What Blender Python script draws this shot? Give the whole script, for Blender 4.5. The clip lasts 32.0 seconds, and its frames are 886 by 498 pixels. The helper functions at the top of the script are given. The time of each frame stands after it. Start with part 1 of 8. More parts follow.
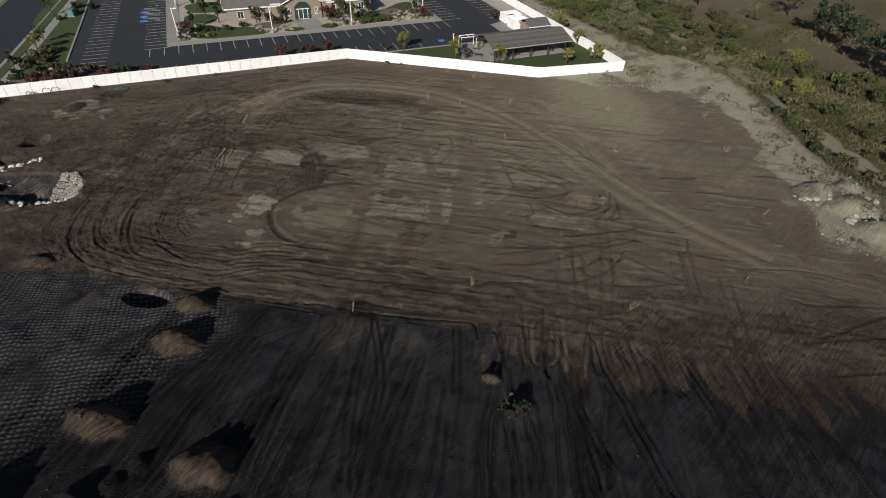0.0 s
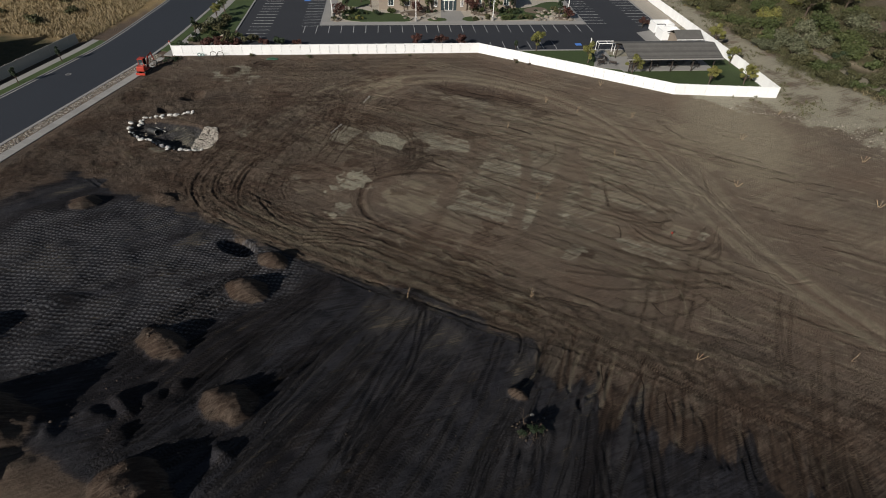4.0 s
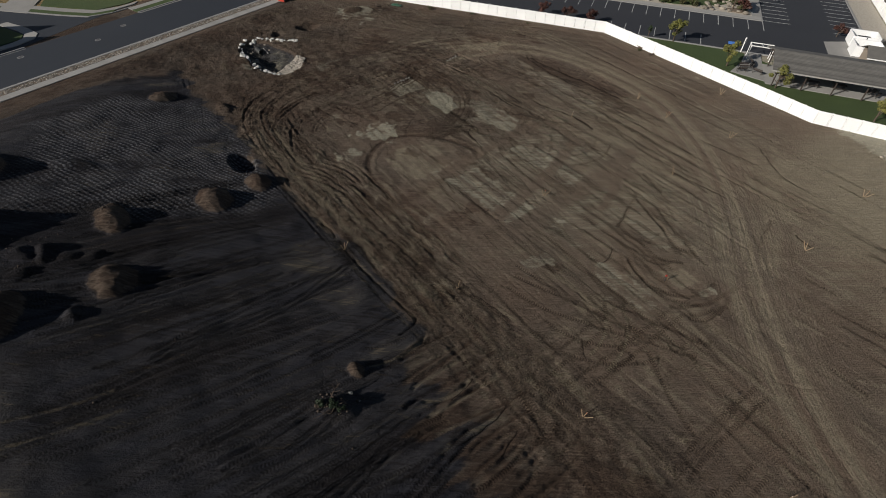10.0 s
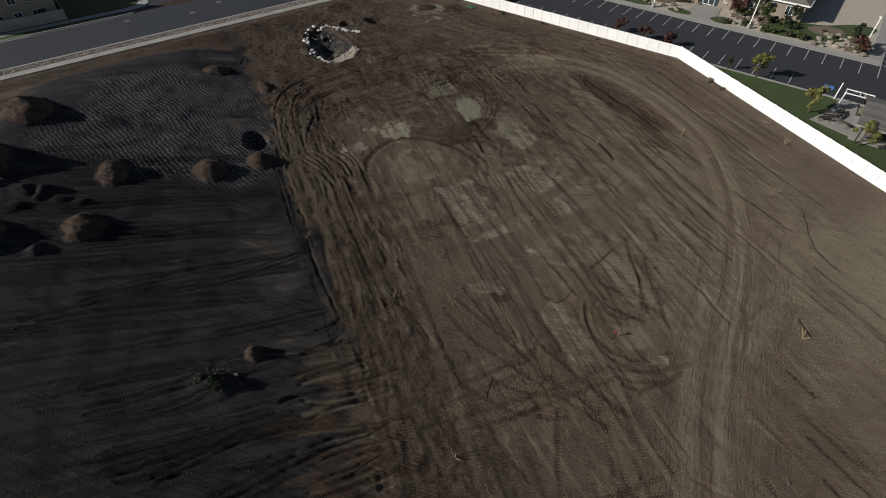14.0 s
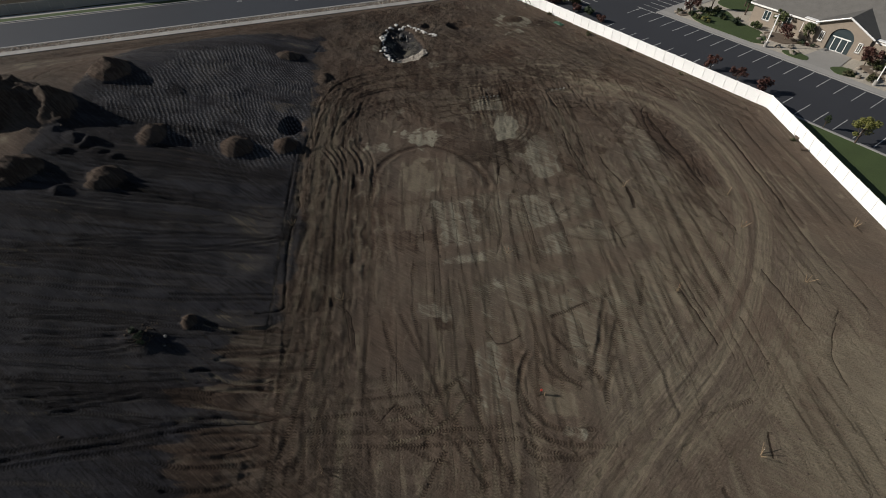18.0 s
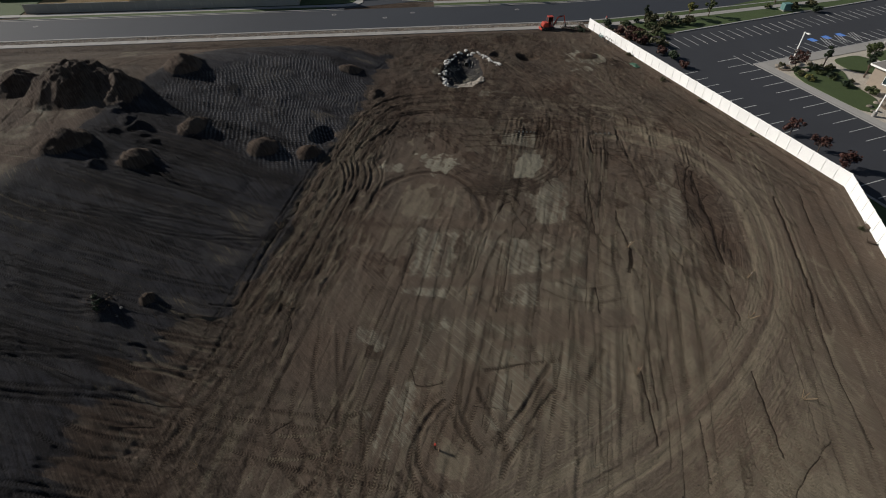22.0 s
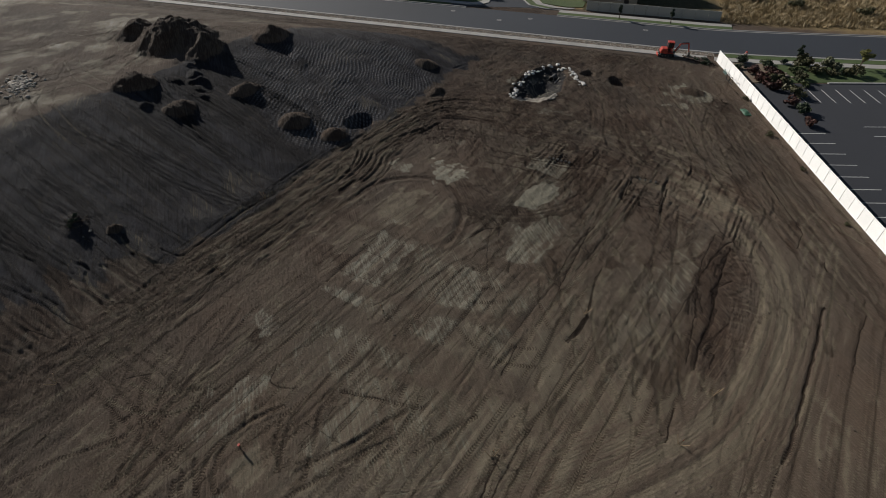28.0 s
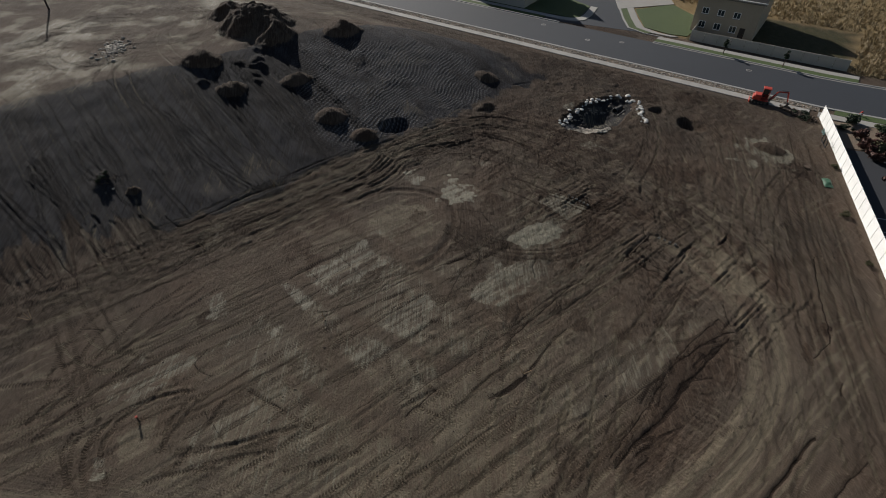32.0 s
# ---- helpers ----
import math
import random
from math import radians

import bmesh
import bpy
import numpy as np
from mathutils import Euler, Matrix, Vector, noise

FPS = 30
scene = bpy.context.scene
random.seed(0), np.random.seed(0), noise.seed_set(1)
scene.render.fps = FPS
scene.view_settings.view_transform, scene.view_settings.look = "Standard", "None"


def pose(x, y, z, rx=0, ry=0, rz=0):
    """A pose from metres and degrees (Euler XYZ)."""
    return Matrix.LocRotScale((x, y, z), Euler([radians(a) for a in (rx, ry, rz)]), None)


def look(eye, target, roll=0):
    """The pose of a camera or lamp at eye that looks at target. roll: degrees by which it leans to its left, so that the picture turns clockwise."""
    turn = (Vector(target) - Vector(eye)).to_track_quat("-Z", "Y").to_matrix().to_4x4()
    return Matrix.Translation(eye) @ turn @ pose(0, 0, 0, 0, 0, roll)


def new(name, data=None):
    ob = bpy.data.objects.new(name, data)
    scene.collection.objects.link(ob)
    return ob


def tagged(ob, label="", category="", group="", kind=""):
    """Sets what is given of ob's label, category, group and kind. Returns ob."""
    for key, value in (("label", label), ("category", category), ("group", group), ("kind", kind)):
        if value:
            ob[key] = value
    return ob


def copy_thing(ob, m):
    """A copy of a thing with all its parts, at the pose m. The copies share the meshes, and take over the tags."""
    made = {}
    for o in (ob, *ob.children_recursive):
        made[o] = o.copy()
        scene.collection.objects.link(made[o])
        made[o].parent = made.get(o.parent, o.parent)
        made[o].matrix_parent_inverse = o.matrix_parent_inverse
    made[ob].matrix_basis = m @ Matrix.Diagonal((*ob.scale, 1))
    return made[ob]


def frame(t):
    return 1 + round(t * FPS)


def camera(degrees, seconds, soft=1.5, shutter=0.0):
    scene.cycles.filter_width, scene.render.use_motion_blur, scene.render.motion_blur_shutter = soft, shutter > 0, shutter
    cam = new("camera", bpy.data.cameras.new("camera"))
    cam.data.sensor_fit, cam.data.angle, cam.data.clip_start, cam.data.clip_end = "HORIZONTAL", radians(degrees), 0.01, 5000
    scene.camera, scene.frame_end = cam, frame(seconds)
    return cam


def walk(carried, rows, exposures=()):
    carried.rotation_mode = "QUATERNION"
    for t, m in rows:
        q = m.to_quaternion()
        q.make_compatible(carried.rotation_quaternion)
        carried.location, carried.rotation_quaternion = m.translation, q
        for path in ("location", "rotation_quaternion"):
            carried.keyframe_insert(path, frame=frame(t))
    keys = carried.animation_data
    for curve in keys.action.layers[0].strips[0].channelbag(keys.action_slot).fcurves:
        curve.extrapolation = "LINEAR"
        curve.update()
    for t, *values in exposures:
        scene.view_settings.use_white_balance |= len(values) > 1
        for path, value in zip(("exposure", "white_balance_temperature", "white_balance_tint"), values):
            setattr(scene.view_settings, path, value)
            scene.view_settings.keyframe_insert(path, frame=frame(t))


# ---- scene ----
cam = camera(81.07, 32.0, 1.0)
PATH = [
    (0, pose(-31.495, 5.796, 37.471, 50.116, -1.688, -42.930)),
    (0.5, pose(-31.790, 5.647, 37.613, 49.936, -1.837, -36.695)),
    (1, pose(-32.001, 5.459, 37.664, 49.557, -1.908, -32.799)),
    (1.5, pose(-31.998, 5.405, 37.747, 49.489, -1.913, -31.037)),
    (2, pose(-31.971, 5.304, 37.838, 49.336, -1.887, -30.188)),
    (2.5, pose(-31.795, 5.164, 37.903, 49.296, -1.797, -29.440)),
    (4.5, pose(-24.482, 1.946, 37.679, 49.196, -1.430, -23.576)),
    (5, pose(-22.648, 1.384, 37.497, 48.921, -1.508, -21.136)),
    (5.5, pose(-20.780, 0.620, 37.458, 46.752, -1.238, -18.862)),
    (6, pose(-18.994, 0.209, 37.441, 45.788, -1.147, -17.180)),
    (7.5, pose(-13.434, -0.747, 37.400, 45.586, -1.286, -10.821)),
    (9, pose(-7.663, -1.133, 37.371, 45.598, -1.072, -4.210)),
    (11, pose(-0.116, -0.494, 37.270, 45.480, -0.784, 4.470)),
    (11.5, pose(1.724, -0.088, 37.354, 45.464, -0.722, 6.764)),
    (12, pose(3.564, 0.396, 37.437, 45.351, -0.662, 9.057)),
    (12.5, pose(5.483, 0.881, 37.520, 45.317, -0.614, 10.851)),
    (13, pose(7.323, 1.365, 37.604, 45.280, -0.568, 12.545)),
    (13.5, pose(9.170, 1.955, 37.636, 45.234, -0.503, 14.060)),
    (14, pose(10.860, 2.623, 37.746, 45.203, -0.532, 15.975)),
    (14.5, pose(12.550, 3.370, 37.856, 45.184, -0.460, 18.189)),
    (16.5, pose(18.918, 6.908, 38.219, 45.170, -0.390, 26.950)),
    (17, pose(20.451, 7.969, 38.329, 45.138, -0.425, 29.266)),
    (17.5, pose(21.919, 9.014, 38.381, 45.215, -0.316, 31.486)),
    (18, pose(23.388, 10.216, 38.434, 45.271, -0.317, 33.208)),
    (18.5, pose(24.777, 11.418, 38.407, 45.435, -0.225, 35.129)),
    (19, pose(26.167, 12.699, 38.381, 45.506, -0.143, 37.251)),
    (19.5, pose(27.435, 13.984, 38.425, 45.655, -0.013, 39.745)),
    (20, pose(28.703, 15.347, 38.469, 45.707, 0.108, 42.239)),
    (20.5, pose(29.971, 16.790, 38.513, 45.840, 0.127, 44.234)),
    (21, pose(31.160, 18.232, 38.557, 46.161, 0.344, 45.931)),
    (21.5, pose(32.192, 19.752, 38.523, 47.179, 0.358, 47.526)),
    (22, pose(33.303, 21.273, 38.488, 47.403, 0.466, 49.222)),
    (22.5, pose(34.257, 22.793, 38.375, 47.515, 0.575, 50.620)),
    (23, pose(35.289, 24.314, 38.262, 47.655, 0.665, 52.617)),
    (23.5, pose(36.305, 26.061, 38.156, 47.725, 0.752, 53.694)),
    (24, pose(37.243, 27.887, 38.050, 47.799, 0.937, 54.774)),
    (24.5, pose(37.945, 29.791, 38.023, 47.806, 1.104, 56.454)),
    (25, pose(38.647, 31.695, 37.917, 47.537, 1.254, 58.534)),
    (25.5, pose(39.115, 33.331, 37.799, 47.399, 1.108, 60.647)),
    (27.5, pose(40.595, 40.265, 36.933, 47.898, 0.894, 70.314)),
    (28, pose(40.828, 42.058, 36.579, 48.103, 0.819, 72.231)),
    (28.5, pose(41.096, 43.877, 36.508, 48.102, 0.753, 73.721)),
    (29, pose(41.207, 45.696, 36.516, 48.192, 0.693, 75.112)),
    (29.5, pose(41.239, 47.514, 36.603, 48.183, 0.622, 76.803)),
    (30, pose(41.114, 49.333, 36.689, 48.174, 0.534, 78.893)),
    (30.5, pose(40.989, 51.152, 36.854, 48.257, 0.444, 81.083)),
    (31, pose(40.707, 52.971, 36.941, 48.228, 0.258, 83.269)),
    (31.5, pose(40.347, 54.711, 36.949, 48.296, 0.149, 86.059)),
    (32, pose(40.065, 56.373, 37.035, 48.248, 0.149, 88.753)),
]
EXPOSURE, SKY, SUN = 0.17, 0.042, 4.8

walk(cam, PATH, exposures=[(0, EXPOSURE - 0.10), (8, EXPOSURE - 0.12), (16, EXPOSURE - 0.08), (25, EXPOSURE - 0.04), (32, EXPOSURE + 0.05)])

# ---- light: clear low sun, blue sky ----
SUN_ELEV = radians(26.5)
SUN_TO = Vector((0.885 * math.cos(SUN_ELEV), 0.465 * math.cos(SUN_ELEV), -math.sin(SUN_ELEV))).normalized()
world = bpy.data.worlds.new("sky")
scene.world = world
world.use_nodes = True
sky = world.node_tree.nodes.new("ShaderNodeTexSky")
sky.sky_type = "NISHITA"
sky.sun_disc = False
sky.sun_elevation = SUN_ELEV
sky.sun_rotation = math.atan2(-SUN_TO.x, -SUN_TO.y) % (2 * math.pi)
world.node_tree.links.new(sky.outputs[0], world.node_tree.nodes["Background"].inputs[0])
world.node_tree.nodes["Background"].inputs[1].default_value = SKY
sun = new("sun", bpy.data.lights.new("sun", "SUN"))
sun.data.energy, sun.data.angle, sun.data.color = SUN, radians(0.6), (1.0, 0.95, 0.88)
sun.matrix_world = look((0, 0, 60), Vector((0, 0, 60)) + SUN_TO)

# ---- materials ----
def shader(name, rough=0.8, metal=0.0, spec=0.5):
    m = bpy.data.materials.new(name)
    m.use_nodes = True
    b = m.node_tree.nodes["Principled BSDF"]
    b.inputs["Roughness"].default_value = rough
    b.inputs["Metallic"].default_value = metal
    b.inputs["Specular IOR Level"].default_value = spec
    return m, m.node_tree.nodes, m.node_tree.links, b


def noise_tex(n, l, scale, detail=4.0, rough=0.6, coord="Position"):
    g = n.new("ShaderNodeNewGeometry") if coord == "Position" else n.new("ShaderNodeTexCoord")
    t = n.new("ShaderNodeTexNoise")
    t.inputs["Scale"].default_value, t.inputs["Detail"].default_value, t.inputs["Roughness"].default_value = scale, detail, rough
    l.new(g.outputs[coord], t.inputs["Vector"])
    return t.outputs[0]


def ramp(n, l, src, lo, hi):
    r = n.new("ShaderNodeMapRange")
    r.inputs["From Min"].default_value, r.inputs["From Max"].default_value = lo, hi
    l.new(src, r.inputs["Value"])
    return r.outputs[0]


def mix(n, l, fac, a, b, how="MIX"):
    x = n.new("ShaderNodeMix")
    x.data_type, x.blend_type = "RGBA", how
    for sock, v in ((x.inputs["Factor"], fac), (x.inputs["A"], a), (x.inputs["B"], b)):
        if isinstance(v, (int, float)):
            sock.default_value = v
        elif isinstance(v, tuple):
            sock.default_value = (*v, 1.0)
        else:
            l.new(v, sock)
    return x.outputs["Result"]


def math_node(n, l, op, a, b):
    x = n.new("ShaderNodeMath")
    x.operation = op
    for sock, v in ((x.inputs[0], a), (x.inputs[1], b)):
        if isinstance(v, (int, float)):
            sock.default_value = v
        else:
            l.new(v, sock)
    return x.outputs[0]


def bump(n, l, b, src, strength, distance, under=None):
    x = n.new("ShaderNodeBump")
    x.inputs["Strength"].default_value, x.inputs["Distance"].default_value = strength, distance
    l.new(src, x.inputs["Height"])
    if under is not None:
        l.new(under, x.inputs["Normal"])
    l.new(x.outputs[0], b.inputs["Normal"])
    return x.outputs[0]


def worn(name, colour, dark=0.75, rough=0.8, scale=1.2, fine=18.0, relief=0.01, metal=0.0, spread=0.12, spec=0.4):
    """A painted or mineral surface: base colour, blotches, fine grain, a little relief, and a shade of its own per object."""
    m, n, l, b = shader(name, rough, metal, spec)
    big, small = noise_tex(n, l, scale), noise_tex(n, l, fine, 3.0)
    c = mix(n, l, ramp(n, l, big, 0.35, 0.68), tuple(v * dark for v in colour), colour)
    c = mix(n, l, ramp(n, l, small, 0.3, 0.75), c, tuple(min(1.0, v * 1.12) for v in colour))
    info = n.new("ShaderNodeObjectInfo")
    hsv = n.new("ShaderNodeHueSaturation")
    l.new(ramp(n, l, info.outputs["Random"], 0.0, 1.0), hsv.inputs["Value"])
    hsv.inputs["Value"].default_value = 1.0
    v = n.new("ShaderNodeMapRange")
    v.inputs["To Min"].default_value, v.inputs["To Max"].default_value = 1 - spread, 1 + spread * 0.5
    l.new(info.outputs["Random"], v.inputs["Value"])
    l.new(v.outputs[0], hsv.inputs["Value"])
    l.new(c, hsv.inputs["Color"])
    l.new(hsv.outputs[0], b.inputs["Base Color"])
    if relief:
        bump(n, l, b, small, 0.6, relief)
    return m


def leafy(name, a, c):
    """Foliage: colour differs from leaf to leaf and plant to plant."""
    m, n, l, b = shader(name, 0.6, 0.0, 0.3)
    g, info = n.new("ShaderNodeNewGeometry"), n.new("ShaderNodeObjectInfo")
    f = math_node(n, l, "ADD", math_node(n, l, "MULTIPLY", g.outputs["Random Per Island"], 0.6), math_node(n, l, "MULTIPLY", info.outputs["Random"], 0.4))
    l.new(mix(n, l, f, a, c), b.inputs["Base Color"])
    return m


def attr(n, name):
    a = n.new("ShaderNodeAttribute")
    a.attribute_name = name
    return a.outputs["Fac"]


def stretched(n, l, turn, scale, seed, rough=0.6):
    """Noise drawn out along one direction of the plan."""
    g, mp, t = n.new("ShaderNodeNewGeometry"), n.new("ShaderNodeMapping"), n.new("ShaderNodeTexNoise")
    mp.inputs["Rotation"].default_value = (0, 0, radians(turn))
    mp.inputs["Scale"].default_value = (*scale, 1.0)
    mp.inputs["Location"].default_value = (seed, seed, 0)
    l.new(g.outputs["Position"], mp.inputs["Vector"])
    t.inputs["Scale"].default_value, t.inputs["Detail"].default_value, t.inputs["Roughness"].default_value = 1.0, 4.0, rough
    l.new(mp.outputs[0], t.inputs["Vector"])
    return t.outputs[0]


def blend(n, l, fac, a, b):
    x = n.new("ShaderNodeMix")
    l.new(fac, x.inputs["Factor"])
    l.new(a, x.inputs["A"])
    l.new(b, x.inputs["B"])
    return x.outputs["Result"]


def soil_material():
    """Graded earth: brown subsoil, grey fill, pale dry crust, driven dust, moist spots, cleated tracks, cuts, and rough ground outside the site."""
    m, n, l, b = shader("soil", 0.95, 0.0, 0.14)
    b.inputs["Diffuse Roughness"].default_value = 0.45
    add, mul, sub = (lambda p, q: math_node(n, l, "ADD", p, q)), (lambda p, q: math_node(n, l, "MULTIPLY", p, q)), (lambda p, q: math_node(n, l, "SUBTRACT", p, q))
    big, mid, small, grit = noise_tex(n, l, 0.09, 5), noise_tex(n, l, 0.8, 6, 0.65), noise_tex(n, l, 5.0, 5, 0.7), noise_tex(n, l, 26.0, 3, 0.7)
    # drag marks: across the pads, down the fill, and round the haul road
    flow = n.new("ShaderNodeCombineXYZ")
    l.new(mul(attr(n, "loop_u"), 0.3), flow.inputs[0])
    l.new(mul(attr(n, "loop_v"), 4.5), flow.inputs[1])
    round_road = n.new("ShaderNodeTexNoise")
    round_road.inputs["Scale"].default_value, round_road.inputs["Detail"].default_value = 1.0, 4.0
    l.new(flow.outputs[0], round_road.inputs["Vector"])
    streak = blend(n, l, attr(n, "loopy"), stretched(n, l, 53.8, (0.32, 6.5), 3.0), round_road.outputs[0])
    streak = blend(n, l, attr(n, "northern"), streak, stretched(n, l, 18.0, (0.35, 5.5), 5.0))
    streak = blend(n, l, attr(n, "grey"), streak, stretched(n, l, -38.5, (0.28, 5.5), 9.0))
    wide = blend(n, l, attr(n, "grey"), stretched(n, l, 50.0, (0.10, 1.3), 13.0), stretched(n, l, -38.5, (0.07, 0.9), 17.0))
    flaky = ramp(n, l, add(add(mul(streak, 0.55), mul(wide, 0.2)), add(mul(small, 0.2), mul(mid, 0.05))), 0.37, 0.63)

    def broken(name, crisp=0.65):
        """A soil mask whose edges break up into drawn-out flakes."""
        k = attr(n, name)
        hard = ramp(n, l, sub(sub(mul(k, 1.24), 0.12), flaky), -0.12, 0.12)
        return add(mul(k, 1 - crisp), mul(hard, crisp))

    c = mix(n, l, ramp(n, l, mid, 0.3, 0.7), BROWN, tuple(v * 1.35 for v in BROWN))
    c = mix(n, l, ramp(n, l, big, 0.35, 0.65), c, mix(n, l, 0.5, c, (0.150, 0.100, 0.070)))
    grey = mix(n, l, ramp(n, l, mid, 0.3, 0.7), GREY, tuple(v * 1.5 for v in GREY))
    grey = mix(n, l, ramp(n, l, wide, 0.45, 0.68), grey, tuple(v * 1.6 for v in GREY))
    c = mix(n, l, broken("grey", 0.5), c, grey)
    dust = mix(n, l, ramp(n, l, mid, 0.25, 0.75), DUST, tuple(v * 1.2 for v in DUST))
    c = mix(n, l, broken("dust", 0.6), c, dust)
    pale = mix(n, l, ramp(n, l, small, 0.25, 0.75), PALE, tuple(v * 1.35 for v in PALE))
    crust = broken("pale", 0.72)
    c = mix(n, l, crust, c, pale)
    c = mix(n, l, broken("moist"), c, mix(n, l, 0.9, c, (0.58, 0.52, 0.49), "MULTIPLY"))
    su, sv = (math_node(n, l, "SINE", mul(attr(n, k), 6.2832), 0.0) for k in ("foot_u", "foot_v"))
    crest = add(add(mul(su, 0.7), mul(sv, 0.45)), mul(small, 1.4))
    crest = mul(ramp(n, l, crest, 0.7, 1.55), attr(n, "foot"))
    # dimple crests tinted pale, as if they caught the low sun
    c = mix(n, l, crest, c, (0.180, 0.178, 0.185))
    veg = mix(n, l, ramp(n, l, mid, 0.35, 0.65), (0.050, 0.046, 0.024), (0.105, 0.084, 0.050))
    veg = mix(n, l, ramp(n, l, small, 0.35, 0.7), veg, (0.070, 0.072, 0.032))
    c = mix(n, l, attr(n, "veg"), c, veg)
    straw = mix(n, l, ramp(n, l, small, 0.3, 0.7), (0.22, 0.155, 0.075), (0.36, 0.27, 0.14))
    c = mix(n, l, attr(n, "straw"), c, straw)
    c = mix(n, l, 1.0, c, mix(n, l, ramp(n, l, small, 0.25, 0.75), (0.74, 0.74, 0.74), (1.18, 1.18, 1.18)), "MULTIPLY")
    c = mix(n, l, 1.0, c, mix(n, l, ramp(n, l, grit, 0.32, 0.70), (0.74, 0.74, 0.74), (1.19, 1.19, 1.19)), "MULTIPLY")
    c = mix(n, l, 1.0, c, mix(n, l, ramp(n, l, streak, 0.38, 0.62), (0.82, 0.81, 0.80), (1.13, 1.13, 1.13)), "MULTIPLY")
    # cleated tracks, in three layers so that they cross one another
    height = mul(small, 0.13)
    worn_off = ramp(n, l, add(mul(mid, 0.5), mul(small, 0.5)), 0.40, 0.52)
    for k in range(3):
        away, run = attr(n, "lane_v%d" % k), attr(n, "lane_u%d" % k)
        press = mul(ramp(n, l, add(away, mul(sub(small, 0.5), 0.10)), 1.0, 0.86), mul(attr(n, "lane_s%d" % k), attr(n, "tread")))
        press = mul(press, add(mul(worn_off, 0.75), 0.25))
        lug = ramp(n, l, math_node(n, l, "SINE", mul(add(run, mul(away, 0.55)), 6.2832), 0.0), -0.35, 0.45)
        # hollows darkened for compacted soil and shade, lugs lightened as if lit
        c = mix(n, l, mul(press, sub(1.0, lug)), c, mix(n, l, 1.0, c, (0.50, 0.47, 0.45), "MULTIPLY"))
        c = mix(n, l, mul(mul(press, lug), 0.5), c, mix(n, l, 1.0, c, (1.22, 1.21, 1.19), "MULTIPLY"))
        height = add(height, mul(press, sub(mul(lug, 0.10), 0.06)))
    # cuts: narrow, deep, moist inside, with their inner shade painted into the colour
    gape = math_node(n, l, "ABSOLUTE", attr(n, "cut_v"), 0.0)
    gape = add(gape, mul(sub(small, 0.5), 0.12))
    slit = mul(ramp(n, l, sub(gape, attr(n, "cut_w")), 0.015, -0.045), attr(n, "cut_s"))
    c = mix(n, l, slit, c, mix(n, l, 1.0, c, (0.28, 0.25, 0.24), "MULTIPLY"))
    height = sub(height, mul(slit, 0.14))
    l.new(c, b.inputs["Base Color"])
    # crust and driven dust are pressed smooth and take a dull sheen
    smooth = ramp(n, l, add(mul(crust, 1.2), mul(attr(n, "dust"), 0.3)), 0.1, 1.0)
    l.new(sub(0.95, mul(smooth, 0.36)), b.inputs["Roughness"])
    u = bump(n, l, b, height, 1.0, 1.0)
    u = bump(n, l, b, streak, 1.0, 0.105, u)
    u = bump(n, l, b, crest, 0.8, 0.10, u)
    g = n.new("ShaderNodeNewGeometry")
    mp = n.new("ShaderNodeMapping")
    mp.inputs["Rotation"].default_value = (0, 0, radians(-36))
    mp.inputs["Scale"].default_value = (1.0, 2.6, 1.0)
    l.new(g.outputs["Position"], mp.inputs["Vector"])
    swirl = n.new("ShaderNodeTexNoise")
    swirl.inputs["Scale"].default_value, swirl.inputs["Detail"].default_value, swirl.inputs["Distortion"].default_value = 0.9, 4.0, 2.2
    l.new(mp.outputs[0], swirl.inputs["Vector"])
    ridge = math_node(n, l, "ABSOLUTE", sub(swirl.outputs[0], 0.5), 0.0)
    ridge = mul(ridge, add(attr(n, "churn"), sub(0.16, mul(attr(n, "dust"), 0.16))))
    u = bump(n, l, b, ridge, 1.0, 0.9, u)
    bump(n, l, b, grit, 1.0, 0.06, u)
    return m


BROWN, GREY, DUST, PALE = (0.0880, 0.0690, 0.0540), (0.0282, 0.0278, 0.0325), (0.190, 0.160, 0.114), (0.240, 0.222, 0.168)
SOIL = soil_material()
ASPHALT = worn("asphalt", (0.025, 0.027, 0.033), 0.8, 0.9, 0.12, 30.0, 0.008, 0.0, 0.0)
ROAD = worn("worn_road_asphalt", (0.022, 0.0260, 0.034), 0.85, 0.8, 0.10, 30.0, 0.008, 0.0, 0.0)
CONCRETE = worn("concrete", (0.275, 0.265, 0.248), 0.82, 0.9, 0.4, 22.0, 0.006)
KERB = worn("kerb_concrete", (0.255, 0.25, 0.242), 0.8, 0.9, 0.5, 22.0, 0.006)
PAINT_LINE = worn("road_marking_paint", (0.42, 0.42, 0.41), 0.75, 0.7, 2.0, 40.0, 0.0)
BLUE_PAINT = worn("blue_marking_paint", (0.08, 0.22, 0.62), 0.75, 0.7, 2.0, 40.0, 0.0)
VINYL = worn("white_vinyl", (0.80, 0.80, 0.79), 0.94, 0.45, 0.5, 9.0, 0.0, 0.0, 0.05)
TAN_VINYL = worn("tan_vinyl", (0.40, 0.375, 0.33), 0.92, 0.5, 0.5, 9.0, 0.0, 0.0, 0.05)
LAWN = worn("lawn", (0.046, 0.070, 0.020), 0.7, 0.9, 0.35, 14.0, 0.05, 0.0, 0.1)
MULCH = worn("bark_mulch", (0.15, 0.115, 0.085), 0.65, 0.95, 1.5, 16.0, 0.05)
PEBBLE = worn("pale_gravel", (0.40, 0.36, 0.30), 0.6, 0.9, 3.0, 20.0, 0.05)
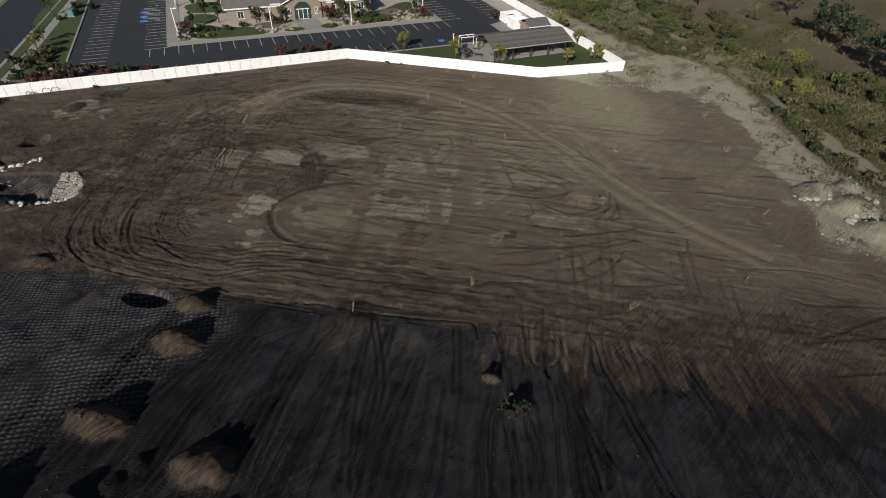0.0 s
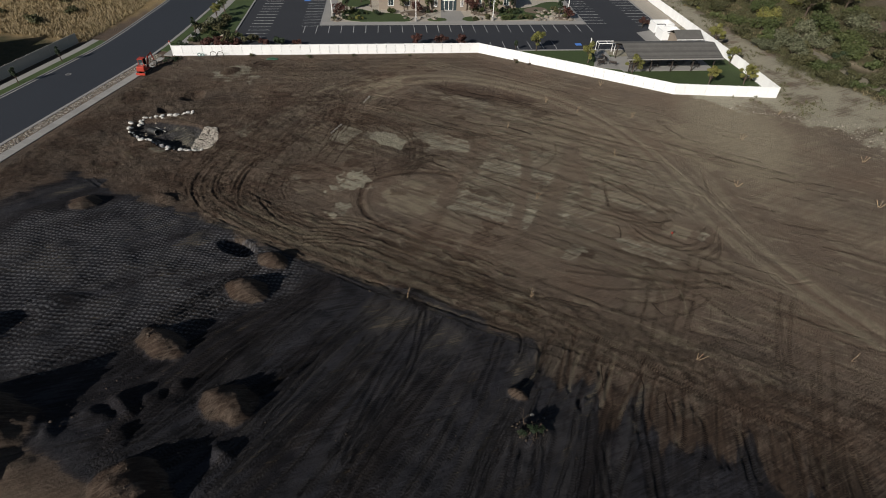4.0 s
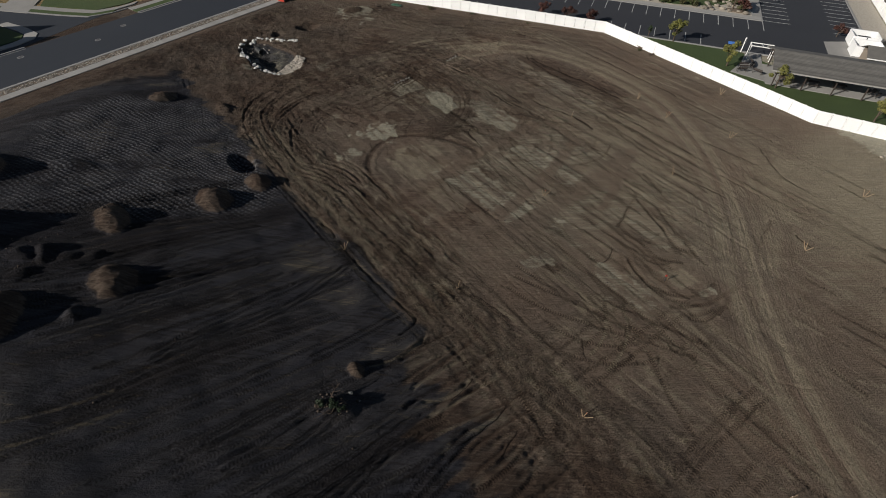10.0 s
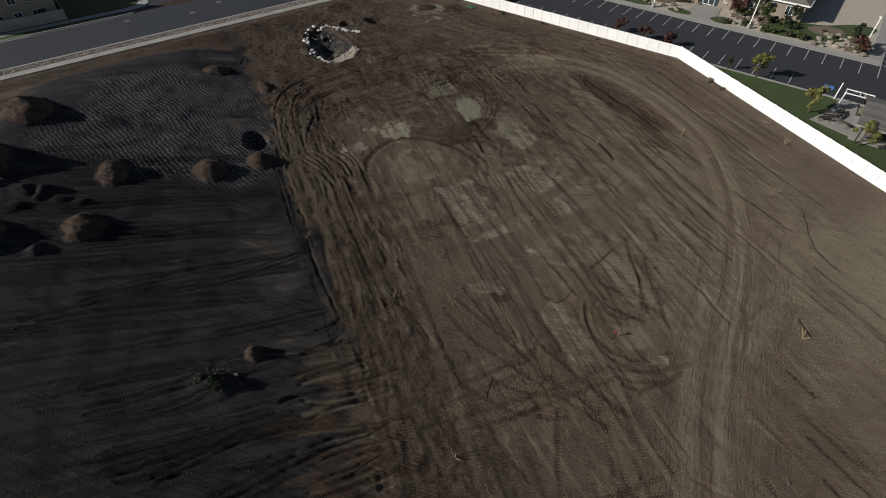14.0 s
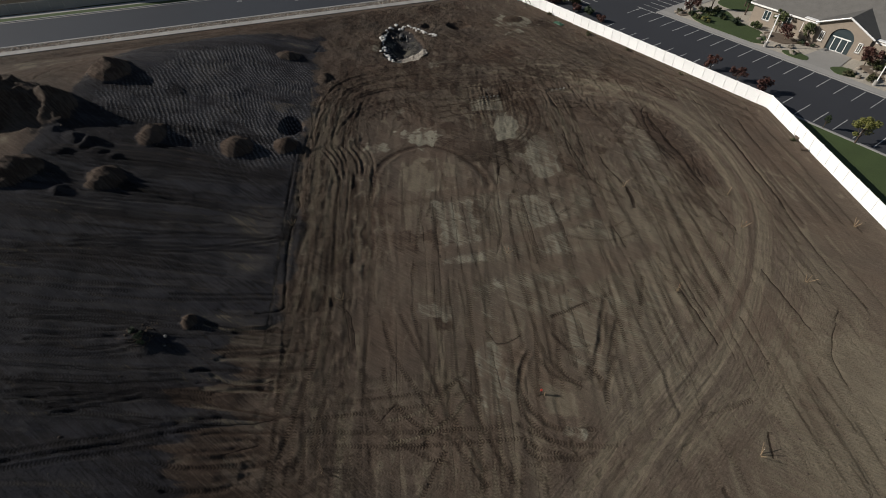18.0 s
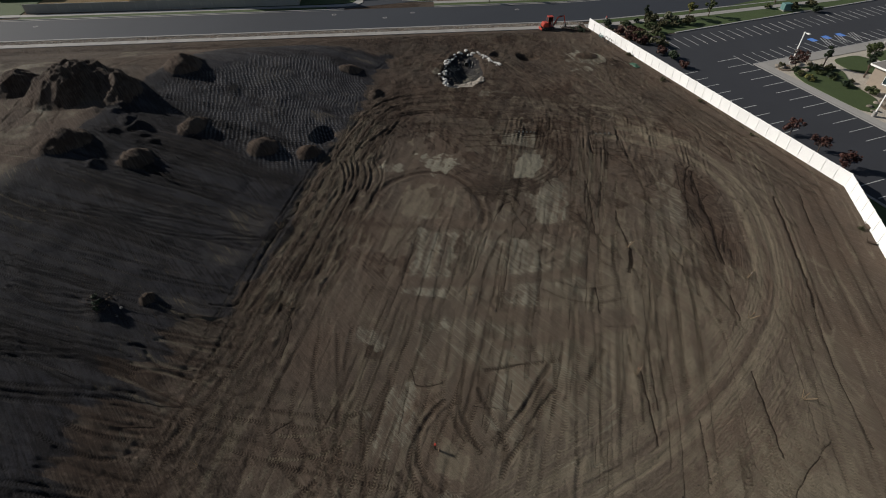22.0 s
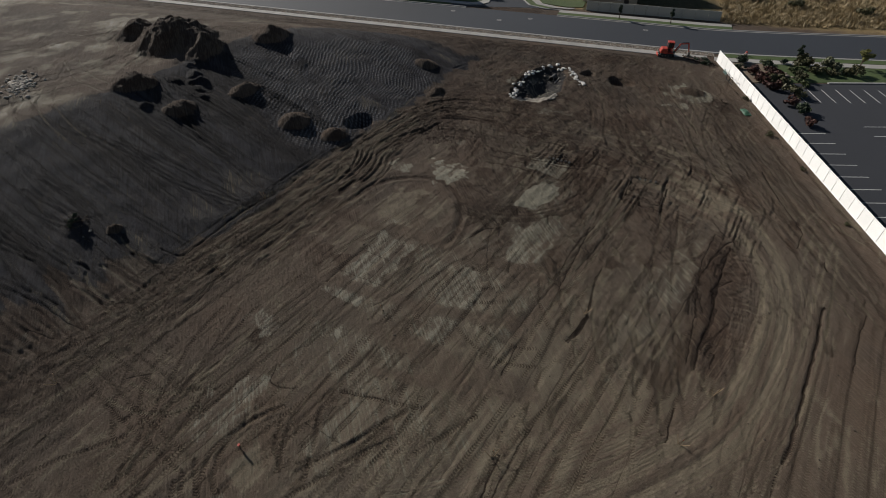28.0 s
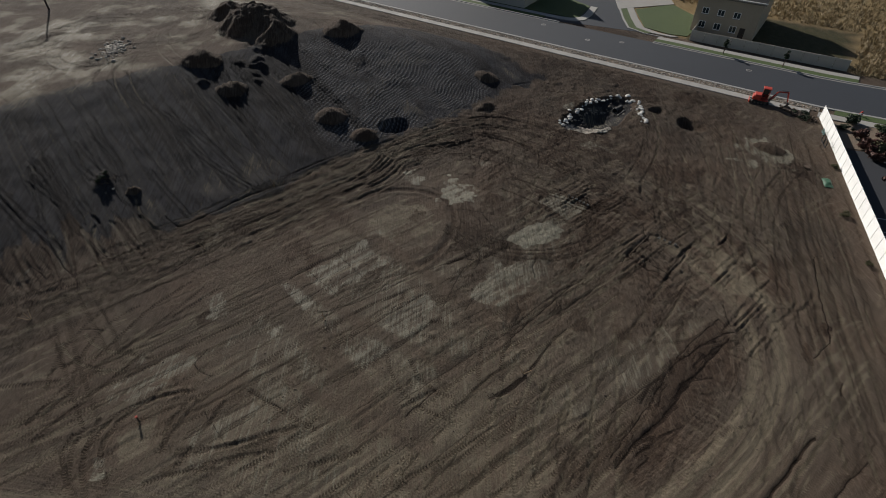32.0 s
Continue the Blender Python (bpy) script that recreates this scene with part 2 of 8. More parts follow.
STONE = worn("boulder_stone", (0.27, 0.235, 0.19), 0.6, 0.9, 1.5, 12.0, 0.05, 0.0, 0.35)
LIMESTONE = worn("white_boulder_stone", (0.62, 0.60, 0.56), 0.55, 0.85, 1.8, 10.0, 0.05, 0.0, 0.3)
BRICK = worn("tan_brick", (0.255, 0.212, 0.168), 0.8, 0.85, 1.5, 14.0, 0.01, 0.0, 0.08)
STUCCO = worn("stucco", (0.40, 0.34, 0.26), 0.85, 0.9, 0.8, 20.0, 0.01)
SHINGLE = worn("asphalt_shingle", (0.122, 0.116, 0.107), 0.7, 0.9, 0.9, 9.0, 0.02, 0.0, 0.3)
WHITE = worn("white_trim_paint", (0.78, 0.77, 0.75), 0.9, 0.5, 1.0, 12.0, 0.0, 0.0, 0.04)
FORM_WOOD = worn("earth_stained_board", (0.12, 0.09, 0.065), 0.65, 0.9, 2.0, 12.0, 0.01)
TIMBER = worn("dark_stained_timber", (0.045, 0.034, 0.028), 0.65, 0.7, 2.0, 12.0, 0.006)
RAW_WOOD = worn("raw_lath_wood", (0.30, 0.215, 0.13), 0.8, 0.8, 3.0, 20.0, 0.0, 0.0, 0.2)
BLACK = worn("black_rubber", (0.018, 0.018, 0.018), 0.7, 0.8, 3.0, 20.0, 0.0)
RED = worn("orange_red_paint", (0.38, 0.042, 0.024), 0.75, 0.45, 2.0, 16.0, 0.0)
STEEL = worn("dark_steel", (0.10, 0.095, 0.09), 0.6, 0.5, 3.0, 20.0, 0.0, 0.6)
PIPE = worn("corrugated_pipe", (0.03, 0.03, 0.03), 0.7, 0.6, 3.0, 20.0, 0.0)
TRAIL = worn("trodden_earth", (0.20, 0.175, 0.125), 0.75, 0.95, 1.2, 14.0, 0.04)
BLOCK = worn("concrete_block", (0.17, 0.16, 0.145), 0.8, 0.9, 3.0, 20.0, 0.01, 0.0, 0.25)
GREEN_TARP = worn("green_tarp", (0.022, 0.075, 0.042), 0.6, 0.6, 2.0, 9.0, 0.02)
UTILITY_GREEN = worn("utility_box_paint", (0.10, 0.20, 0.19), 0.8, 0.5, 2.0, 16.0, 0.0)
BARK = worn("bark", (0.085, 0.062, 0.046), 0.6, 0.95, 4.0, 20.0, 0.02)
LEAF_GREEN = leafy("green_foliage", (0.036, 0.052, 0.017), (0.080, 0.092, 0.032))
LEAF_OLIVE = leafy("olive_brush_foliage", (0.036, 0.042, 0.017), (0.095, 0.086, 0.040))
LEAF_GOLD = leafy("yellow_green_foliage", (0.095, 0.105, 0.028), (0.21, 0.19, 0.055))
LEAF_GREY = leafy("grey_olive_foliage", (0.060, 0.068, 0.036), (0.150, 0.150, 0.092))
LEAF_RED = leafy("dark_red_foliage", (0.040, 0.019, 0.014), (0.088, 0.034, 0.026))
LEAF_DARK = leafy("dark_evergreen_foliage", (0.014, 0.026, 0.013), (0.035, 0.050, 0.022))
DRY_BLADE = leafy("dull_dry_grass", (0.085, 0.075, 0.038), (0.20, 0.16, 0.09))
STRAW_BLADE = leafy("straw_grass", (0.17, 0.13, 0.07), (0.36, 0.28, 0.16))


def glass_material():
    m, n, l, b = shader("window_glass", 0.05)
    b.inputs["Base Color"].default_value = (0.03, 0.045, 0.05, 1)
    b.inputs["Metallic"].default_value = 0.0
    b.inputs["Specular IOR Level"].default_value = 0.8
    return m


GLASS = glass_material()

# ---- ground: one sheet, fine over the building site, reaching the horizon ----
FSTART, KINK1, KINK2, FEND = (-29.4, 114.0), (25.8, 93.6), (48.2, 63.1), (64.0, 54.8)


def along(s, d):
    """Street frame: s metres along the street, d metres across it; the street bends gently past the site's corner."""
    t = max(0.0, s - 72.0)
    d = d + 0.2 * t * t / (t + 10.0)
    return (0.593 * s - 0.805 * d, 0.805 * s + 0.593 * d)


rng = np.random.default_rng(7)


def vnoise(X, Y, size, seed):
    r = np.random.default_rng(seed).random((256, 256))
    u, v = X / size + 1000.3, Y / size + 1000.7
    i, j = np.floor(u).astype(int), np.floor(v).astype(int)
    fu, fv = u - i, v - j
    fu, fv = fu * fu * (3 - 2 * fu), fv * fv * (3 - 2 * fv)
    i0, j0, i1, j1 = i % 256, j % 256, (i + 1) % 256, (j + 1) % 256
    return (r[i0, j0] * (1 - fu) + r[i1, j0] * fu) * (1 - fv) + (r[i0, j1] * (1 - fu) + r[i1, j1] * fu) * fv - 0.5


def fbm(X, Y, size, seed, octaves=4):
    return sum(vnoise(X, Y, size / 2**k, seed + k) / 2**k for k in range(octaves))


def smin(a, b, k):
    h = np.clip(0.5 + 0.5 * (b - a) / k, 0, 1)
    return b * (1 - h) + a * h - k * h * (1 - h)


def step(v, lo, hi):
    t = np.clip((v - lo) / (hi - lo), 0, 1)
    return t * t * (3 - 2 * t)


def base_h(X, Y):
    """The fill slope that climbs from the level site to a plateau, and falls again to the street."""
    X, Y = np.asarray(X, float), np.asarray(Y, float)
    q, d = -0.78 * X - 0.62 * Y + 12.68, -0.805 * X + 0.593 * Y
    h = smin(0.125 * (q + np.sqrt(q * q + 1.5)), 7.1 + 0 * q, 0.5)
    return np.clip(smin(h, np.clip((89.5 - d) * 0.3, 0, None), 2.0), 0, None)


def polyline(pts, closed=False, gap=0.5):
    """Points every gap metres along a smooth curve through pts."""
    p = [Vector((*a, 0)) for a in pts]
    out = []
    for k in range(len(p) - 1):
        a, b, c, d = p[max(k - 1, 0)], p[k], p[k + 1], p[min(k + 2, len(p) - 1)]
        m = max(1, int((c - b).length / gap))
        for i in range(m):
            t = i / m
            out.append(0.5 * (2 * b + (c - a) * t + (2 * a - 5 * b + 4 * c - d) * t * t + (3 * b - a - 3 * c + d) * t**3))
    out.append(p[-1])
    return np.array([(v.x, v.y) for v in out])


def axis(lo, hi, gap, reach):
    n = int((hi - lo) / gap)
    core = np.linspace(lo, hi, n + 1)
    grow = gap * 1.13 ** np.arange(1, 90)
    out = np.cumsum(grow)
    out = out[out < reach]
    return np.concatenate([lo - out[::-1], core, hi + out])


GX, GY = axis(-72, 64, 0.15, 3200), axis(-10, 114, 0.15, 3200)
X, Y = np.meshgrid(GX, GY)
F1 = 0.347 * X + 0.938 * Y - 96.75
F2 = 0.806 * X + 0.592 * Y - 76.2
F3 = 0.464 * X + 0.886 * Y - 78.3
FENCE_OUT = np.maximum(F1, np.minimum(F2, F3))
Q, D = -0.78 * X - 0.62 * Y + 12.68, -0.805 * X + 0.593 * Y


def path_distance(pts):
    """Distance to, and side of, an open polyline (positive on its left)."""
    best, side = np.full(X.shape, 1e9), np.zeros(X.shape)
    for (ax, ay), (bx, by) in zip(pts, pts[1:]):
        dx, dy = bx - ax, by - ay
        t = np.clip(((X - ax) * dx + (Y - ay) * dy) / (dx * dx + dy * dy), 0, 1)
        r = np.hypot(X - ax - t * dx, Y - ay - t * dy)
        s = np.sign(dx * (Y - ay) - dy * (X - ax))
        side = np.where(r < best, s, side)
        best = np.minimum(best, r)
    return best, side


BANK_IN = [(49, -60), (35.8, 3), (36, 9.4), (40.4, 13.4), (49, 20.6), (57.7, 29.2), (62.0, 37), (62.6, 42.5), (59, 48.4), (53, 54.5), (47.4, 64.5)]
BANK_OUT = [(64, -60), (49.7, 6.3), (51.5, 10), (55.5, 17), (63.5, 26), (72, 33.5), (78, 42), (80, 49), (78.5, 56), (80, 66), (86, 86), (97, 118), (114, 170), (142, 260)]
r, s = path_distance(BANK_IN)
EAST_IN = -r * s
r, s = path_distance(BANK_OUT)
EAST = -r * s
SITE = step(-FENCE_OUT, -0.3, 0.6) * step(90.8 - D, 0, 1.5) * step(-EAST, -3, 0)
SITE *= step(-EAST, -4, 0)

N1, N2, N3 = fbm(X, Y, 14, 11, 5), fbm(X, Y, 3.0, 31, 4), fbm(X, Y, 0.9, 51, 3)
DOWN = np.array((0.78, 0.62))


def streaks(way, seed, length=9.0, width=0.55, octaves=3):
    u, v = X * way[0] + Y * way[1], -X * way[1] + Y * way[0]
    v = v + 0.6 * N1
    return sum(vnoise(u / (length / 2**k), v / (width / 2**k), 1.0, seed + k) / 1.6**k for k in range(octaves))


S_PAD, S_DOWN = streaks((0.59, -0.807), 201), streaks((0.78, 0.62), 221)
S_FENCE = streaks((0.938, -0.347), 241)
WOB = 0.6 * vnoise(X, Y, 5.0, 301) + 0.7 * vnoise(X, Y, 1.7, 302)
Z = base_h(X + 0.78 * WOB, Y + 0.62 * WOB)
SLOPE = step(Q, -3, 2)
NORTH = step(Y + 0.3 * X, 68, 84)
STREAK = S_DOWN * SLOPE + (1 - SLOPE) * (S_FENCE * NORTH + S_PAD * (1 - NORTH))
# dry, smooth, dusty east half; churned north-west corner and foot of the slope
DRY = SITE * np.clip(step(X + 4 * N1 + 0.12 * (Y - 50), 20, 36) * step(Y, -4, 14) * (1 - 0.5 * step(Y - 0.25 * X, 60, 80)), 0, 1)
# GLARE: soft ellipse where the east ground looks bright and hazy
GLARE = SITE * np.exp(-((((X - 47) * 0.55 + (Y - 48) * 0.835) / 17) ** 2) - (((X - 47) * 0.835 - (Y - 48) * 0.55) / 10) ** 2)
CHURN = SITE * np.clip(step(Y + 0.35 * X + 5 * N1, 52, 70) * (1 - step(X, 8, 26)) + 0.8 * np.exp(-(((Q + 3.5) / 4.0) ** 2)), 0, 1) * step(Q, -60, -1)
VERGE = SITE * step(D + 3 * N1, 79, 83) * step(104 - Y, 0, 6)
CHURN = np.clip(CHURN + 0.8 * VERGE, 0, 1)
RIDGE = 0.5 - np.abs(fbm(X, Y, 1.7, 81, 3))
STREAK = STREAK * (1 - 0.65 * DRY)
Z = Z + SITE * (0.10 * N1 + (0.05 - 0.03 * DRY) * N2 + (0.045 - 0.03 * DRY) * N3 + 0.035 * STREAK) + CHURN * (0.20 * (RIDGE - 0.35) + 0.16 * N3)
Z -= 1.5 * step(EAST, 0.0, 9.0) * step(90 - D, 0, 30)
Z += 0.5 * step(EAST, 2, 8) * fbm(X, Y, 9, 71, 4)
TONGUE = streaks((0.78, 0.62), 261, 26.0, 2.6, 3)
FRINGE = step(27.5 - Y, 0, 4)
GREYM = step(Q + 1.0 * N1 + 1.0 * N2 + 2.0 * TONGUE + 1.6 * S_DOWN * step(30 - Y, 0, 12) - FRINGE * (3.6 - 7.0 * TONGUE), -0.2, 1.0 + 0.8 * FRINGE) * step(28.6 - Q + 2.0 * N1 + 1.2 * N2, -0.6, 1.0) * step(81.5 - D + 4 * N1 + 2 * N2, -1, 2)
DUSTM, PALEM, MOISTM = np.zeros(X.shape), np.zeros(X.shape), np.zeros(X.shape)
TREADM, HEAP = np.ones(X.shape), np.zeros(X.shape)
LANE_V, LANE_U, LANE_S = ([np.full(X.shape, v) for k in range(3)] for v in (9.0, 0.0, 0.0))
CUT_V, CUT_W, CUT_S = np.full(X.shape, 9.0), np.zeros(X.shape), np.zeros(X.shape)
DUSTM = np.clip(0.10 + 0.55 * STREAK + 0.35 * N1, 0, 0.5) * SITE * (1 - 0.6 * SLOPE)
DUSTM = np.maximum(DUSTM, DRY * np.clip(0.36 + 0.04 * step(X, 36, 50) + 0.34 * STREAK + 0.35 * N1, 0, 1))
DUSTM = np.maximum(DUSTM, SITE * 0.42 * np.exp(-(((X - 16) / 13) ** 2) - ((Y - 47) / 17) ** 2) * (0.9 + 0.6 * STREAK + 0.5 * N2))
# the glare is painted in, as extra dust and pale crust colour
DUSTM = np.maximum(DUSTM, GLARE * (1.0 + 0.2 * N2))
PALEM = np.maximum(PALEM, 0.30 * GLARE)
MOISTM = np.clip(-0.05 - 0.45 * STREAK - 0.5 * N1 + 0.3 * N2, 0, 0.75) * SITE * (1 - DRY)
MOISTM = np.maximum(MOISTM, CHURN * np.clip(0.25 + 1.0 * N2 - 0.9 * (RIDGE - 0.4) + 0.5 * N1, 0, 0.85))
FILL = step(Q, 0.5, 3.0) * step(28.6 - Q, 0, 3) * (1 - VERGE)
MOISTM = np.maximum(MOISTM * (1 - FILL), FILL * np.clip(0.40 - 1.1 * TONGUE - 0.3 * S_DOWN, 0.05, 0.9))
DUSTM = np.maximum(DUSTM, FRINGE * step(Q, -3, -0.5) * step(6 - Q + 8 * TONGUE, 0, 3) * np.clip(0.28 + 0.9 * S_DOWN, 0.05, 0.5))
DUSTM = np.maximum(DUSTM, FILL * step(7 - Q + 6 * TONGUE, 0, 5) * np.clip(1.3 * TONGUE + 0.4 * S_DOWN, 0, 0.4))
PALEM = np.maximum(PALEM, 0.82 * step(EAST_IN + 3.5 * N2 + 2.0 * N1, -1.6, 2.0) * step(-EAST + 3 * N2, -6, 1.0) * np.clip(0.85 + 0.8 * N2, 0, 1))
VEG = step(EAST + 3.5 * N2, 0.2, 2.5)
S_ALONG = 0.593 * X + 0.805 * Y
VEG = np.maximum(VEG, step(S_ALONG, 48, 49) * step(77 - S_ALONG, 0, 2) * step(D, 112.4, 113) * step(136 - D, 0, 2))
VEG *= 1 - 0.7 * step(fbm(X, Y, 16, 741, 4) + 0.004 * (EAST - 30), 0.14, 0.3) * step(EAST, 22, 34)
PALEM = np.maximum(PALEM, 0.3 * step(EAST, 22, 34) * (1 - VEG))
STRAW = step(D, 112, 114) * (1 - VEG) * (EAST < 0)
DUSTM = np.maximum(DUSTM, 0.22 * step(Q + 6 * N1, 25, 33) * (0.7 + N2))


def path_coords(line):
    """Way along, signed distance across, and distance from a smooth path, everywhere."""
    U, V, best, run = np.zeros(X.shape), np.zeros(X.shape), np.full(X.shape, 1e9), 0.0
    for (ax, ay), (bx, by) in zip(line, line[1:]):
        n = math.hypot(bx - ax, by - ay)
        u, v = ((X - ax) * (bx - ax) + (Y - ay) * (by - ay)) / n, ((Y - ay) * (bx - ax) - (X - ax) * (by - ay)) / n
        r = np.hypot(v, u - np.clip(u, 0, n))
        near = r < best
        U, V, best, run = np.where(near, u + run, U), np.where(near, v, V), np.where(near, r, best), run + n
    return U, V, best


def window(cx, cy, reach):
    i0, i1 = np.searchsorted(GX, (cx - reach, cx + reach))
    j0, j1 = np.searchsorted(GY, (cy - reach, cy + reach))
    return slice(j0, j1), slice(i0, i1)


def mound(cx, cy, rx, ry, h, turn=0.0, seed=0, power=1.0):
    """A heap of tipped earth (or a hole, h below 0) with a ragged outline."""
    w = window(cx, cy, max(rx, ry) * 1.6)
    c, s = math.cos(radians(turn)), math.sin(radians(turn))
    u, v = ((X[w] - cx) * c + (Y[w] - cy) * s) / rx, (-(X[w] - cx) * s + (Y[w] - cy) * c) / ry
    rr = np.hypot(u, v) + 0.35 * fbm(X[w], Y[w], max(rx, ry) * 0.8, 900 + seed, 4)
    k = np.clip(1 - rr, 0, None) ** power
    dome = smin(1.2 * np.clip(1 - rr, 0, None), 0.95 + 0 * rr, 0.4) if h > 0 else k
    Z[w] += h * np.minimum(dome, 1.0) * (1 + (0.12 if h > 1.3 else 0.2) * fbm(X[w], Y[w], 0.9, 950 + seed, 3) - (0.55 * np.abs(fbm(X[w], Y[w], 2.6, 970 + seed, 4)) if h > 1.3 else 0))
    if h > 0.6:
        GREYM[w] *= 1 - 0.95 * step(k, 0.02, 0.18)
        TREADM[w] *= 1 - step(k, 0, 0.2)
        HEAP[w] = np.maximum(HEAP[w], step(k, 0, 0.12))
        MOISTM[w] = np.where(k > 0.02, np.clip(0.55 + 0.6 * N3[w], 0, 1), MOISTM[w])
        DUSTM[w] *= 1 - 0.9 * step(k, 0, 0.2)
    return w, k


def lane(pts, half=0.22, strength=1.0, pitch=0.24):
    """A cleated track along a path: distance from its middle and way along it, in the layer of its direction."""
    pts = np.asarray(pts, float)
    d = pts[-1] - pts[0]
    k = int((math.atan2(d[1], d[0]) % math.pi) / math.pi * 3) % 3
    V, U, S = LANE_V[k], LANE_U[k], LANE_S[k]
    band, run = half + 0.3, 0.0
    for (ax, ay), (bx, by) in zip(pts, pts[1:]):
        dx, dy = bx - ax, by - ay
        n = math.hypot(dx, dy)
        if n < 1e-6:
            continue
        w = window((ax + bx) / 2, (ay + by) / 2, n / 2 + band)
        u = ((X[w] - ax) * dx + (Y[w] - ay) * dy) / n
        v = np.abs((X[w] - ax) * -dy + (Y[w] - ay) * dx) / n
        hit = (u >= -0.1) & (u <= n + 0.1) & (v < band) & (v / half < V[w])
        V[w] = np.where(hit, v / half, V[w])
        U[w] = np.where(hit, (u + run) / pitch, U[w])
        S[w] = np.where(hit, strength * SITE[w], S[w])
        run += n


def cut(pts, half=0.09, depth=0.10, strength=1.0, wander=0.05):
    """A narrow slit in the earth along a path, ragged and moist, its inner shade painted in."""
    p, half, depth = polyline(pts, gap=0.45), half * 0.7, depth * 0.4
    p = p + wander * np.stack([np.sin(np.arange(len(p)) * 1.3 + p[0, 0]), np.sin(np.arange(len(p)) * 2.1 + p[0, 1])], 1)
    for (ax, ay), (bx, by) in zip(p, p[1:]):
        dx, dy = bx - ax, by - ay
        n = math.hypot(dx, dy)
        w = window((ax + bx) / 2, (ay + by) / 2, n / 2 + 1.0)
        u = ((X[w] - ax) * dx + (Y[w] - ay) * dy) / n
        v = ((X[w] - ax) * -dy + (Y[w] - ay) * dx) / n
        on = (u >= -0.1) & (u <= n + 0.1)
        keep = np.where(np.abs(v) < half + 0.3, v, np.sign(v) * 9.0)
        hit = on & (np.abs(v) < half + 0.75) & ((np.abs(keep) < np.abs(CUT_V[w])) | (np.abs(CUT_V[w]) > 8.9))
        CUT_V[w] = np.where(hit, keep, CUT_V[w])
        CUT_W[w] = np.where(hit, half, CUT_W[w])
        CUT_S[w] = np.where(hit, strength, CUT_S[w])
        Z[w] -= ((u >= 0) & (u < n)) * depth * np.exp(-((v / 0.14) ** 2))


def rut(pts, width, depth, berm=0.5, tread=0.0, dust=0.0, moist=0.0, gap=0.7):
    """Presses a groove along a path into the ground, with thrown-up edges or a cleated tread."""
    reach = width * 2.6 + gap
    for (ax, ay), (bx, by) in zip(pts, pts[1:]):
        dx, dy = bx - ax, by - ay
        n = math.hypot(dx, dy)
        if n < 1e-6 or not (-71 < ax < 63 and -9 < ay < 113):
            continue
        w = window((ax + bx) / 2, (ay + by) / 2, reach)
        u = ((X[w] - ax) * dx + (Y[w] - ay) * dy) / n
        v = ((X[w] - ax) * -dy + (Y[w] - ay) * dx) / n
        fade = ((u >= 0) & (u < n)) * SITE[w]
        e = np.exp(-((v / width) ** 2) * 1.4)
        Z[w] -= fade * depth * e
        if berm:
            Z[w] += fade * depth * berm * np.exp(-(((np.abs(v) - 1.55 * width) / (0.55 * width)) ** 2))
        if dust:
            lay = fade * dust * np.exp(-((v / width) ** 4))
            DUSTM[w] = np.maximum(DUSTM[w], lay)
            MOISTM[w] *= 1 - 0.8 * lay
        if moist:
            lay = fade * moist * e
            MOISTM[w] = np.maximum(MOISTM[w], lay)
            DUSTM[w] *= 1 - 0.6 * lay
            PALEM[w] *= 1 - 0.6 * lay
    if tread:
        lane(pts, min(0.28, max(0.2, width)), min(1.0, tread * 34) * (0.6 if tread < 0.03 else 1.0))


def offset(pts, o):
    t = np.gradient(pts, axis=0)
    t /= np.maximum(np.hypot(t[:, 0], t[:, 1]), 1e-6)[:, None]
    return pts + o * np.stack([-t[:, 1], t[:, 0]], 1)


def patch(cx, cy, hx, hy, turn, mask, amount, edge=0.5, seed=0, ragged=0.6):
    """A patch of other soil with a ragged edge; mask is the array that takes it."""
    w = window(cx, cy, math.hypot(hx, hy) + 2)
    c, s = math.cos(radians(turn)), math.sin(radians(turn))
    u, v = (X[w] - cx) * c + (Y[w] - cy) * s, -(X[w] - cx) * s + (Y[w] - cy) * c
    k = np.minimum(hx - np.abs(u), hy - np.abs(v)) + ragged * 2.0 * fbm(X[w], Y[w], 1.6, 400 + seed, 4)
    lay = amount * step(k + 0.8 * STREAK[w], 0, edge) * SITE[w] * np.clip(0.8 + 0.6 * N2[w] + 0.7 * STREAK[w], 0, 1.2)
    mask[w] = np.maximum(mask[w], lay)
    if mask is PALEM:
        MOISTM[w] *= 1 - np.clip(lay, 0, 1) * 0.9
    if mask is MOISTM:
        DUSTM[w] *= 1 - np.clip(lay, 0, 1) * 0.6
        PALEM[w] *= 1 - np.clip(lay, 0, 1) * 0.5


# haul road that loops round the site, its spur, and the lane from the foot of the slope
LOOP = polyline([(-3, 80.5), (3, 83.0), (9, 85.6), (15.5, 85.0), (21.5, 80), (26.3, 73), (29, 66.5), (30.3, 56), (30, 45), (28.1, 36), (26.5, 27.7), (25.8, 20.9), (26.2, 12.2), (29, 4), (33, -6)])
LANE = polyline([(-24, 54), (-27, 60), (-26.6, 66), (-22, 72.5), (-12, 80.3), (-4, 84.4), (6, 86.6)])
for line, k in ((LOOP, 1.0), (LANE, 0.6)):
    for o, wd, a in ((-4.2, 0.6, -0.4), (4.3, 0.6, -0.35), (0, 3.6, 0.35), (-1.35, 0.75, 0.6), (1.35, 0.75, 0.6), (-3.0, 0.7, 0.3), (3.1, 0.7, 0.3)):
        rut(offset(line, o), wd, 0.012 if a > 0.7 else 0.0, 0.2, dust=max(a, 0) * k, moist=max(-a, 0) * k)
LOOP2 = polyline([(27, 43), (20, 37), (12, 30), (6, 24), (2, 16)])
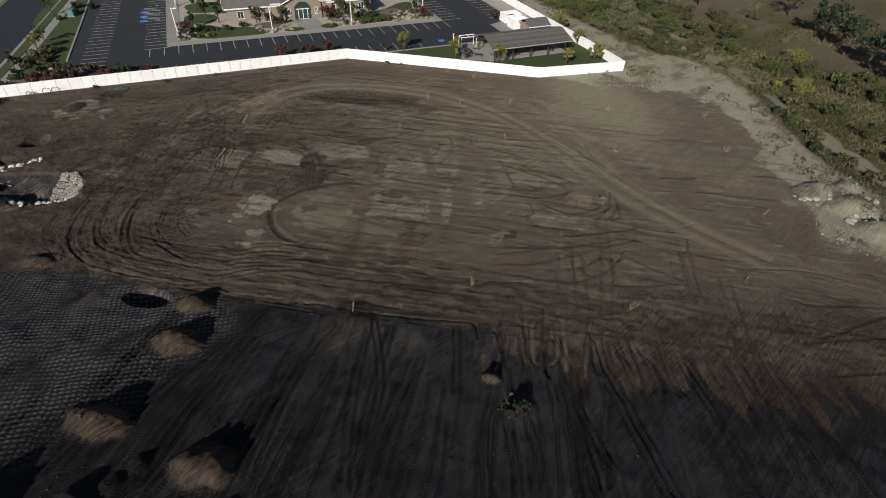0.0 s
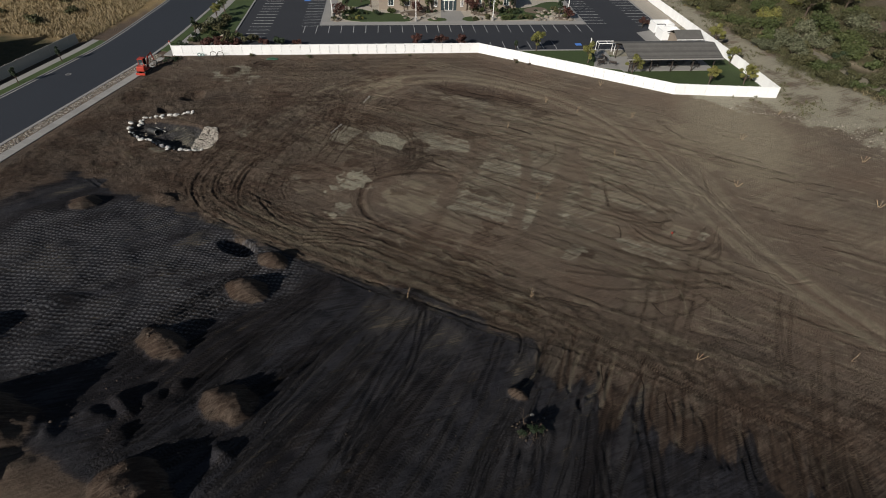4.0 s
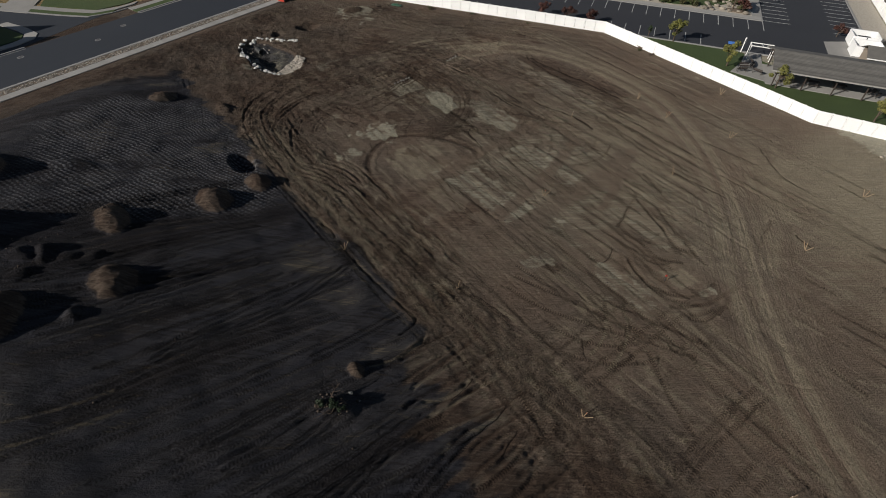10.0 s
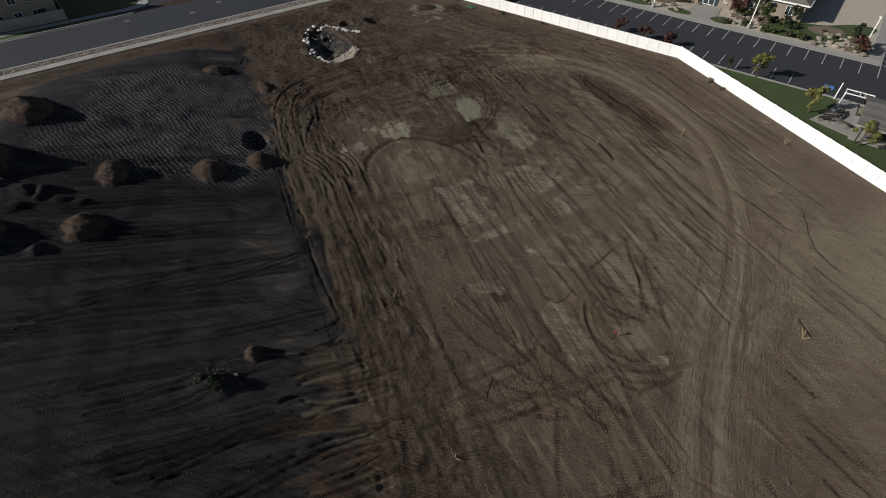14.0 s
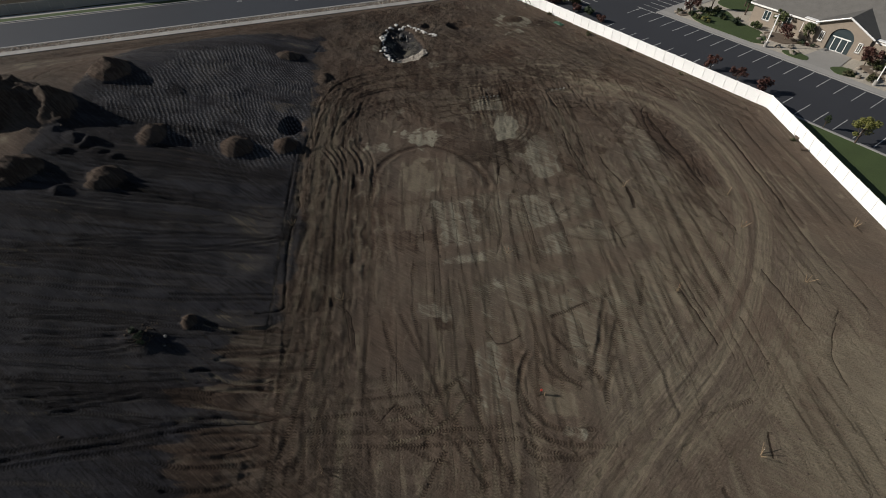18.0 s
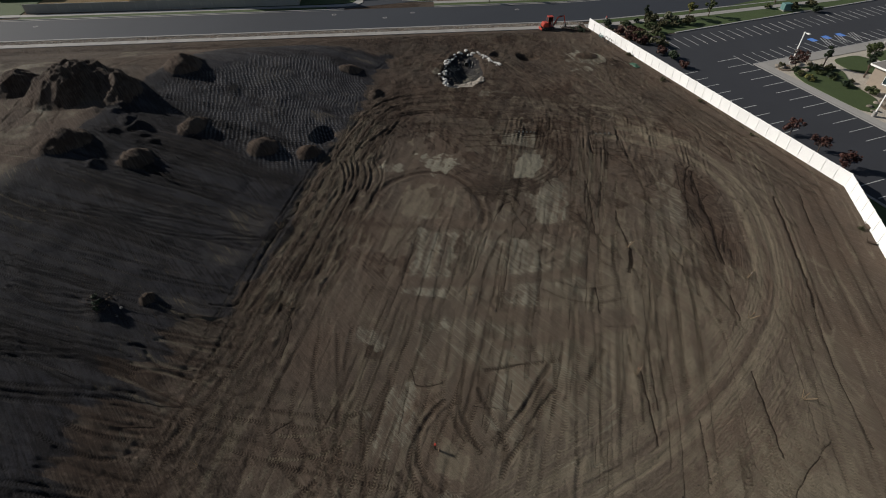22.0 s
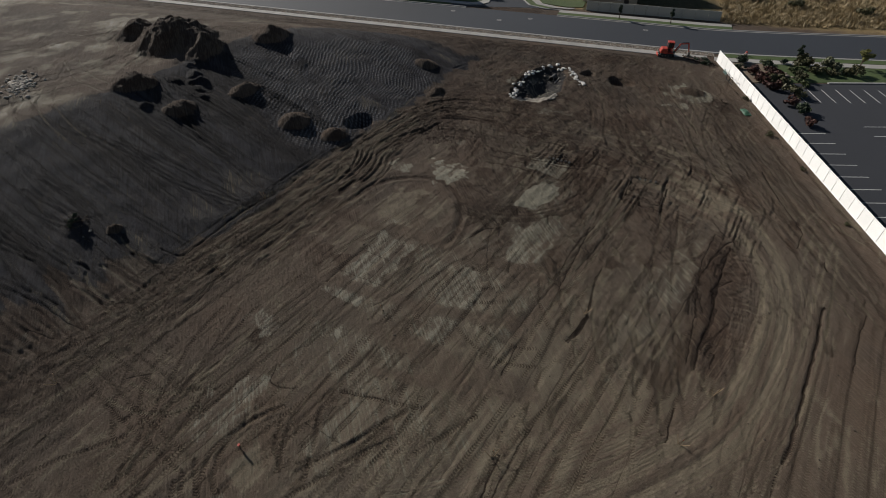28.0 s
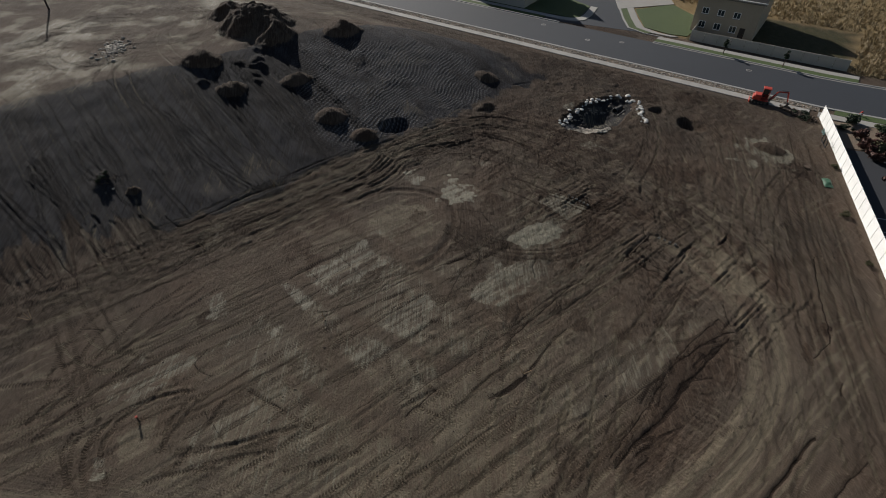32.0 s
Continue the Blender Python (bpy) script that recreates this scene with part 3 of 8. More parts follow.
for o in (-1.0, 1.0):
    rut(offset(LOOP2, o), 0.8, 0.03, 0.4, dust=0.35)
for k in range(8):
    rut(offset(LOOP, rng.normal(0, 2.2)), 0.22, rng.uniform(0.006, 0.016), 0.4, tread=0.010)

# machine tracks: parallel to the fences, across the pads, and turning
PAD = np.array((0.59, -0.807))
CROSS = np.array((0.807, 0.59))


def wiggle(a, b, bow, gap=0.7, wander=0.25):
    a, b = np.array(a, float), np.array(b, float)
    n = max(2, int(np.hypot(*(b - a)) / gap))
    t = np.linspace(0, 1, n)[:, None]
    side = np.array((-(b - a)[1], (b - a)[0])) / max(np.hypot(*(b - a)), 1e-6)
    wob = np.cumsum(rng.normal(0, 0.03 * wander * 4, n))
    wob -= np.linspace(wob[0], wob[-1], n)
    return a + (b - a) * t + side * (bow * 4 * t * (1 - t) + wob[:, None])


def pair(p, width, depth, half=0.95, tint=1.0, **kw):
    width, depth = width * 0.85, depth * 0.5
    tone = rng.random()
    kw = {**kw, "dust": 0.75 * tint * tone if tone > 0.55 else 0.0, "moist": 0.45 * tint * (1 - tone) if tone < 0.5 else 0.0}
    rut(offset(p, half), width, depth, **kw)
    rut(offset(p, -half), width, depth, **kw)


# broad scraped passes, lighter and darker than the ground they cross
for k in range(120):
    c = np.array((rng.uniform(-26, 30), rng.uniform(22, 100)))
    if 0.347 * c[0] + 0.938 * c[1] > 92 or -0.78 * c[0] - 0.62 * c[1] + 12.68 > -3:
        continue
    way = PAD if k % 4 or c[1] < 60 else np.array((0.9, -0.3))
    way = way + rng.normal(0, 0.06, 2)
    n = rng.uniform(8, 28)
    tone = k % 5 < 3
    rut(wiggle(c - way * n / 2, c + way * n / 2, rng.normal(0, 0.5), wander=0.2), rng.uniform(0.4, 1.2), 0.02, 0.5, moist=rng.uniform(0.1, 0.35) if tone else 0.0, dust=0.0 if tone else rng.uniform(0.25, 0.5))
# tracks along the north fence, along the north-east fence, and up and down the pads
for k in range(18):
    o = rng.uniform(1.5, 13)
    a = np.array(FSTART) - (0.347 * o, 0.938 * o) + np.array((0.938, -0.347)) * rng.uniform(5, 20)
    b = np.array(KINK1) - (0.6 * o, 0.8 * o) - np.array((0.938, -0.347)) * rng.uniform(-4, 12)
    pair(wiggle(a, b, rng.normal(0, 0.6), wander=0.4), 0.20, rng.uniform(0.03, 0.06), tread=0.02, tint=0.7)
for k in range(14):
    o = rng.uniform(1.2, 15)
    a = np.array(KINK1) - CROSS * o - PAD * rng.uniform(-2, 8) * 0.4
    b = np.array(KINK2) - CROSS * o + PAD * rng.uniform(-16, 0)
    pair(wiggle(a, b, rng.normal(0, 0.3), wander=0.3), 0.16, rng.uniform(0.015, 0.045), tread=0.02, tint=0.2)
for k in range(80):
    c = np.array((rng.uniform(-8, 26), rng.uniform(26, 84)))
    n = rng.uniform(6, 26)
    pair(wiggle(c - PAD * n / 2, c + PAD * n / 2 + CROSS * rng.normal(0, 0.8), rng.normal(0, 0.4), wander=0.15), 0.18, rng.uniform(0.012, 0.04), half=rng.choice((0.75, 0.95)), tread=rng.choice((0.0, 0.02, 0.03)))
for k in range(46):
    c = np.array((rng.uniform(-24, 26), rng.uniform(62, 100)))
    g = rng.uniform(-0.4, 0.4)
    way = np.array((math.cos(g) * 0.94 - math.sin(g) * -0.35, math.sin(g) * 0.94 + math.cos(g) * -0.35))
    n = rng.uniform(6, 24)
    pair(wiggle(c - way * n / 2, c + way * n / 2, rng.normal(0, 1.2)), 0.2, rng.uniform(0.03, 0.09), tread=0.025)
for k in range(14):
    c, rad = np.array((rng.uniform(-18, 20), rng.uniform(20, 88))), rng.uniform(3.5, 9)
    a0, sweep = rng.uniform(0, 6.3), rng.uniform(0.6, 1.5)
    if -0.78 * c[0] - 0.62 * c[1] + 12.68 > -rad:
        continue
    t = np.linspace(a0, a0 + sweep, max(6, int(rad * sweep / 0.5)))
    pair(np.stack([c[0] + rad * np.cos(t), c[1] + rad * 0.9 * np.sin(t)], 1), 0.2, rng.uniform(0.02, 0.05), tread=0.03)
for k in range(60):
    c = np.array((rng.uniform(-6, 23), rng.uniform(8, 66)))
    if -0.78 * c[0] - 0.62 * c[1] + 12.68 > -4 or 0.806 * c[0] + 0.592 * c[1] > 70:
        continue
    g = math.atan2(PAD[1], PAD[0]) + rng.choice((0.0, 0.12, -0.15)) + rng.normal(0, 0.06)
    p = wiggle(c, c + np.array((math.cos(g), math.sin(g))) * rng.uniform(5, 18), rng.normal(0, 0.5), wander=0.15)
    pair(p, 0.2, rng.uniform(0.012, 0.035), half=rng.choice((0.75, 0.95)), tread=0.028, tint=0.75)
for k in range(34):
    c = np.array((rng.uniform(29, 46), rng.uniform(18, 62)))
    g = math.atan2(PAD[1], PAD[0]) + rng.choice((0.0, 0.0, 0.1)) + rng.normal(0, 0.05)
    pair(wiggle(c, c + np.array((math.cos(g), math.sin(g))) * rng.uniform(5, 18), rng.normal(0, 0.3), wander=0.15), 0.18, rng.uniform(0.01, 0.03), tread=0.02, tint=0.3)
# churned lane along the foot of the slope
for k in range(26):
    o = rng.uniform(-8.5, -0.2)
    a = np.array((-31, 58)) + np.array((-0.78, -0.62)) * o + PAD * rng.uniform(-4, 20)
    p = wiggle(a, a + np.array((0.64, -0.77)) * rng.uniform(14, 44), rng.normal(0, 0.8), wander=0.2)
    pair(p, 0.22, rng.uniform(0.02, 0.05), tread=0.022, tint=0.8)
WASH = [((-21.0 + 0.58 * k, 49.4 + 0.54 * k), rng.uniform(0.08, 0.13)) for k in range(8)]
for k in range(26):
    c = np.array((rng.uniform(-40, -16), rng.uniform(60, 78)))
    g = rng.normal(-0.6, 0.5)
    p = wiggle(c, c + np.array((math.cos(g), math.sin(g))) * rng.uniform(6, 16), rng.normal(0, 1.8))
    pair(p, 0.2, rng.uniform(0.03, 0.07), tread=0.02, tint=0.6)
# dozer passes straight down the slope and out on to the level
for k in range(190):
    c = np.array((rng.uniform(-38, 16), rng.uniform(-4, 42)))
    q = -0.78 * c[0] - 0.62 * c[1] + 12.68
    if not -7 < q < 32:
        continue
    way = DOWN + rng.normal(0, 0.035, 2)
    n = rng.uniform(5, 20)
    if c[1] > 22:
        n = min(n, max(1.5, q - 0.3))
    pair(wiggle(c, c + way * n, rng.normal(0, 0.25), wander=0.12), 0.2, rng.uniform(0.02, 0.06), half=rng.choice((0.55, 0.8)), tread=rng.choice((0.0, 0.02, 0.03)), tint=0.3 if q < 0 else 0.4)
for k in range(90):
    c = np.array((rng.uniform(-34, 4), rng.uniform(6, 40)))
    q = -0.78 * c[0] - 0.62 * c[1] + 12.68
    if q < 3:
        continue
    rut(wiggle(c, c + DOWN * rng.uniform(4, max(5, min(14, q))), rng.normal(0, 0.2), wander=0.12), rng.uniform(0.1, 0.5), rng.uniform(0.01, 0.03), 0.6, dust=rng.choice((0, 0.2)), moist=rng.choice((0, 0.4)))
# general scuffing: short scrapes
for k in range(170):
    c = np.array((rng.uniform(-44, 60), rng.uniform(4, 108)))
    if c[0] > 27 and c[1] < 70 or -0.78 * c[0] - 0.62 * c[1] + 12.68 > 1:
        continue
    g = rng.choice((-0.94, -0.94, 0.63, -0.36)) + rng.normal(0, 0.15)
    rut(wiggle(c, c + np.array((math.cos(g), math.sin(g))) * rng.uniform(1.2, 5), rng.normal(0, 0.15)), rng.uniform(0.16, 0.26), rng.uniform(0.02, 0.06), 0.9, moist=rng.choice((0, 0, 0.4)))

# deep strands that sweep from the foot of the slope round to the haul road
SWEEP = polyline([(-8.5, 34.5), (-12.5, 39.8), (-17.9, 46.6), (-23.5, 54.0), (-27.5, 60.5), (-28.2, 65.5), (-25.4, 70.5), (-19.5, 76.0), (-13.0, 82.0), (-5.5, 86.0), (3.0, 88.5)])
HOOK = polyline([(-14, 46), (-19.5, 53), (-22, 59), (-20.5, 64.5), (-15, 68.5), (-9, 73.5), (-3, 79.5)])
su, sv, sr = path_coords(SWEEP[::6])
DRAG = SITE * step(9.5 - sr + 4 * N1, 0, 5) * (1 - step(Q, -1.5, 0.5))
for k, (length, width, a) in enumerate(((5.0, 0.7, 0.16), (3.0, 0.38, 0.10))):
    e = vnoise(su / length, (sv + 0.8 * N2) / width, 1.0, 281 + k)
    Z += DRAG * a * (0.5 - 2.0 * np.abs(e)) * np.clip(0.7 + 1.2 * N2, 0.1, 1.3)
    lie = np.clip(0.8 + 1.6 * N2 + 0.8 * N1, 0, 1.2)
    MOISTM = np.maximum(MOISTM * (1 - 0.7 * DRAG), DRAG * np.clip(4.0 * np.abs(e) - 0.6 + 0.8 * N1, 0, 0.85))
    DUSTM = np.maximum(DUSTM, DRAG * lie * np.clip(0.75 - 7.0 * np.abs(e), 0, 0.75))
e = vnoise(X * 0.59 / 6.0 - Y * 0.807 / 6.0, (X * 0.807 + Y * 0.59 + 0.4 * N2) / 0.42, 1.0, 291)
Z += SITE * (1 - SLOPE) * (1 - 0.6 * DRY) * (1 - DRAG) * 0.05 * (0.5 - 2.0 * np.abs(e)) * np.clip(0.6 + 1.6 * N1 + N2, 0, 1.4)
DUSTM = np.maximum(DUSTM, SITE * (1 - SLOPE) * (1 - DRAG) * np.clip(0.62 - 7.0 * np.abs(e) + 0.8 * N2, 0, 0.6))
for k in range(46):
    line = offset((SWEEP, SWEEP, HOOK)[k % 3], rng.normal(0, 2.4))
    i0 = rng.integers(8, len(line) // 2)
    line = line[i0:i0 + rng.integers(10, 44)]
    line = line + np.cumsum(rng.normal(0, 0.04, line.shape), 0)
    rut(line, rng.uniform(0.10, 0.2), rng.uniform(0.02, 0.08), 0.9, tread=rng.choice((0.0, 0.0, 0.02)), dust=0.5 if k % 4 == 0 else 0.0, moist=0.75 if k % 4 in (1, 2) else 0.0)
for o, a in ((-0.9, 0.6), (0.9, 0.6), (2.6, 0.45)):
    rut(offset(SWEEP, o), 0.5, 0.03, 0.6, dust=a)
# straight cut marks between the trays
for k in range(46):
    c = np.array((-9.0, 78.0)) + np.array((0.8, 0.6)) * rng.uniform(-6, 22) + np.array((0.62, -0.78)) * rng.uniform(-5, 6)
    rut(wiggle(c, c + np.array((0.62, -0.78)) * rng.uniform(2, 7), rng.normal(0, 0.15), wander=0.1), rng.uniform(0.12, 0.2), rng.uniform(0.04, 0.1), 0.9, moist=0.5 if k % 2 else 0.0)

# tracks that stand out one by one: tight turns round the water stub, lanes beside the slope, marks on the dark bench, runs down the fill
TURNS = ([(15.6, 36.3), (16.2, 33.3), (18.3, 31.4), (20.8, 31.1), (23.3, 32.7)], [(18.0, 29.8), (19.8, 29.8), (22.1, 30.4), (25.7, 32.6)], [(19.2, 28.4), (20.6, 28.2), (22.7, 29.5), (24.2, 31.0)],
         [(20.7, 29.9), (17.9, 30.8), (16.5, 32.8), (15.5, 35.7)], [(22.8, 29.7), (20.2, 28.8), (18.8, 29.0)], [(16.6, 39.2), (20.3, 37.9), (22.1, 37.1)], [(16.5, 37.0), (20.9, 35.3)], [(19.9, 42.6), (20.9, 38.9), (21.3, 36.6)],
         [(20.8, 36.7), (20.5, 40.4), (19.6, 43.1), (19.0, 46.0)], [(22.2, 38.0), (21.4, 41.4), (21.0, 43.9)], [(20.8, 35.8), (18.5, 35.4), (16.8, 36.1)], [(23.3, 35.2), (22.6, 36.9), (22.2, 40.0)])
SIDE = ([(5.1, 15.1), (3.5, 17.5), (1.4, 20.1), (-0.6, 22.4), (-4.6, 27.0), (-8.7, 32.1)], [(6.1, 16.3), (3.8, 19.5), (2.2, 21.9), (-1.1, 26.5)], [(2.9, 31.9), (5.8, 29.5), (9.2, 27.9), (12.9, 26.4), (18.3, 24.2)], [(3.7, 33.4), (9.2, 30.0), (14.2, 26.9), (17.6, 25.2)],
        [(11.8, 30.6), (15.3, 28.3), (19.9, 25.4)], [(4.0, 34.8), (7.1, 32.0), (12.5, 27.6), (15.3, 25.5)], [(2.4, 22.1), (4.3, 20.0), (7.0, 17.1)], [(3.6, 23.4), (5.5, 20.3), (7.2, 18.4)], [(14.4, 24.8), (14.9, 20.2), (15.8, 17.1)], [(11.0, 22.7), (13.0, 24.3), (11.9, 25.1)], [(6.2, 19.1), (5.0, 20.4), (4.3, 22.0)], [(22.7, 45.1), (22.0, 47.4), (21.2, 50.6)], [(15.6, 40.8), (18.3, 45.0), (19.3, 46.9)])
BENCH = ([(17.5, 76.0), (19.2, 76.9), (20.0, 78.8), (19.6, 81.2)], [(16.4, 76.8), (17.0, 78.2), (16.5, 80.8)], [(14.3, 79.3), (15.2, 81.4)], [(23.8, 73.8), (21.8, 76.3), (20.0, 78.8)], [(24.9, 71.0), (23.0, 72.1), (20.4, 74.7)], [(24.1, 69.3), (22.1, 71.1), (21.2, 72.2)],
         [(8.7, 85.8), (10.8, 86.4), (13.8, 85.6)], [(10.2, 89.3), (12.7, 88.7)], [(10.2, 90.4), (12.7, 89.5)], [(29.8, 37.7), (31.3, 39.9), (33.0, 42.1)], [(29.4, 34.7), (30.3, 37.7)], [(33.5, 24.4), (35.3, 22.3)], [(29.3, 23.4), (31.2, 20.6)], [(32.9, 29.6), (36.6, 26.0)], [(32.6, 33.4), (34.3, 31.5)], [(30.0, 39.4), (29.4, 33.9)])
RUNS = ([(-23.7, 20.9), (-17.4, 26.2), (-12.4, 33.8)], [(-13.4, 21.7), (-9.8, 25.2), (-6.9, 28.2)], [(-11.9, 18.8), (-15.1, 15.0), (-17.5, 12.7)], [(-11.1, 17.4), (-13.5, 14.3), (-17.0, 12.4)], [(-13.0, 9.0), (-9.6, 12.4), (-5.0, 16.2), (-3.0, 17.6)], [(-11.0, 10.4), (-7.3, 14.0), (-4.9, 16.0)], [(-12.1, 9.3), (-8.3, 11.6), (-4.0, 13.8)], [(-13.8, 10.2), (-9.5, 13.7), (-6.2, 17.0)],
        [(4.8, 12.1), (-1.3, 5.6), (-4.7, 2.3)], [(12.2, 9.5), (3.7, 2.7), (-1.1, -0.8)], [(12.4, 7.4), (5.1, 0.8), (1.0, -2.7)], [(-3.3, 13.3), (-9.2, 6.2)], [(-1.3, 17.1), (-6.4, 10.6), (-9.6, 6.6)], [(-7.3, 15.0), (-10.5, 10.2)])
HEAP_RUNS = ([(-15.4, 35.9), (-23.0, 31.3), (-28.5, 26.2)], [(-18.3, 35.0), (-23.9, 30.5), (-29.3, 25.3)], [(-20.3, 34.5), (-25.4, 30.2), (-28.7, 27.6)], [(-13.6, 33.9), (-20.0, 27.2), (-24.7, 21.2)], [(-11.9, 32.6), (-19.7, 25.4), (-24.5, 20.5)], [(-35.6, 33.0), (-30.7, 36.2), (-19.2, 41.6)], [(-38.4, 24.6), (-32.8, 26.4), (-26.1, 29.5), (-20.1, 33.2)], [(-38.0, 25.9), (-33.0, 28.1), (-27.5, 31.9)])
CORNER = ([(18.0, 4.3), (26.5, 0.8)], [(17.9, 6.9), (20.9, 2.7), (23.0, -0.1)], [(21.7, 7.1), (27.9, 1.1)], [(23.5, 13.0), (27.4, 9.0), (29.5, 5.1)], [(14, 2), (22, -4)], [(16, 5.4), (25, -1.4)])
for group, deep in ((TURNS, 0.05), (SIDE, 0.03), (BENCH, 0.035), (RUNS, 0.05), (HEAP_RUNS, 0.04), (CORNER, 0.06)):
    for pts in group:
        rut(polyline(pts), 0.22, deep, 0.7, tread=0.03, moist=0.35)
        if group is RUNS or group is HEAP_RUNS:
            rut(offset(polyline(pts), 0.55), 0.2, deep, 0.7, tread=0.03)
# more runs down the fill between the heaps and the lip
for k in range(26):
    c = np.array((-38.0, 27.0)) + np.array((0.64, -0.77)) * rng.uniform(-10, 26) + DOWN * rng.uniform(-4, 8)
    p = wiggle(c, c + (DOWN + rng.normal(0, 0.05, 2)) * rng.uniform(8, 20), rng.normal(0, 0.3), wander=0.1)
    p = p[-0.78 * p[:, 0] - 0.62 * p[:, 1] + 12.68 > 1.0]
    if len(p) > 6:
        rut(p, 0.22, 0.035, 0.7, tread=0.03)
        rut(offset(p, 0.6), 0.22, 0.035, 0.7, tread=0.03)
# rills that wash the last of the fill out over the pale toe
for k in range(46):
    c = np.array((9.0, 7.5)) + np.array((-0.62, 0.78)) * (k * 0.5 + rng.normal(0, 0.2))
    q = -0.78 * c[0] - 0.62 * c[1] + 12.68
    c = c - DOWN * (rng.uniform(3.0, 6.5) - q)
    p = wiggle(c, c + (DOWN + rng.normal(0, 0.06, 2)) * rng.uniform(4.0, 7.5), rng.normal(0, 0.3), wander=0.3)
    rut(p, rng.uniform(0.14, 0.26), rng.uniform(0.05, 0.11), 0.6, moist=0.95 if k % 3 else 0.0, dust=0.0 if k % 3 else 0.6)
# lanes that fan out beside the foot of the slope
for o in (0.0, 0.8, 1.7, 2.6):
    line = offset(polyline([(9.4, 10.6), (6.0, 14.8), (3.1, 20.2), (0.4, 26.0), (-2.2, 29.6), (-5.9, 34.6), (-9.5, 39.7), (-14.5, 46)]), o + 0.2)
    rut(line, 0.24, 0.012, 0.6, tread=0.015 if o else 0.03, dust=0.45 if o in (0.8, 2.6) else 0.0, moist=0.5 if o == 1.7 else 0.0)

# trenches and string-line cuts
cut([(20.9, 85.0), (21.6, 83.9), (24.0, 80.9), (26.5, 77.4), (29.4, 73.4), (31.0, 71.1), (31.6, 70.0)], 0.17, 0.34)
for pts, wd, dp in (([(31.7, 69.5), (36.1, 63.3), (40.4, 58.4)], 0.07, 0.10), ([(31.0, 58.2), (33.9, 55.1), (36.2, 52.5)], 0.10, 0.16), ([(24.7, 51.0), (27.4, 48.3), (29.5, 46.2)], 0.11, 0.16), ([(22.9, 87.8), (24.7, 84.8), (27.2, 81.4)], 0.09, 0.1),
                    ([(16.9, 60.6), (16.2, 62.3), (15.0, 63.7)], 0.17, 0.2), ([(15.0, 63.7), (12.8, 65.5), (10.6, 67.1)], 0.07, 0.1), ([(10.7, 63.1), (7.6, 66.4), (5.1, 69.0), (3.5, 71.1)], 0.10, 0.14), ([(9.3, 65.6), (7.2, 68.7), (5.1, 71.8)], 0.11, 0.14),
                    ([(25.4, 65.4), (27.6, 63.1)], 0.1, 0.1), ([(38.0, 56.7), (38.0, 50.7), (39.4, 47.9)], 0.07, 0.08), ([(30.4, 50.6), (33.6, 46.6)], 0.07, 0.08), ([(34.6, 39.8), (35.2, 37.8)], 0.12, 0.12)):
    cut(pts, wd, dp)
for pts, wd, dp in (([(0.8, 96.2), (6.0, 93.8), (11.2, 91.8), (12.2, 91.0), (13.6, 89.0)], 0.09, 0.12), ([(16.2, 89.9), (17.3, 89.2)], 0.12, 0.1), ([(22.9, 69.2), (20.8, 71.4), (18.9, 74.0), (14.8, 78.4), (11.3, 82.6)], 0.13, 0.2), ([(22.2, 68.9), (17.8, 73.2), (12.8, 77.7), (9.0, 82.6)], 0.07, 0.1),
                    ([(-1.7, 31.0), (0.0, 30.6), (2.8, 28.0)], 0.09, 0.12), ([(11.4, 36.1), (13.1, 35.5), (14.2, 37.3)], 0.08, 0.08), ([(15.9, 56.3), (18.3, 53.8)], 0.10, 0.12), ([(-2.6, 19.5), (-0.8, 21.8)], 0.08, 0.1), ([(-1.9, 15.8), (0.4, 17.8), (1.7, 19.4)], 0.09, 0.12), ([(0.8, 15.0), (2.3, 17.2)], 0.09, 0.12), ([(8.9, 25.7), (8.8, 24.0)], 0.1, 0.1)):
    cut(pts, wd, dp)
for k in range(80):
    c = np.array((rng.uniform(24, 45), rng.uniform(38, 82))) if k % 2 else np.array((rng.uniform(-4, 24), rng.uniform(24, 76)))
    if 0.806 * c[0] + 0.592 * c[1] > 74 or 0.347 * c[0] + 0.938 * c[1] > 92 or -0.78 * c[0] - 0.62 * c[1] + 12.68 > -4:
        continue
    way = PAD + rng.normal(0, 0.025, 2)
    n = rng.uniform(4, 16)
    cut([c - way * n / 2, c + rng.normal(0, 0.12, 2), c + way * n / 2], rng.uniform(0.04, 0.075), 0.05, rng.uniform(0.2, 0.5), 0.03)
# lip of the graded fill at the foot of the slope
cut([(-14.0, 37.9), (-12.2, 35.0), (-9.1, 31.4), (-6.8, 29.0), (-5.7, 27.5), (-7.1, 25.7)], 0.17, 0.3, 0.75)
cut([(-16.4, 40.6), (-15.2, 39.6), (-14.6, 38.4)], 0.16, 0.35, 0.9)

# house pads with pale crust and cut lines


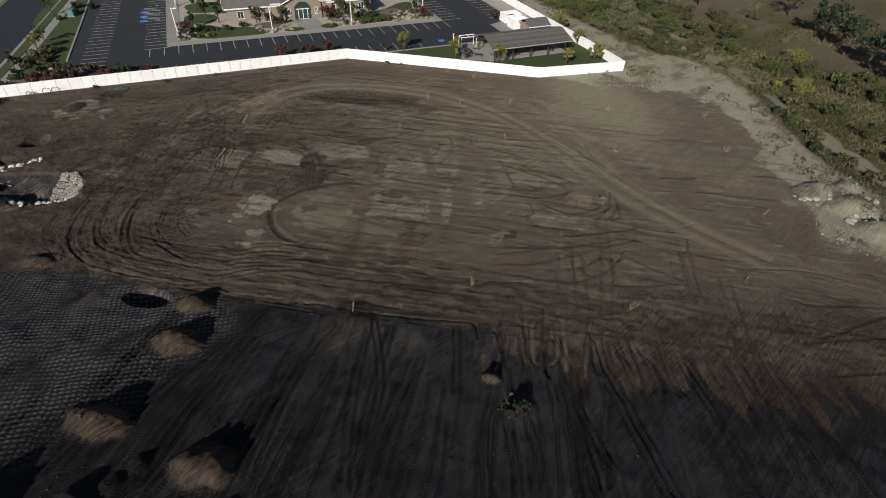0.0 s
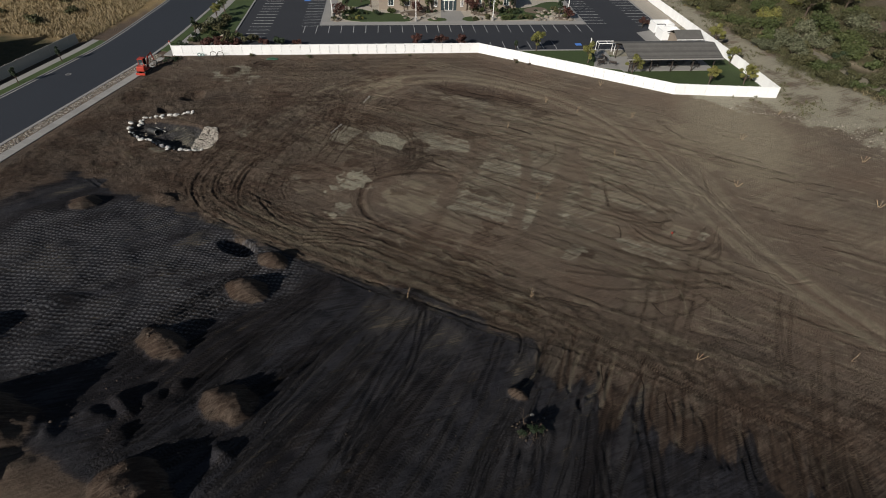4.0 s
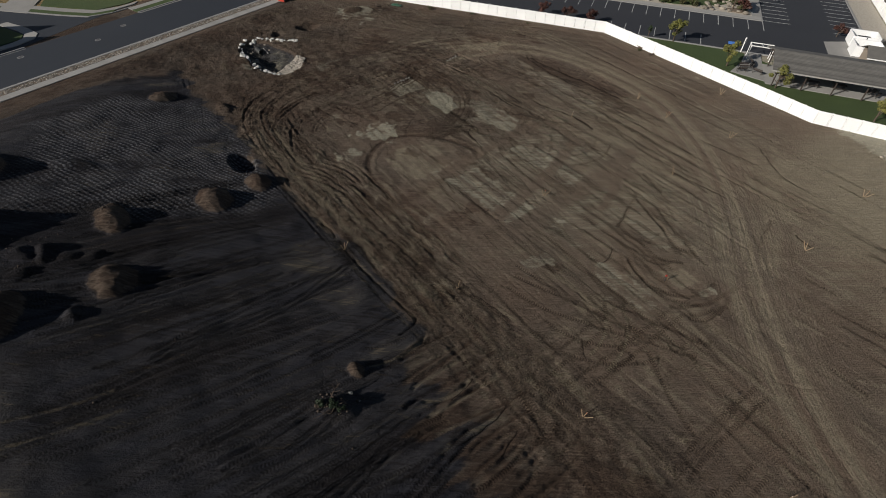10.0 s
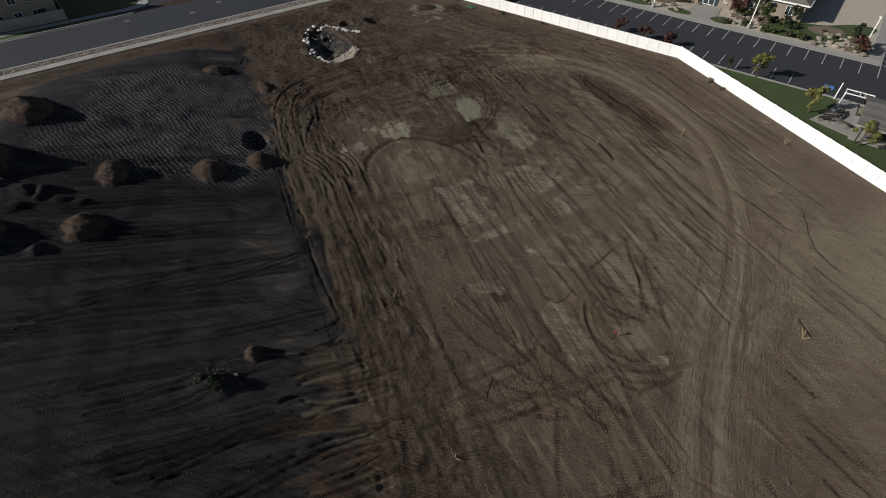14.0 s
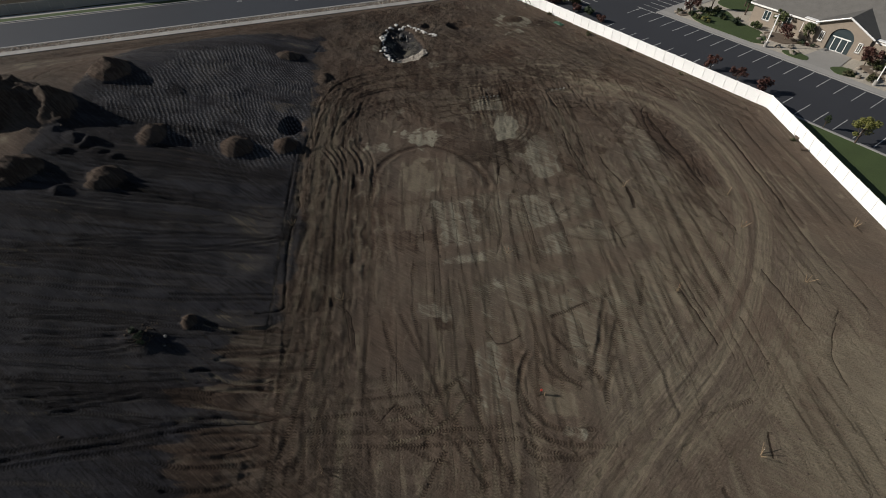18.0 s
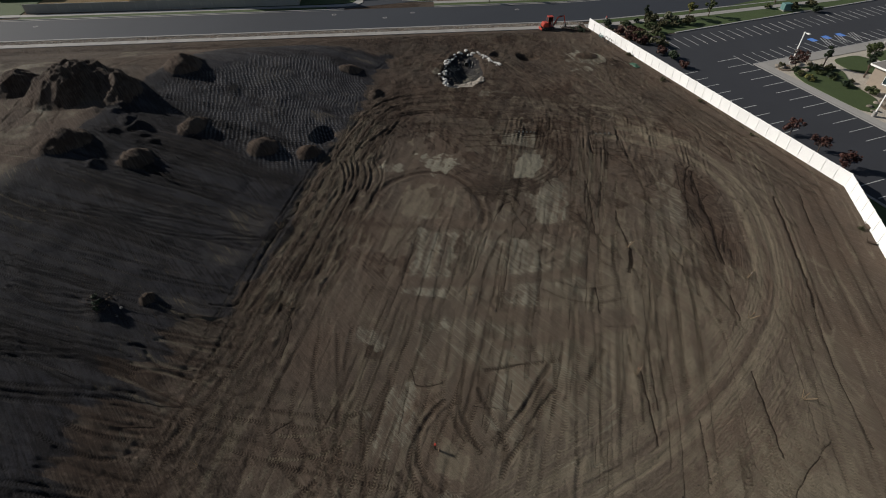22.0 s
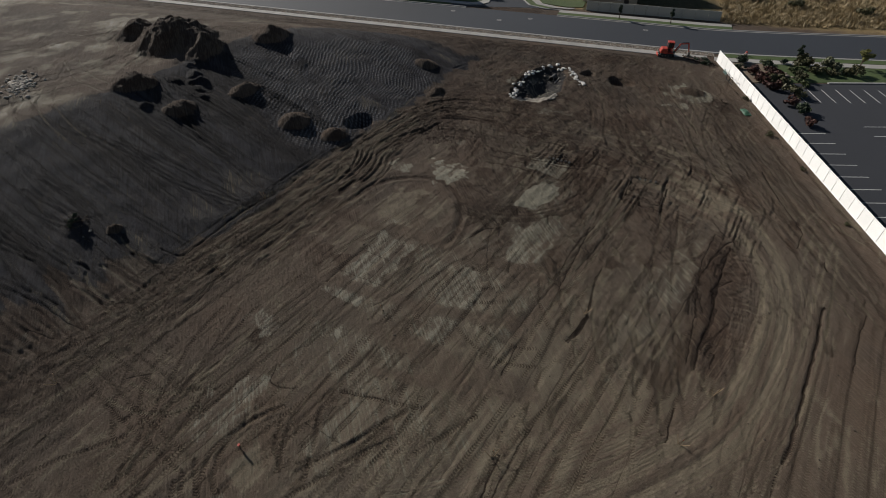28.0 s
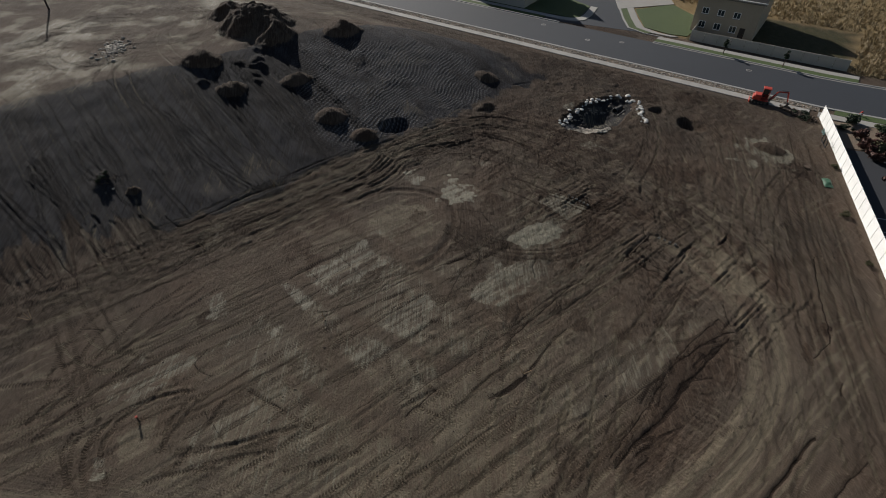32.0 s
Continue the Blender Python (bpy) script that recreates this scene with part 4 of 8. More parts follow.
def quad(pts, mask, amount, edge=0.35, seed=0, ragged=0.5):
    """A convex patch of other soil, its corners given counter-clockwise or clockwise."""
    q = np.array(pts, float)
    c = q.mean(0)
    w = window(c[0], c[1], np.hypot(*(q - c).T).max() + 2)
    k = np.full(X[w].shape, 1e9)
    turn = np.sign(np.cross(np.append(q[1] - q[0], 0), np.append(q[2] - q[1], 0))[2])
    for a, b in zip(q, np.roll(q, -1, 0)):
        d = (b - a) / np.hypot(*(b - a))
        k = np.minimum(k, turn * (d[0] * (Y[w] - a[1]) - d[1] * (X[w] - a[0])))
    k = k + ragged * 1.6 * fbm(X[w], Y[w], 1.2, 1400 + seed, 4)
    lay = amount * step(k, 0, edge) * np.clip(0.85 + 0.5 * N2[w] + 0.6 * STREAK[w], 0, 1.1)
    mask[w] = np.maximum(mask[w], lay)
    TREADM[w] *= 1 - np.clip(lay, 0, 1) * 0.8
    if mask is MOISTM:
        DUSTM[w] *= 1 - lay * 0.7
        PALEM[w] *= 1 - lay * 0.7
    else:
        MOISTM[w] *= 1 - np.clip(lay, 0, 1) * 0.9
    return w, lay


quad([(-10.0, 50.4), (-9.8, 55.7), (-4.4, 56.8), (-1.3, 54.8), (-2.2, 51.1), (-6.5, 47.8)], DUSTM, 0.7, 0.8, 1)
# dark scraped bench inside the haul road, with cross ruts
w, lay = quad([(11.6, 81.6), (14.4, 84.4), (21.4, 77.4), (26.0, 70.6), (23.2, 69.4), (17.2, 75.2)], MOISTM, 0.8, 0.5, 15, 0.5)
Z[w] -= 0.10 * lay
for k in range(9):
    a = np.array((12.6 + 1.2 * k, 81.8 - 1.25 * k))
    pair(wiggle(a, a + np.array((2.2, 2.0)) + rng.normal(0, 0.4, 2), 0.2), 0.2, 0.08, half=0.4, tread=0.02, tint=0.9)
# circular track round the pad, its chord, and turning marks
ARC = polyline([(-9.8, 46.1), (-12.1, 49.8), (-12.5, 53.7), (-10.6, 57.4), (-6.9, 58.5), (-2.9, 57.7), (0.4, 55.6), (1.4, 54.0)])
rut(ARC, 0.5, 0.10, 0.6, moist=0.8)
lane(ARC, 0.3, 0.6)
rut(offset(ARC, 0.9), 0.3, 0.04, 0.8, moist=0.4, tread=0.02)
rut(wiggle((1.4, 54.0), (-8.2, 44.2), 0.3), 0.9, 0.04, 0.5, moist=0.55)
for a, b in (((-2.0, 60.4), (-1.0, 57.4)), ((-1.0, 61.0), (0.6, 57.6)), ((-5.6, 57.4), (-1.2, 59.8)), ((-8.6, 60.0), (-3.0, 62.6)), ((-12.6, 64.4), (-8.4, 69.0)), ((-13.6, 65.6), (-9.8, 69.6)), ((-14.6, 66.4), (-11.6, 70.2))):
    rut(wiggle(a, b, 0.3), 0.14, 0.045, 0.8, moist=0.8, tread=0.02)
# deep ribbed ruts beside the foot of the slope
w, lay = quad([(-22.4, 49.4), (-16.6, 54.2), (-10.8, 49.8), (-15.8, 44.6)], DUSTM, 0.35, 1.2, 21)
Z[w] += (base_h(X[w], Y[w]) - Z[w]) * np.clip(lay * 2.6, 0, 0.9)
for a, dp in WASH:
    rut(wiggle(a, np.array(a) + (5.0 + rng.normal(0, 0.7), -3.7 + rng.normal(0, 0.4)), 0.5 + rng.normal(0, 0.15)), 0.2, dp, 0.7, gap=0.5, moist=0.3)
# string lines scored into the pads
for pts in ([(-3.2, 48.9), (2.5, 41.8)], [(-1.7, 50.7), (3.2, 44.4), (5.7, 41.2)], [(0.1, 50.2), (4.2, 45.2), (6.4, 42.7)], [(-1.1, 45.7), (3.9, 50.0)], [(1.4, 43.0), (5.3, 46.9)], [(5.1, 54.7), (8.8, 49.8), (11.4, 46.6)], [(8.2, 55.1), (10.4, 54.4), (13.3, 50.0)], [(10.9, 34.2), (14.6, 29.6)], [(12.7, 34.8), (14.8, 32.3)],
            [(15.7, 40.7), (17.8, 44.5)], [(17.5, 37.7), (20.6, 40.5)], [(16.9, 40.3), (19.3, 37.0)], [(18.0, 41.9), (20.1, 39.0)], [(-7.8, 61.7), (-3.2, 63.8)], [(-8.5, 57.7), (-7.8, 61.7), (-5.6, 68.3)], [(-3.2, 63.8), (-5.6, 66.7)], [(-10.4, 69.0), (-5.0, 71.7)], [(0.7, 76.4), (3.3, 79.7)]):
    cut(pts, 0.055, 0.05, 0.85, 0.04)
# frame of the second form tray, scraped dark
for a, b in (((-3.2, 80.4), (-0.8, 83.4)), ((-0.8, 83.4), (3.9, 79.4)), ((3.9, 79.4), (0.1, 76.6)), ((0.1, 76.6), (-3.2, 80.4)), ((-1.6, 78.6), (2.0, 81.2)), ((-0.6, 77.6), (3.0, 80.2))):
    rut(wiggle(a, b, 0.05), 0.28, 0.10, 0.7, moist=0.85)
for cx, cy, hx, hy, t, a in ((18.5, 74, 8, 2.6, -48, 0.9), (-16, 84, 6, 2.2, 30, 0.7), (-12, 92, 7, 2.0, -20, 0.5), (-8, 60, 3, 2, 10, 0.7), (20, 36, 1.8, 1.8, 0, 0.5), (-18, 64, 6, 3, 20, 0.6), (8, 40, 6, 3, -50, 0.35), (3, 58, 4, 1.5, -50, 0.5), (-30, 70, 6, 4, 30, 0.5), (-20, 76, 7, 3, 0, 0.5), (-30, 66, 9, 5, -50, 0.75), (-36, 92, 5, 14, -53, 0.55), (-24, 88, 6, 6, 10, 0.6), (12, 4, 16, 9, -30, 0.8), (2, 12, 6, 7, -50, 0.7), (26, 2, 9, 6, -30, 0.6), (-52, 74, 5, 16, -53, 0.5), (-6, 98, 10, 2.5, -20, 0.5), (-20, 42, 3, 9, 40, 0.4)):
    patch(cx, cy, hx, hy, t, MOISTM, a, 1.6, int(cx * 3 + cy), 1.2)
for cx, cy, hx, hy, a in ((42, 45, 12, 10, 0.75), (52, 52, 10, 5, 0.7), (40, 32, 8, 9, 0.5), (33, 50, 6, 14, 0.4), (33, 78, 3, 9, 0.35), (-21, 102, 4, 3, 0.45), (2, 92, 7, 3, 0.4), (8, 88, 7, 3, 0.5), (-46, 88, 4, 16, 0.35)):
    patch(cx, cy, hx, hy, -40, DUSTM, a, 5.0, int(cx + cy), 2.5)

# small blotches of dry crust and of freshly turned earth
for k in range(150):
    x, y = rng.uniform(-40, 22), rng.uniform(20, 104)
    if 0.347 * x + 0.938 * y > 94 or 0.806 * x + 0.592 * y > 73 or -0.78 * x - 0.62 * y + 12.68 > 1:
        continue
    patch(x, y, rng.uniform(0.5, 2.6), rng.uniform(0.3, 1.3), rng.choice((-53.8, -20, 36)) + rng.normal(0, 8), MOISTM if k % 5 else PALEM, rng.uniform(0.4, 0.9) if k % 5 else rng.uniform(0.25, 0.5), 0.35, k, 0.8)
for k in range(60):
    x, y = rng.uniform(-30, 12), rng.uniform(60, 86)
    patch(x, y, rng.uniform(0.6, 3.6), rng.uniform(0.25, 0.8), -20 + rng.normal(0, 25), MOISTM, rng.uniform(0.8, 1.0), 0.3, 700 + k, 0.8)
    cut(wiggle((x - 1.5, y), (x + 1.5, y - 0.6), rng.normal(0, 0.5)), rng.uniform(0.05, 0.11), rng.uniform(0.05, 0.13), rng.uniform(0.4, 0.8))
# broad soft lightening of the level middle ground
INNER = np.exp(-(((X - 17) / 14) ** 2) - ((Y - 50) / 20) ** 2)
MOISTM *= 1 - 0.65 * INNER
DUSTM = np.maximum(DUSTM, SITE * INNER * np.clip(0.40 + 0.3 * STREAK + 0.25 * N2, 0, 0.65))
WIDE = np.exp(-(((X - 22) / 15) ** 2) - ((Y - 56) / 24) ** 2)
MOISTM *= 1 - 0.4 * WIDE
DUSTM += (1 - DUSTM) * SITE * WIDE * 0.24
# the haul road is dry and worn smooth
r, s = path_distance(LOOP[::3])
keep = step(r + 1.6 * N2, 1.2, 3.6)
MOISTM *= keep
TREADM *= 0.25 + 0.75 * keep
DUSTM = np.maximum(DUSTM * (0.72 + 0.28 * keep), 0.24 * (1 - keep) * (0.9 + 0.5 * N2))
for pts, wd, a in (([(-3, 80.6), (2.2, 83.2), (7.9, 84.9), (14.7, 83.5), (20.6, 78.5), (25.9, 70.3), (28.1, 62.7), (29.0, 55.5), (28.2, 48.3), (26.9, 41.2), (25.2, 34.9), (24.2, 27), (24.0, 20), (24.6, 12)], 0.85, 0.9),
                   ([(-2, 84.4), (4.3, 88.0), (11.6, 86.9), (17.7, 83.4), (23.5, 77.5), (28.1, 70.5), (30.2, 63.5), (31.0, 55.6), (30.4, 48.3), (29.1, 41.0), (27.7, 34.8), (26.6, 27), (26.3, 20), (26.9, 12)], 0.85, 0.95),
                   ([(28.9, 34.0), (31.6, 38.9), (34.0, 45.3), (35.6, 50.6), (36.4, 55.5), (36.0, 58.5), (34.4, 60.6)], 1.5, 0.8)):
    line = polyline(pts)
    rut(line, wd, 0.012, 0.3, dust=a * 0.66, gap=1.6)
    for o in (-1.3, 1.35):
        rut(offset(line, o * wd) + rng.normal(0, 0.06, (len(line), 2)), 0.2, 0.012, 0.6, moist=0.22)
    rut(offset(line, rng.normal(0, 0.4) * wd), 0.22, 0.008, 0.4, tread=0.010)
for pts, wd, a in (([(-30, 60), (-27, 66), (-22, 72.2), (-12, 79.8), (-4, 83.6), (3, 84)], 0.55, 0.7), ([(-33, 63), (-28.5, 69), (-22.5, 74.6), (-13, 81.6), (-5, 85.4)], 0.45, 0.55), ([(-24, 58), (-18, 66), (-10, 75), (-6, 82)], 0.35, 0.5),
                   ([(-20, 80), (-12, 86), (-6, 92)], 0.5, 0.45), ([(-10, 76), (-4, 88), (-2, 94)], 0.4, 0.45), ([(-16, 90), (-4, 86.5), (8, 88.5)], 0.6, 0.5), ([(0, 72), (6, 78), (4, 84)], 0.4, 0.45), ([(-22, 94), (-10, 90), (2, 89)], 0.5, 0.4)):
    for o in (-0.95, 0.95):
        rut(offset(polyline(pts), o), wd * 0.8, 0.03, 0.8, dust=a * 0.5, tread=0.012)
for cx, cy, hx, hy, t, a in ((-22, 72, 8, 3, 20, 0.6), (-14, 80, 7, 2.5, 30, 0.55), (-20, 88, 7, 3, 0, 0.5), (-8, 78, 4, 3, 40, 0.5), (8, 76, 6, 2, -50, 0.5), (-24, 62, 5, 2, -40, 0.6)):
    patch(cx, cy, hx, hy, t, MOISTM, a, 1.4, 1500 + int(cx), 1.6)
# the pads were swept and crusted over last
quad([(-9.2, 62.4), (-7.6, 64.8), (-4.6, 67.0), (-3.0, 63.6), (-4.2, 59.8), (-6.9, 58.3)], MOISTM, 0.6, 0.3, 2, 0.25)
quad([(-11.7, 71.1), (-8.4, 74.5), (-5.7, 71.7), (-9.7, 68.6)], PALEM, 0.72, 0.2, 3, 0.1)
quad([(-8.4, 69.2), (-5.4, 71.2), (-4.2, 70.4), (-6.4, 67.2)], PALEM, 0.55, 0.4, 31, 0.5)
quad([(-5.3, 66.4), (-6.2, 69.6), (-4.4, 70.9), (-2.6, 70.4), (-1.2, 66.0), (-2.8, 63.9)], PALEM, 0.95, 0.3, 4, 0.3)
# churned dark earth round them
quad([(-1.0, 64.8), (0.8, 66.6), (0.0, 71.0), (-3.4, 75.6), (-5.0, 73.6), (-2.0, 70.6)], MOISTM, 0.75, 0.5, 42, 0.8)
quad([(-9.4, 60.6), (-5.6, 58.4), (-1.6, 60.2), (-1.4, 62.8), (-3.2, 63.4), (-7.8, 61.8)], MOISTM, 0.85, 0.4, 43, 0.6)
quad([(-12.6, 70.8), (-8.8, 75.4), (-7.6, 75.6), (-6.8, 78.6), (-10.8, 80.0), (-14.6, 73.0)], MOISTM, 0.7, 0.6, 44, 0.9)
quad([(24.0, 68.8), (13.6, 76.6), (9.2, 82.0), (10.5, 83.3), (14.0, 82.4), (19.4, 77.4), (24.2, 71.0)], MOISTM, 0.68, 0.4, 45, 0.7)
for pts in ([(-3.4, 58.9), (-1.4, 61.7), (0.1, 66.2), (-0.7, 71.0), (-3.5, 75.2), (-7.1, 78.8)], [(-5.0, 57.7), (-1.9, 59.8), (0.0, 60.3)], [(-6.0, 59.7), (-2.8, 61.8), (-1.8, 64.2)], [(-11.8, 70.6), (-8.9, 75.1), (-7.8, 75.6), (-5.1, 71.9)], [(-10.2, 72.3), (-7.8, 75.6), (-10.6, 79.8)]):
    for o in (-0.75, -0.3, 0.25, 0.8):
        track = offset(polyline(pts), o + rng.normal(0, 0.12))
        rut(track, 0.13, 0.035, 0.7, moist=0.75)
        lane(track, 0.17, 0.8)
for k in range(16):
    a = np.array((11.6 + 0.75 * k, 80.2 - 0.68 * k)) + rng.normal(0, 0.5, 2)
    cut(wiggle(a, a + PAD * -rng.uniform(1.4, 3.4) + CROSS * rng.normal(0, 0.5), 0.2), rng.uniform(0.08, 0.16), 0.08, rng.uniform(0.7, 1.0))
quad([(0.9, 62.4), (0.6, 68.8), (3.9, 66.6), (7.4, 62.6), (6.0, 58.8)], PALEM, 0.62, 0.3, 5, 0.5)
quad([(-15.4, 58.4), (-12.4, 61.8), (-9.5, 60.0), (-8.4, 58.0), (-12.0, 56.6)], PALEM, 0.95, 0.9, 6, 1.5)
quad([(-17.8, 53.6), (-14.6, 55.6), (-13.1, 53.4), (-16.2, 51.2)], PALEM, 0.75, 0.5, 7, 0.8)
quad([(-3.2, 48.9), (0.6, 52.0), (4.4, 47.2), (7.2, 44.0), (3.7, 40.7)], PALEM, 0.62, 0.25, 8, 0.5)
quad([(5.0, 55.4), (6.4, 56.6), (9.2, 55.6), (14.0, 49.6), (12.0, 46.8)], PALEM, 0.66, 0.25, 9, 0.4)
quad([(10.9, 34.2), (12.7, 36.0), (16.9, 29.5), (15.6, 28.5)], PALEM, 0.50, 0.3, 10, 0.5)
quad([(15.8, 40.6), (18.8, 44.9), (20.8, 41.0), (22.2, 38.0), (19.7, 36.7)], PALEM, 0.40, 0.3, 11, 0.5)
quad([(17.1, 34.6), (20.7, 34.8), (22.0, 32.8), (19.5, 31.5)], DUSTM, 0.75, 0.4, 12, 0.3)
quad([(-12.0, 63.2), (-9.6, 66.6), (-6.8, 64.2), (-9.4, 61.4)], MOISTM, 0.9, 0.4, 13, 0.8)
quad([(-1.8, 84.7), (3.6, 89.3), (9.3, 88.4), (5.0, 83.6)], DUSTM, 0.8, 1.2, 14, 0.9)
quad([(1.1, 14.6), (1.1, 15.9), (3.0, 17.4), (4.6, 15.4), (3.1, 13.6)], PALEM, 0.32, 0.4, 32, 0.8)
quad([(21.1, 30.6), (21.0, 31.7), (22.8, 32.5), (22.9, 31.3)], PALEM, 0.7, 0.2, 33, 0.3)
quad([(8.6, 41.0), (8.9, 42.2), (10.2, 41.9), (9.9, 40.6)], PALEM, 0.8, 0.3, 34, 0.8)
quad([(-19.3, 83.1), (-15.6, 91.1), (-12.1, 88.8), (-14.4, 82.1)], MOISTM, 0.8, 0.8, 35, 1.2)
# thin crust left between the passes of the blade
LEVEL = np.exp(-((((X - 8) * 0.59 - (Y - 54) * 0.81) / 26) ** 4) - (((X - 8) * 0.81 + (Y - 54) * 0.59) / 13) ** 4) * SITE * (1 - step(Q, -4, 0))
PALEM = np.maximum(PALEM, LEVEL * np.clip(0.24 + 0.35 * N2 + 0.3 * N1, 0, 0.42))
quad([(20.0, 63.3), (17.1, 64.9), (7.4, 79.4), (13.7, 77.1), (17.8, 71.3)], PALEM, 0.36, 0.6, 41, 0.9)
# soft earth swept across the crust by later passes
for pts, wd in (([(-3.3, 49.7), (2.7, 55.9), (9.0, 61.4)], 0.8), ([(-4.0, 36.0), (2.0, 41.4), (7.9, 48.2), (13.7, 56.9)], 0.75), ([(-1.1, 34.0), (8.8, 43.7), (17.6, 51.4), (20.0, 54.5)], 1.35), ([(14.7, 43.8), (18.4, 50.5), (20.9, 55.3)], 0.6), ([(-3.1, 50.6), (1.2, 54.2), (5.7, 58.4)], 0.5)):
    r, s = path_distance(polyline(pts, gap=2.0))
    swept = np.exp(-(((r + 0.5 * N2) / wd) ** 4)) * SITE
    PALEM *= 1 - 0.85 * swept
    TREADM *= 1 - 0.8 * swept
    MOISTM *= 1 - 0.5 * swept
    DUSTM += (0.30 - DUSTM) * swept * 0.7
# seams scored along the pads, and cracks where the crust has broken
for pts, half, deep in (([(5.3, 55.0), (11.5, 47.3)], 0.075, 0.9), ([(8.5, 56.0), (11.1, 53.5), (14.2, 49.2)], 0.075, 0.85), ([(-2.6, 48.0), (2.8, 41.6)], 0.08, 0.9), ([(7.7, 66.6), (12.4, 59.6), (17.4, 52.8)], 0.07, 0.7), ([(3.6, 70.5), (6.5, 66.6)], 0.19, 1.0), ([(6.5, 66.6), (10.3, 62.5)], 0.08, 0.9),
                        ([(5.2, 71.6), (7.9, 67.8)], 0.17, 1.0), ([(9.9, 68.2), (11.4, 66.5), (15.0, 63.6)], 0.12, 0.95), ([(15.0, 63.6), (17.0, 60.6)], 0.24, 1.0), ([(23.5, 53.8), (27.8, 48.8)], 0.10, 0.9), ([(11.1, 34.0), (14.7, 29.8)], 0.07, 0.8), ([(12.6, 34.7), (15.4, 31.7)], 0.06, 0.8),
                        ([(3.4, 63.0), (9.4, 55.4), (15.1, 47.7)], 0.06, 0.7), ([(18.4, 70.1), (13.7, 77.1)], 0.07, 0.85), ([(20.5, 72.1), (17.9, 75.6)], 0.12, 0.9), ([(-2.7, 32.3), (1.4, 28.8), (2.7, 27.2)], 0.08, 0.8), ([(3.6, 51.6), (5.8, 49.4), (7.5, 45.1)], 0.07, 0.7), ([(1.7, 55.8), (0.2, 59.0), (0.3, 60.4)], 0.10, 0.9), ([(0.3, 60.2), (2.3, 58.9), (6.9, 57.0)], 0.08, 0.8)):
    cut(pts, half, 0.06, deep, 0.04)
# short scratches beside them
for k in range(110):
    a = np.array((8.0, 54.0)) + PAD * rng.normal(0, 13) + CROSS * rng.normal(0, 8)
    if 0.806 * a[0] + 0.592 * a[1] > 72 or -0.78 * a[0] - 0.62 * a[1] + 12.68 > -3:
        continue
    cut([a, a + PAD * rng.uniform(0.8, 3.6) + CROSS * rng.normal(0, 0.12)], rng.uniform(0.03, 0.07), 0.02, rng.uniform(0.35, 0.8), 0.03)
# rough trampled plateau
PLATEAU = step(Q, 24, 32) * step(86 - D, 0, 10)
Z += PLATEAU * (0.34 * fbm(X, Y, 4.5, 601, 5) + 0.10 * np.abs(fbm(X, Y, 1.3, 611, 3)))
DUSTM = np.maximum(DUSTM, PLATEAU * np.clip(0.26 + 1.2 * N2 + 0.8 * N1, 0, 0.85))
PALEM = np.maximum(PALEM, PLATEAU * np.clip(0.9 * N1 + 0.8 * N2 - 0.15, 0, 0.35))
MOISTM *= 1 - 0.7 * PLATEAU
MOISTM *= 1 - 0.6 * VERGE
MOISTM = np.maximum(MOISTM, VERGE * np.clip(0.5 - 1.2 * N2, 0, 0.85))

for k in range(44):
    c = np.array((-38.0, 14.0)) + np.array((-0.62, 0.78)) * rng.uniform(-22, 30) - DOWN * rng.uniform(-2, 22)
    g = rng.choice((2.2, 2.5, 0.6)) + rng.normal(0, 0.25)
    if -0.78 * c[0] - 0.62 * c[1] + 12.68 < 29:
        continue
    pair(wiggle(c, c + np.array((math.cos(g), math.sin(g))) * rng.uniform(5, 16), rng.normal(0, 1.2)), 0.22, rng.uniform(0.06, 0.14), tread=0.02, tint=0.8)
# heaps, clods, holes
for k, (cx, cy, rx, ry, h, t) in enumerate(((-30.6, 27.7, 2.1, 2.5, 1.35, 30), (-36.6, 22.3, 2.6, 3.2, 1.5, 20), (-31.6, 23.7, 0.7, 1.1, 0.5, 30), (-34.7, 36.1, 1.9, 2.6, 1.2, 30), (-27.8, 42.1, 1.9, 2.5, 1.15, 30),
        (-24.4, 47.0, 1.6, 2.2, 0.95, 30), (-50.0, 27.0, 5.4, 6.8, 4.0, 20), (-45.8, 31.4, 3.4, 4.2, 2.9, 40), (-55.4, 21.4, 3.0, 4.6, 2.8, 20), (-50.4, 41.6, 2.9, 4.4, 2.0, 35), (-42.2, 65.2, 1.7, 2.2, 0.95, 10), (-43.0, 44.5, 3, 1.0, 0.4, 20), (-34.0, 64.4, 1.0, 2.2, 0.7, 40))):
    mound(cx, cy, rx, ry, h, t, k)
for k in range(11):
    mound(-38.6 + rng.normal(0, 2.0), 30.4 + rng.normal(0, 1.6), rng.uniform(0.6, 1.5), rng.uniform(0.5, 1.1), rng.uniform(0.2, 0.5), rng.uniform(0, 180), 40 + k)
mound(-27.3, 50.6, 2.4, 1.5, -1.5, -52, 81, 0.5)
mound(-10.1, 21.3, 0.6, 0.9, 0.62, 35, 82)
mound(-11.2, 17.6, 1.7, 1.3, 0.45, 0, 83)
w, k = mound(-32.2, 82.2, 7.8, 3.5, -2.1, 128, 84, 0.6)
MOISTM[w] *= 1 - step(k, 0.02, 0.3)
DUSTM[w] *= 1 - step(k, 0.0, 0.2)
PALEM[w] = np.maximum(PALEM[w], 0.35 * step(k, 0.1, 0.4) * (0.9 + N2[w]))
GREYM[w] = np.maximum(GREYM[w], step(k, 0.05, 0.35))
mound(-36.6, 79.0, 2.4, 5.0, 0.35, -45, 85)
mound(-32.4, 90.6, 1.2, 1.0, -0.8, 30, 89, 0.6)
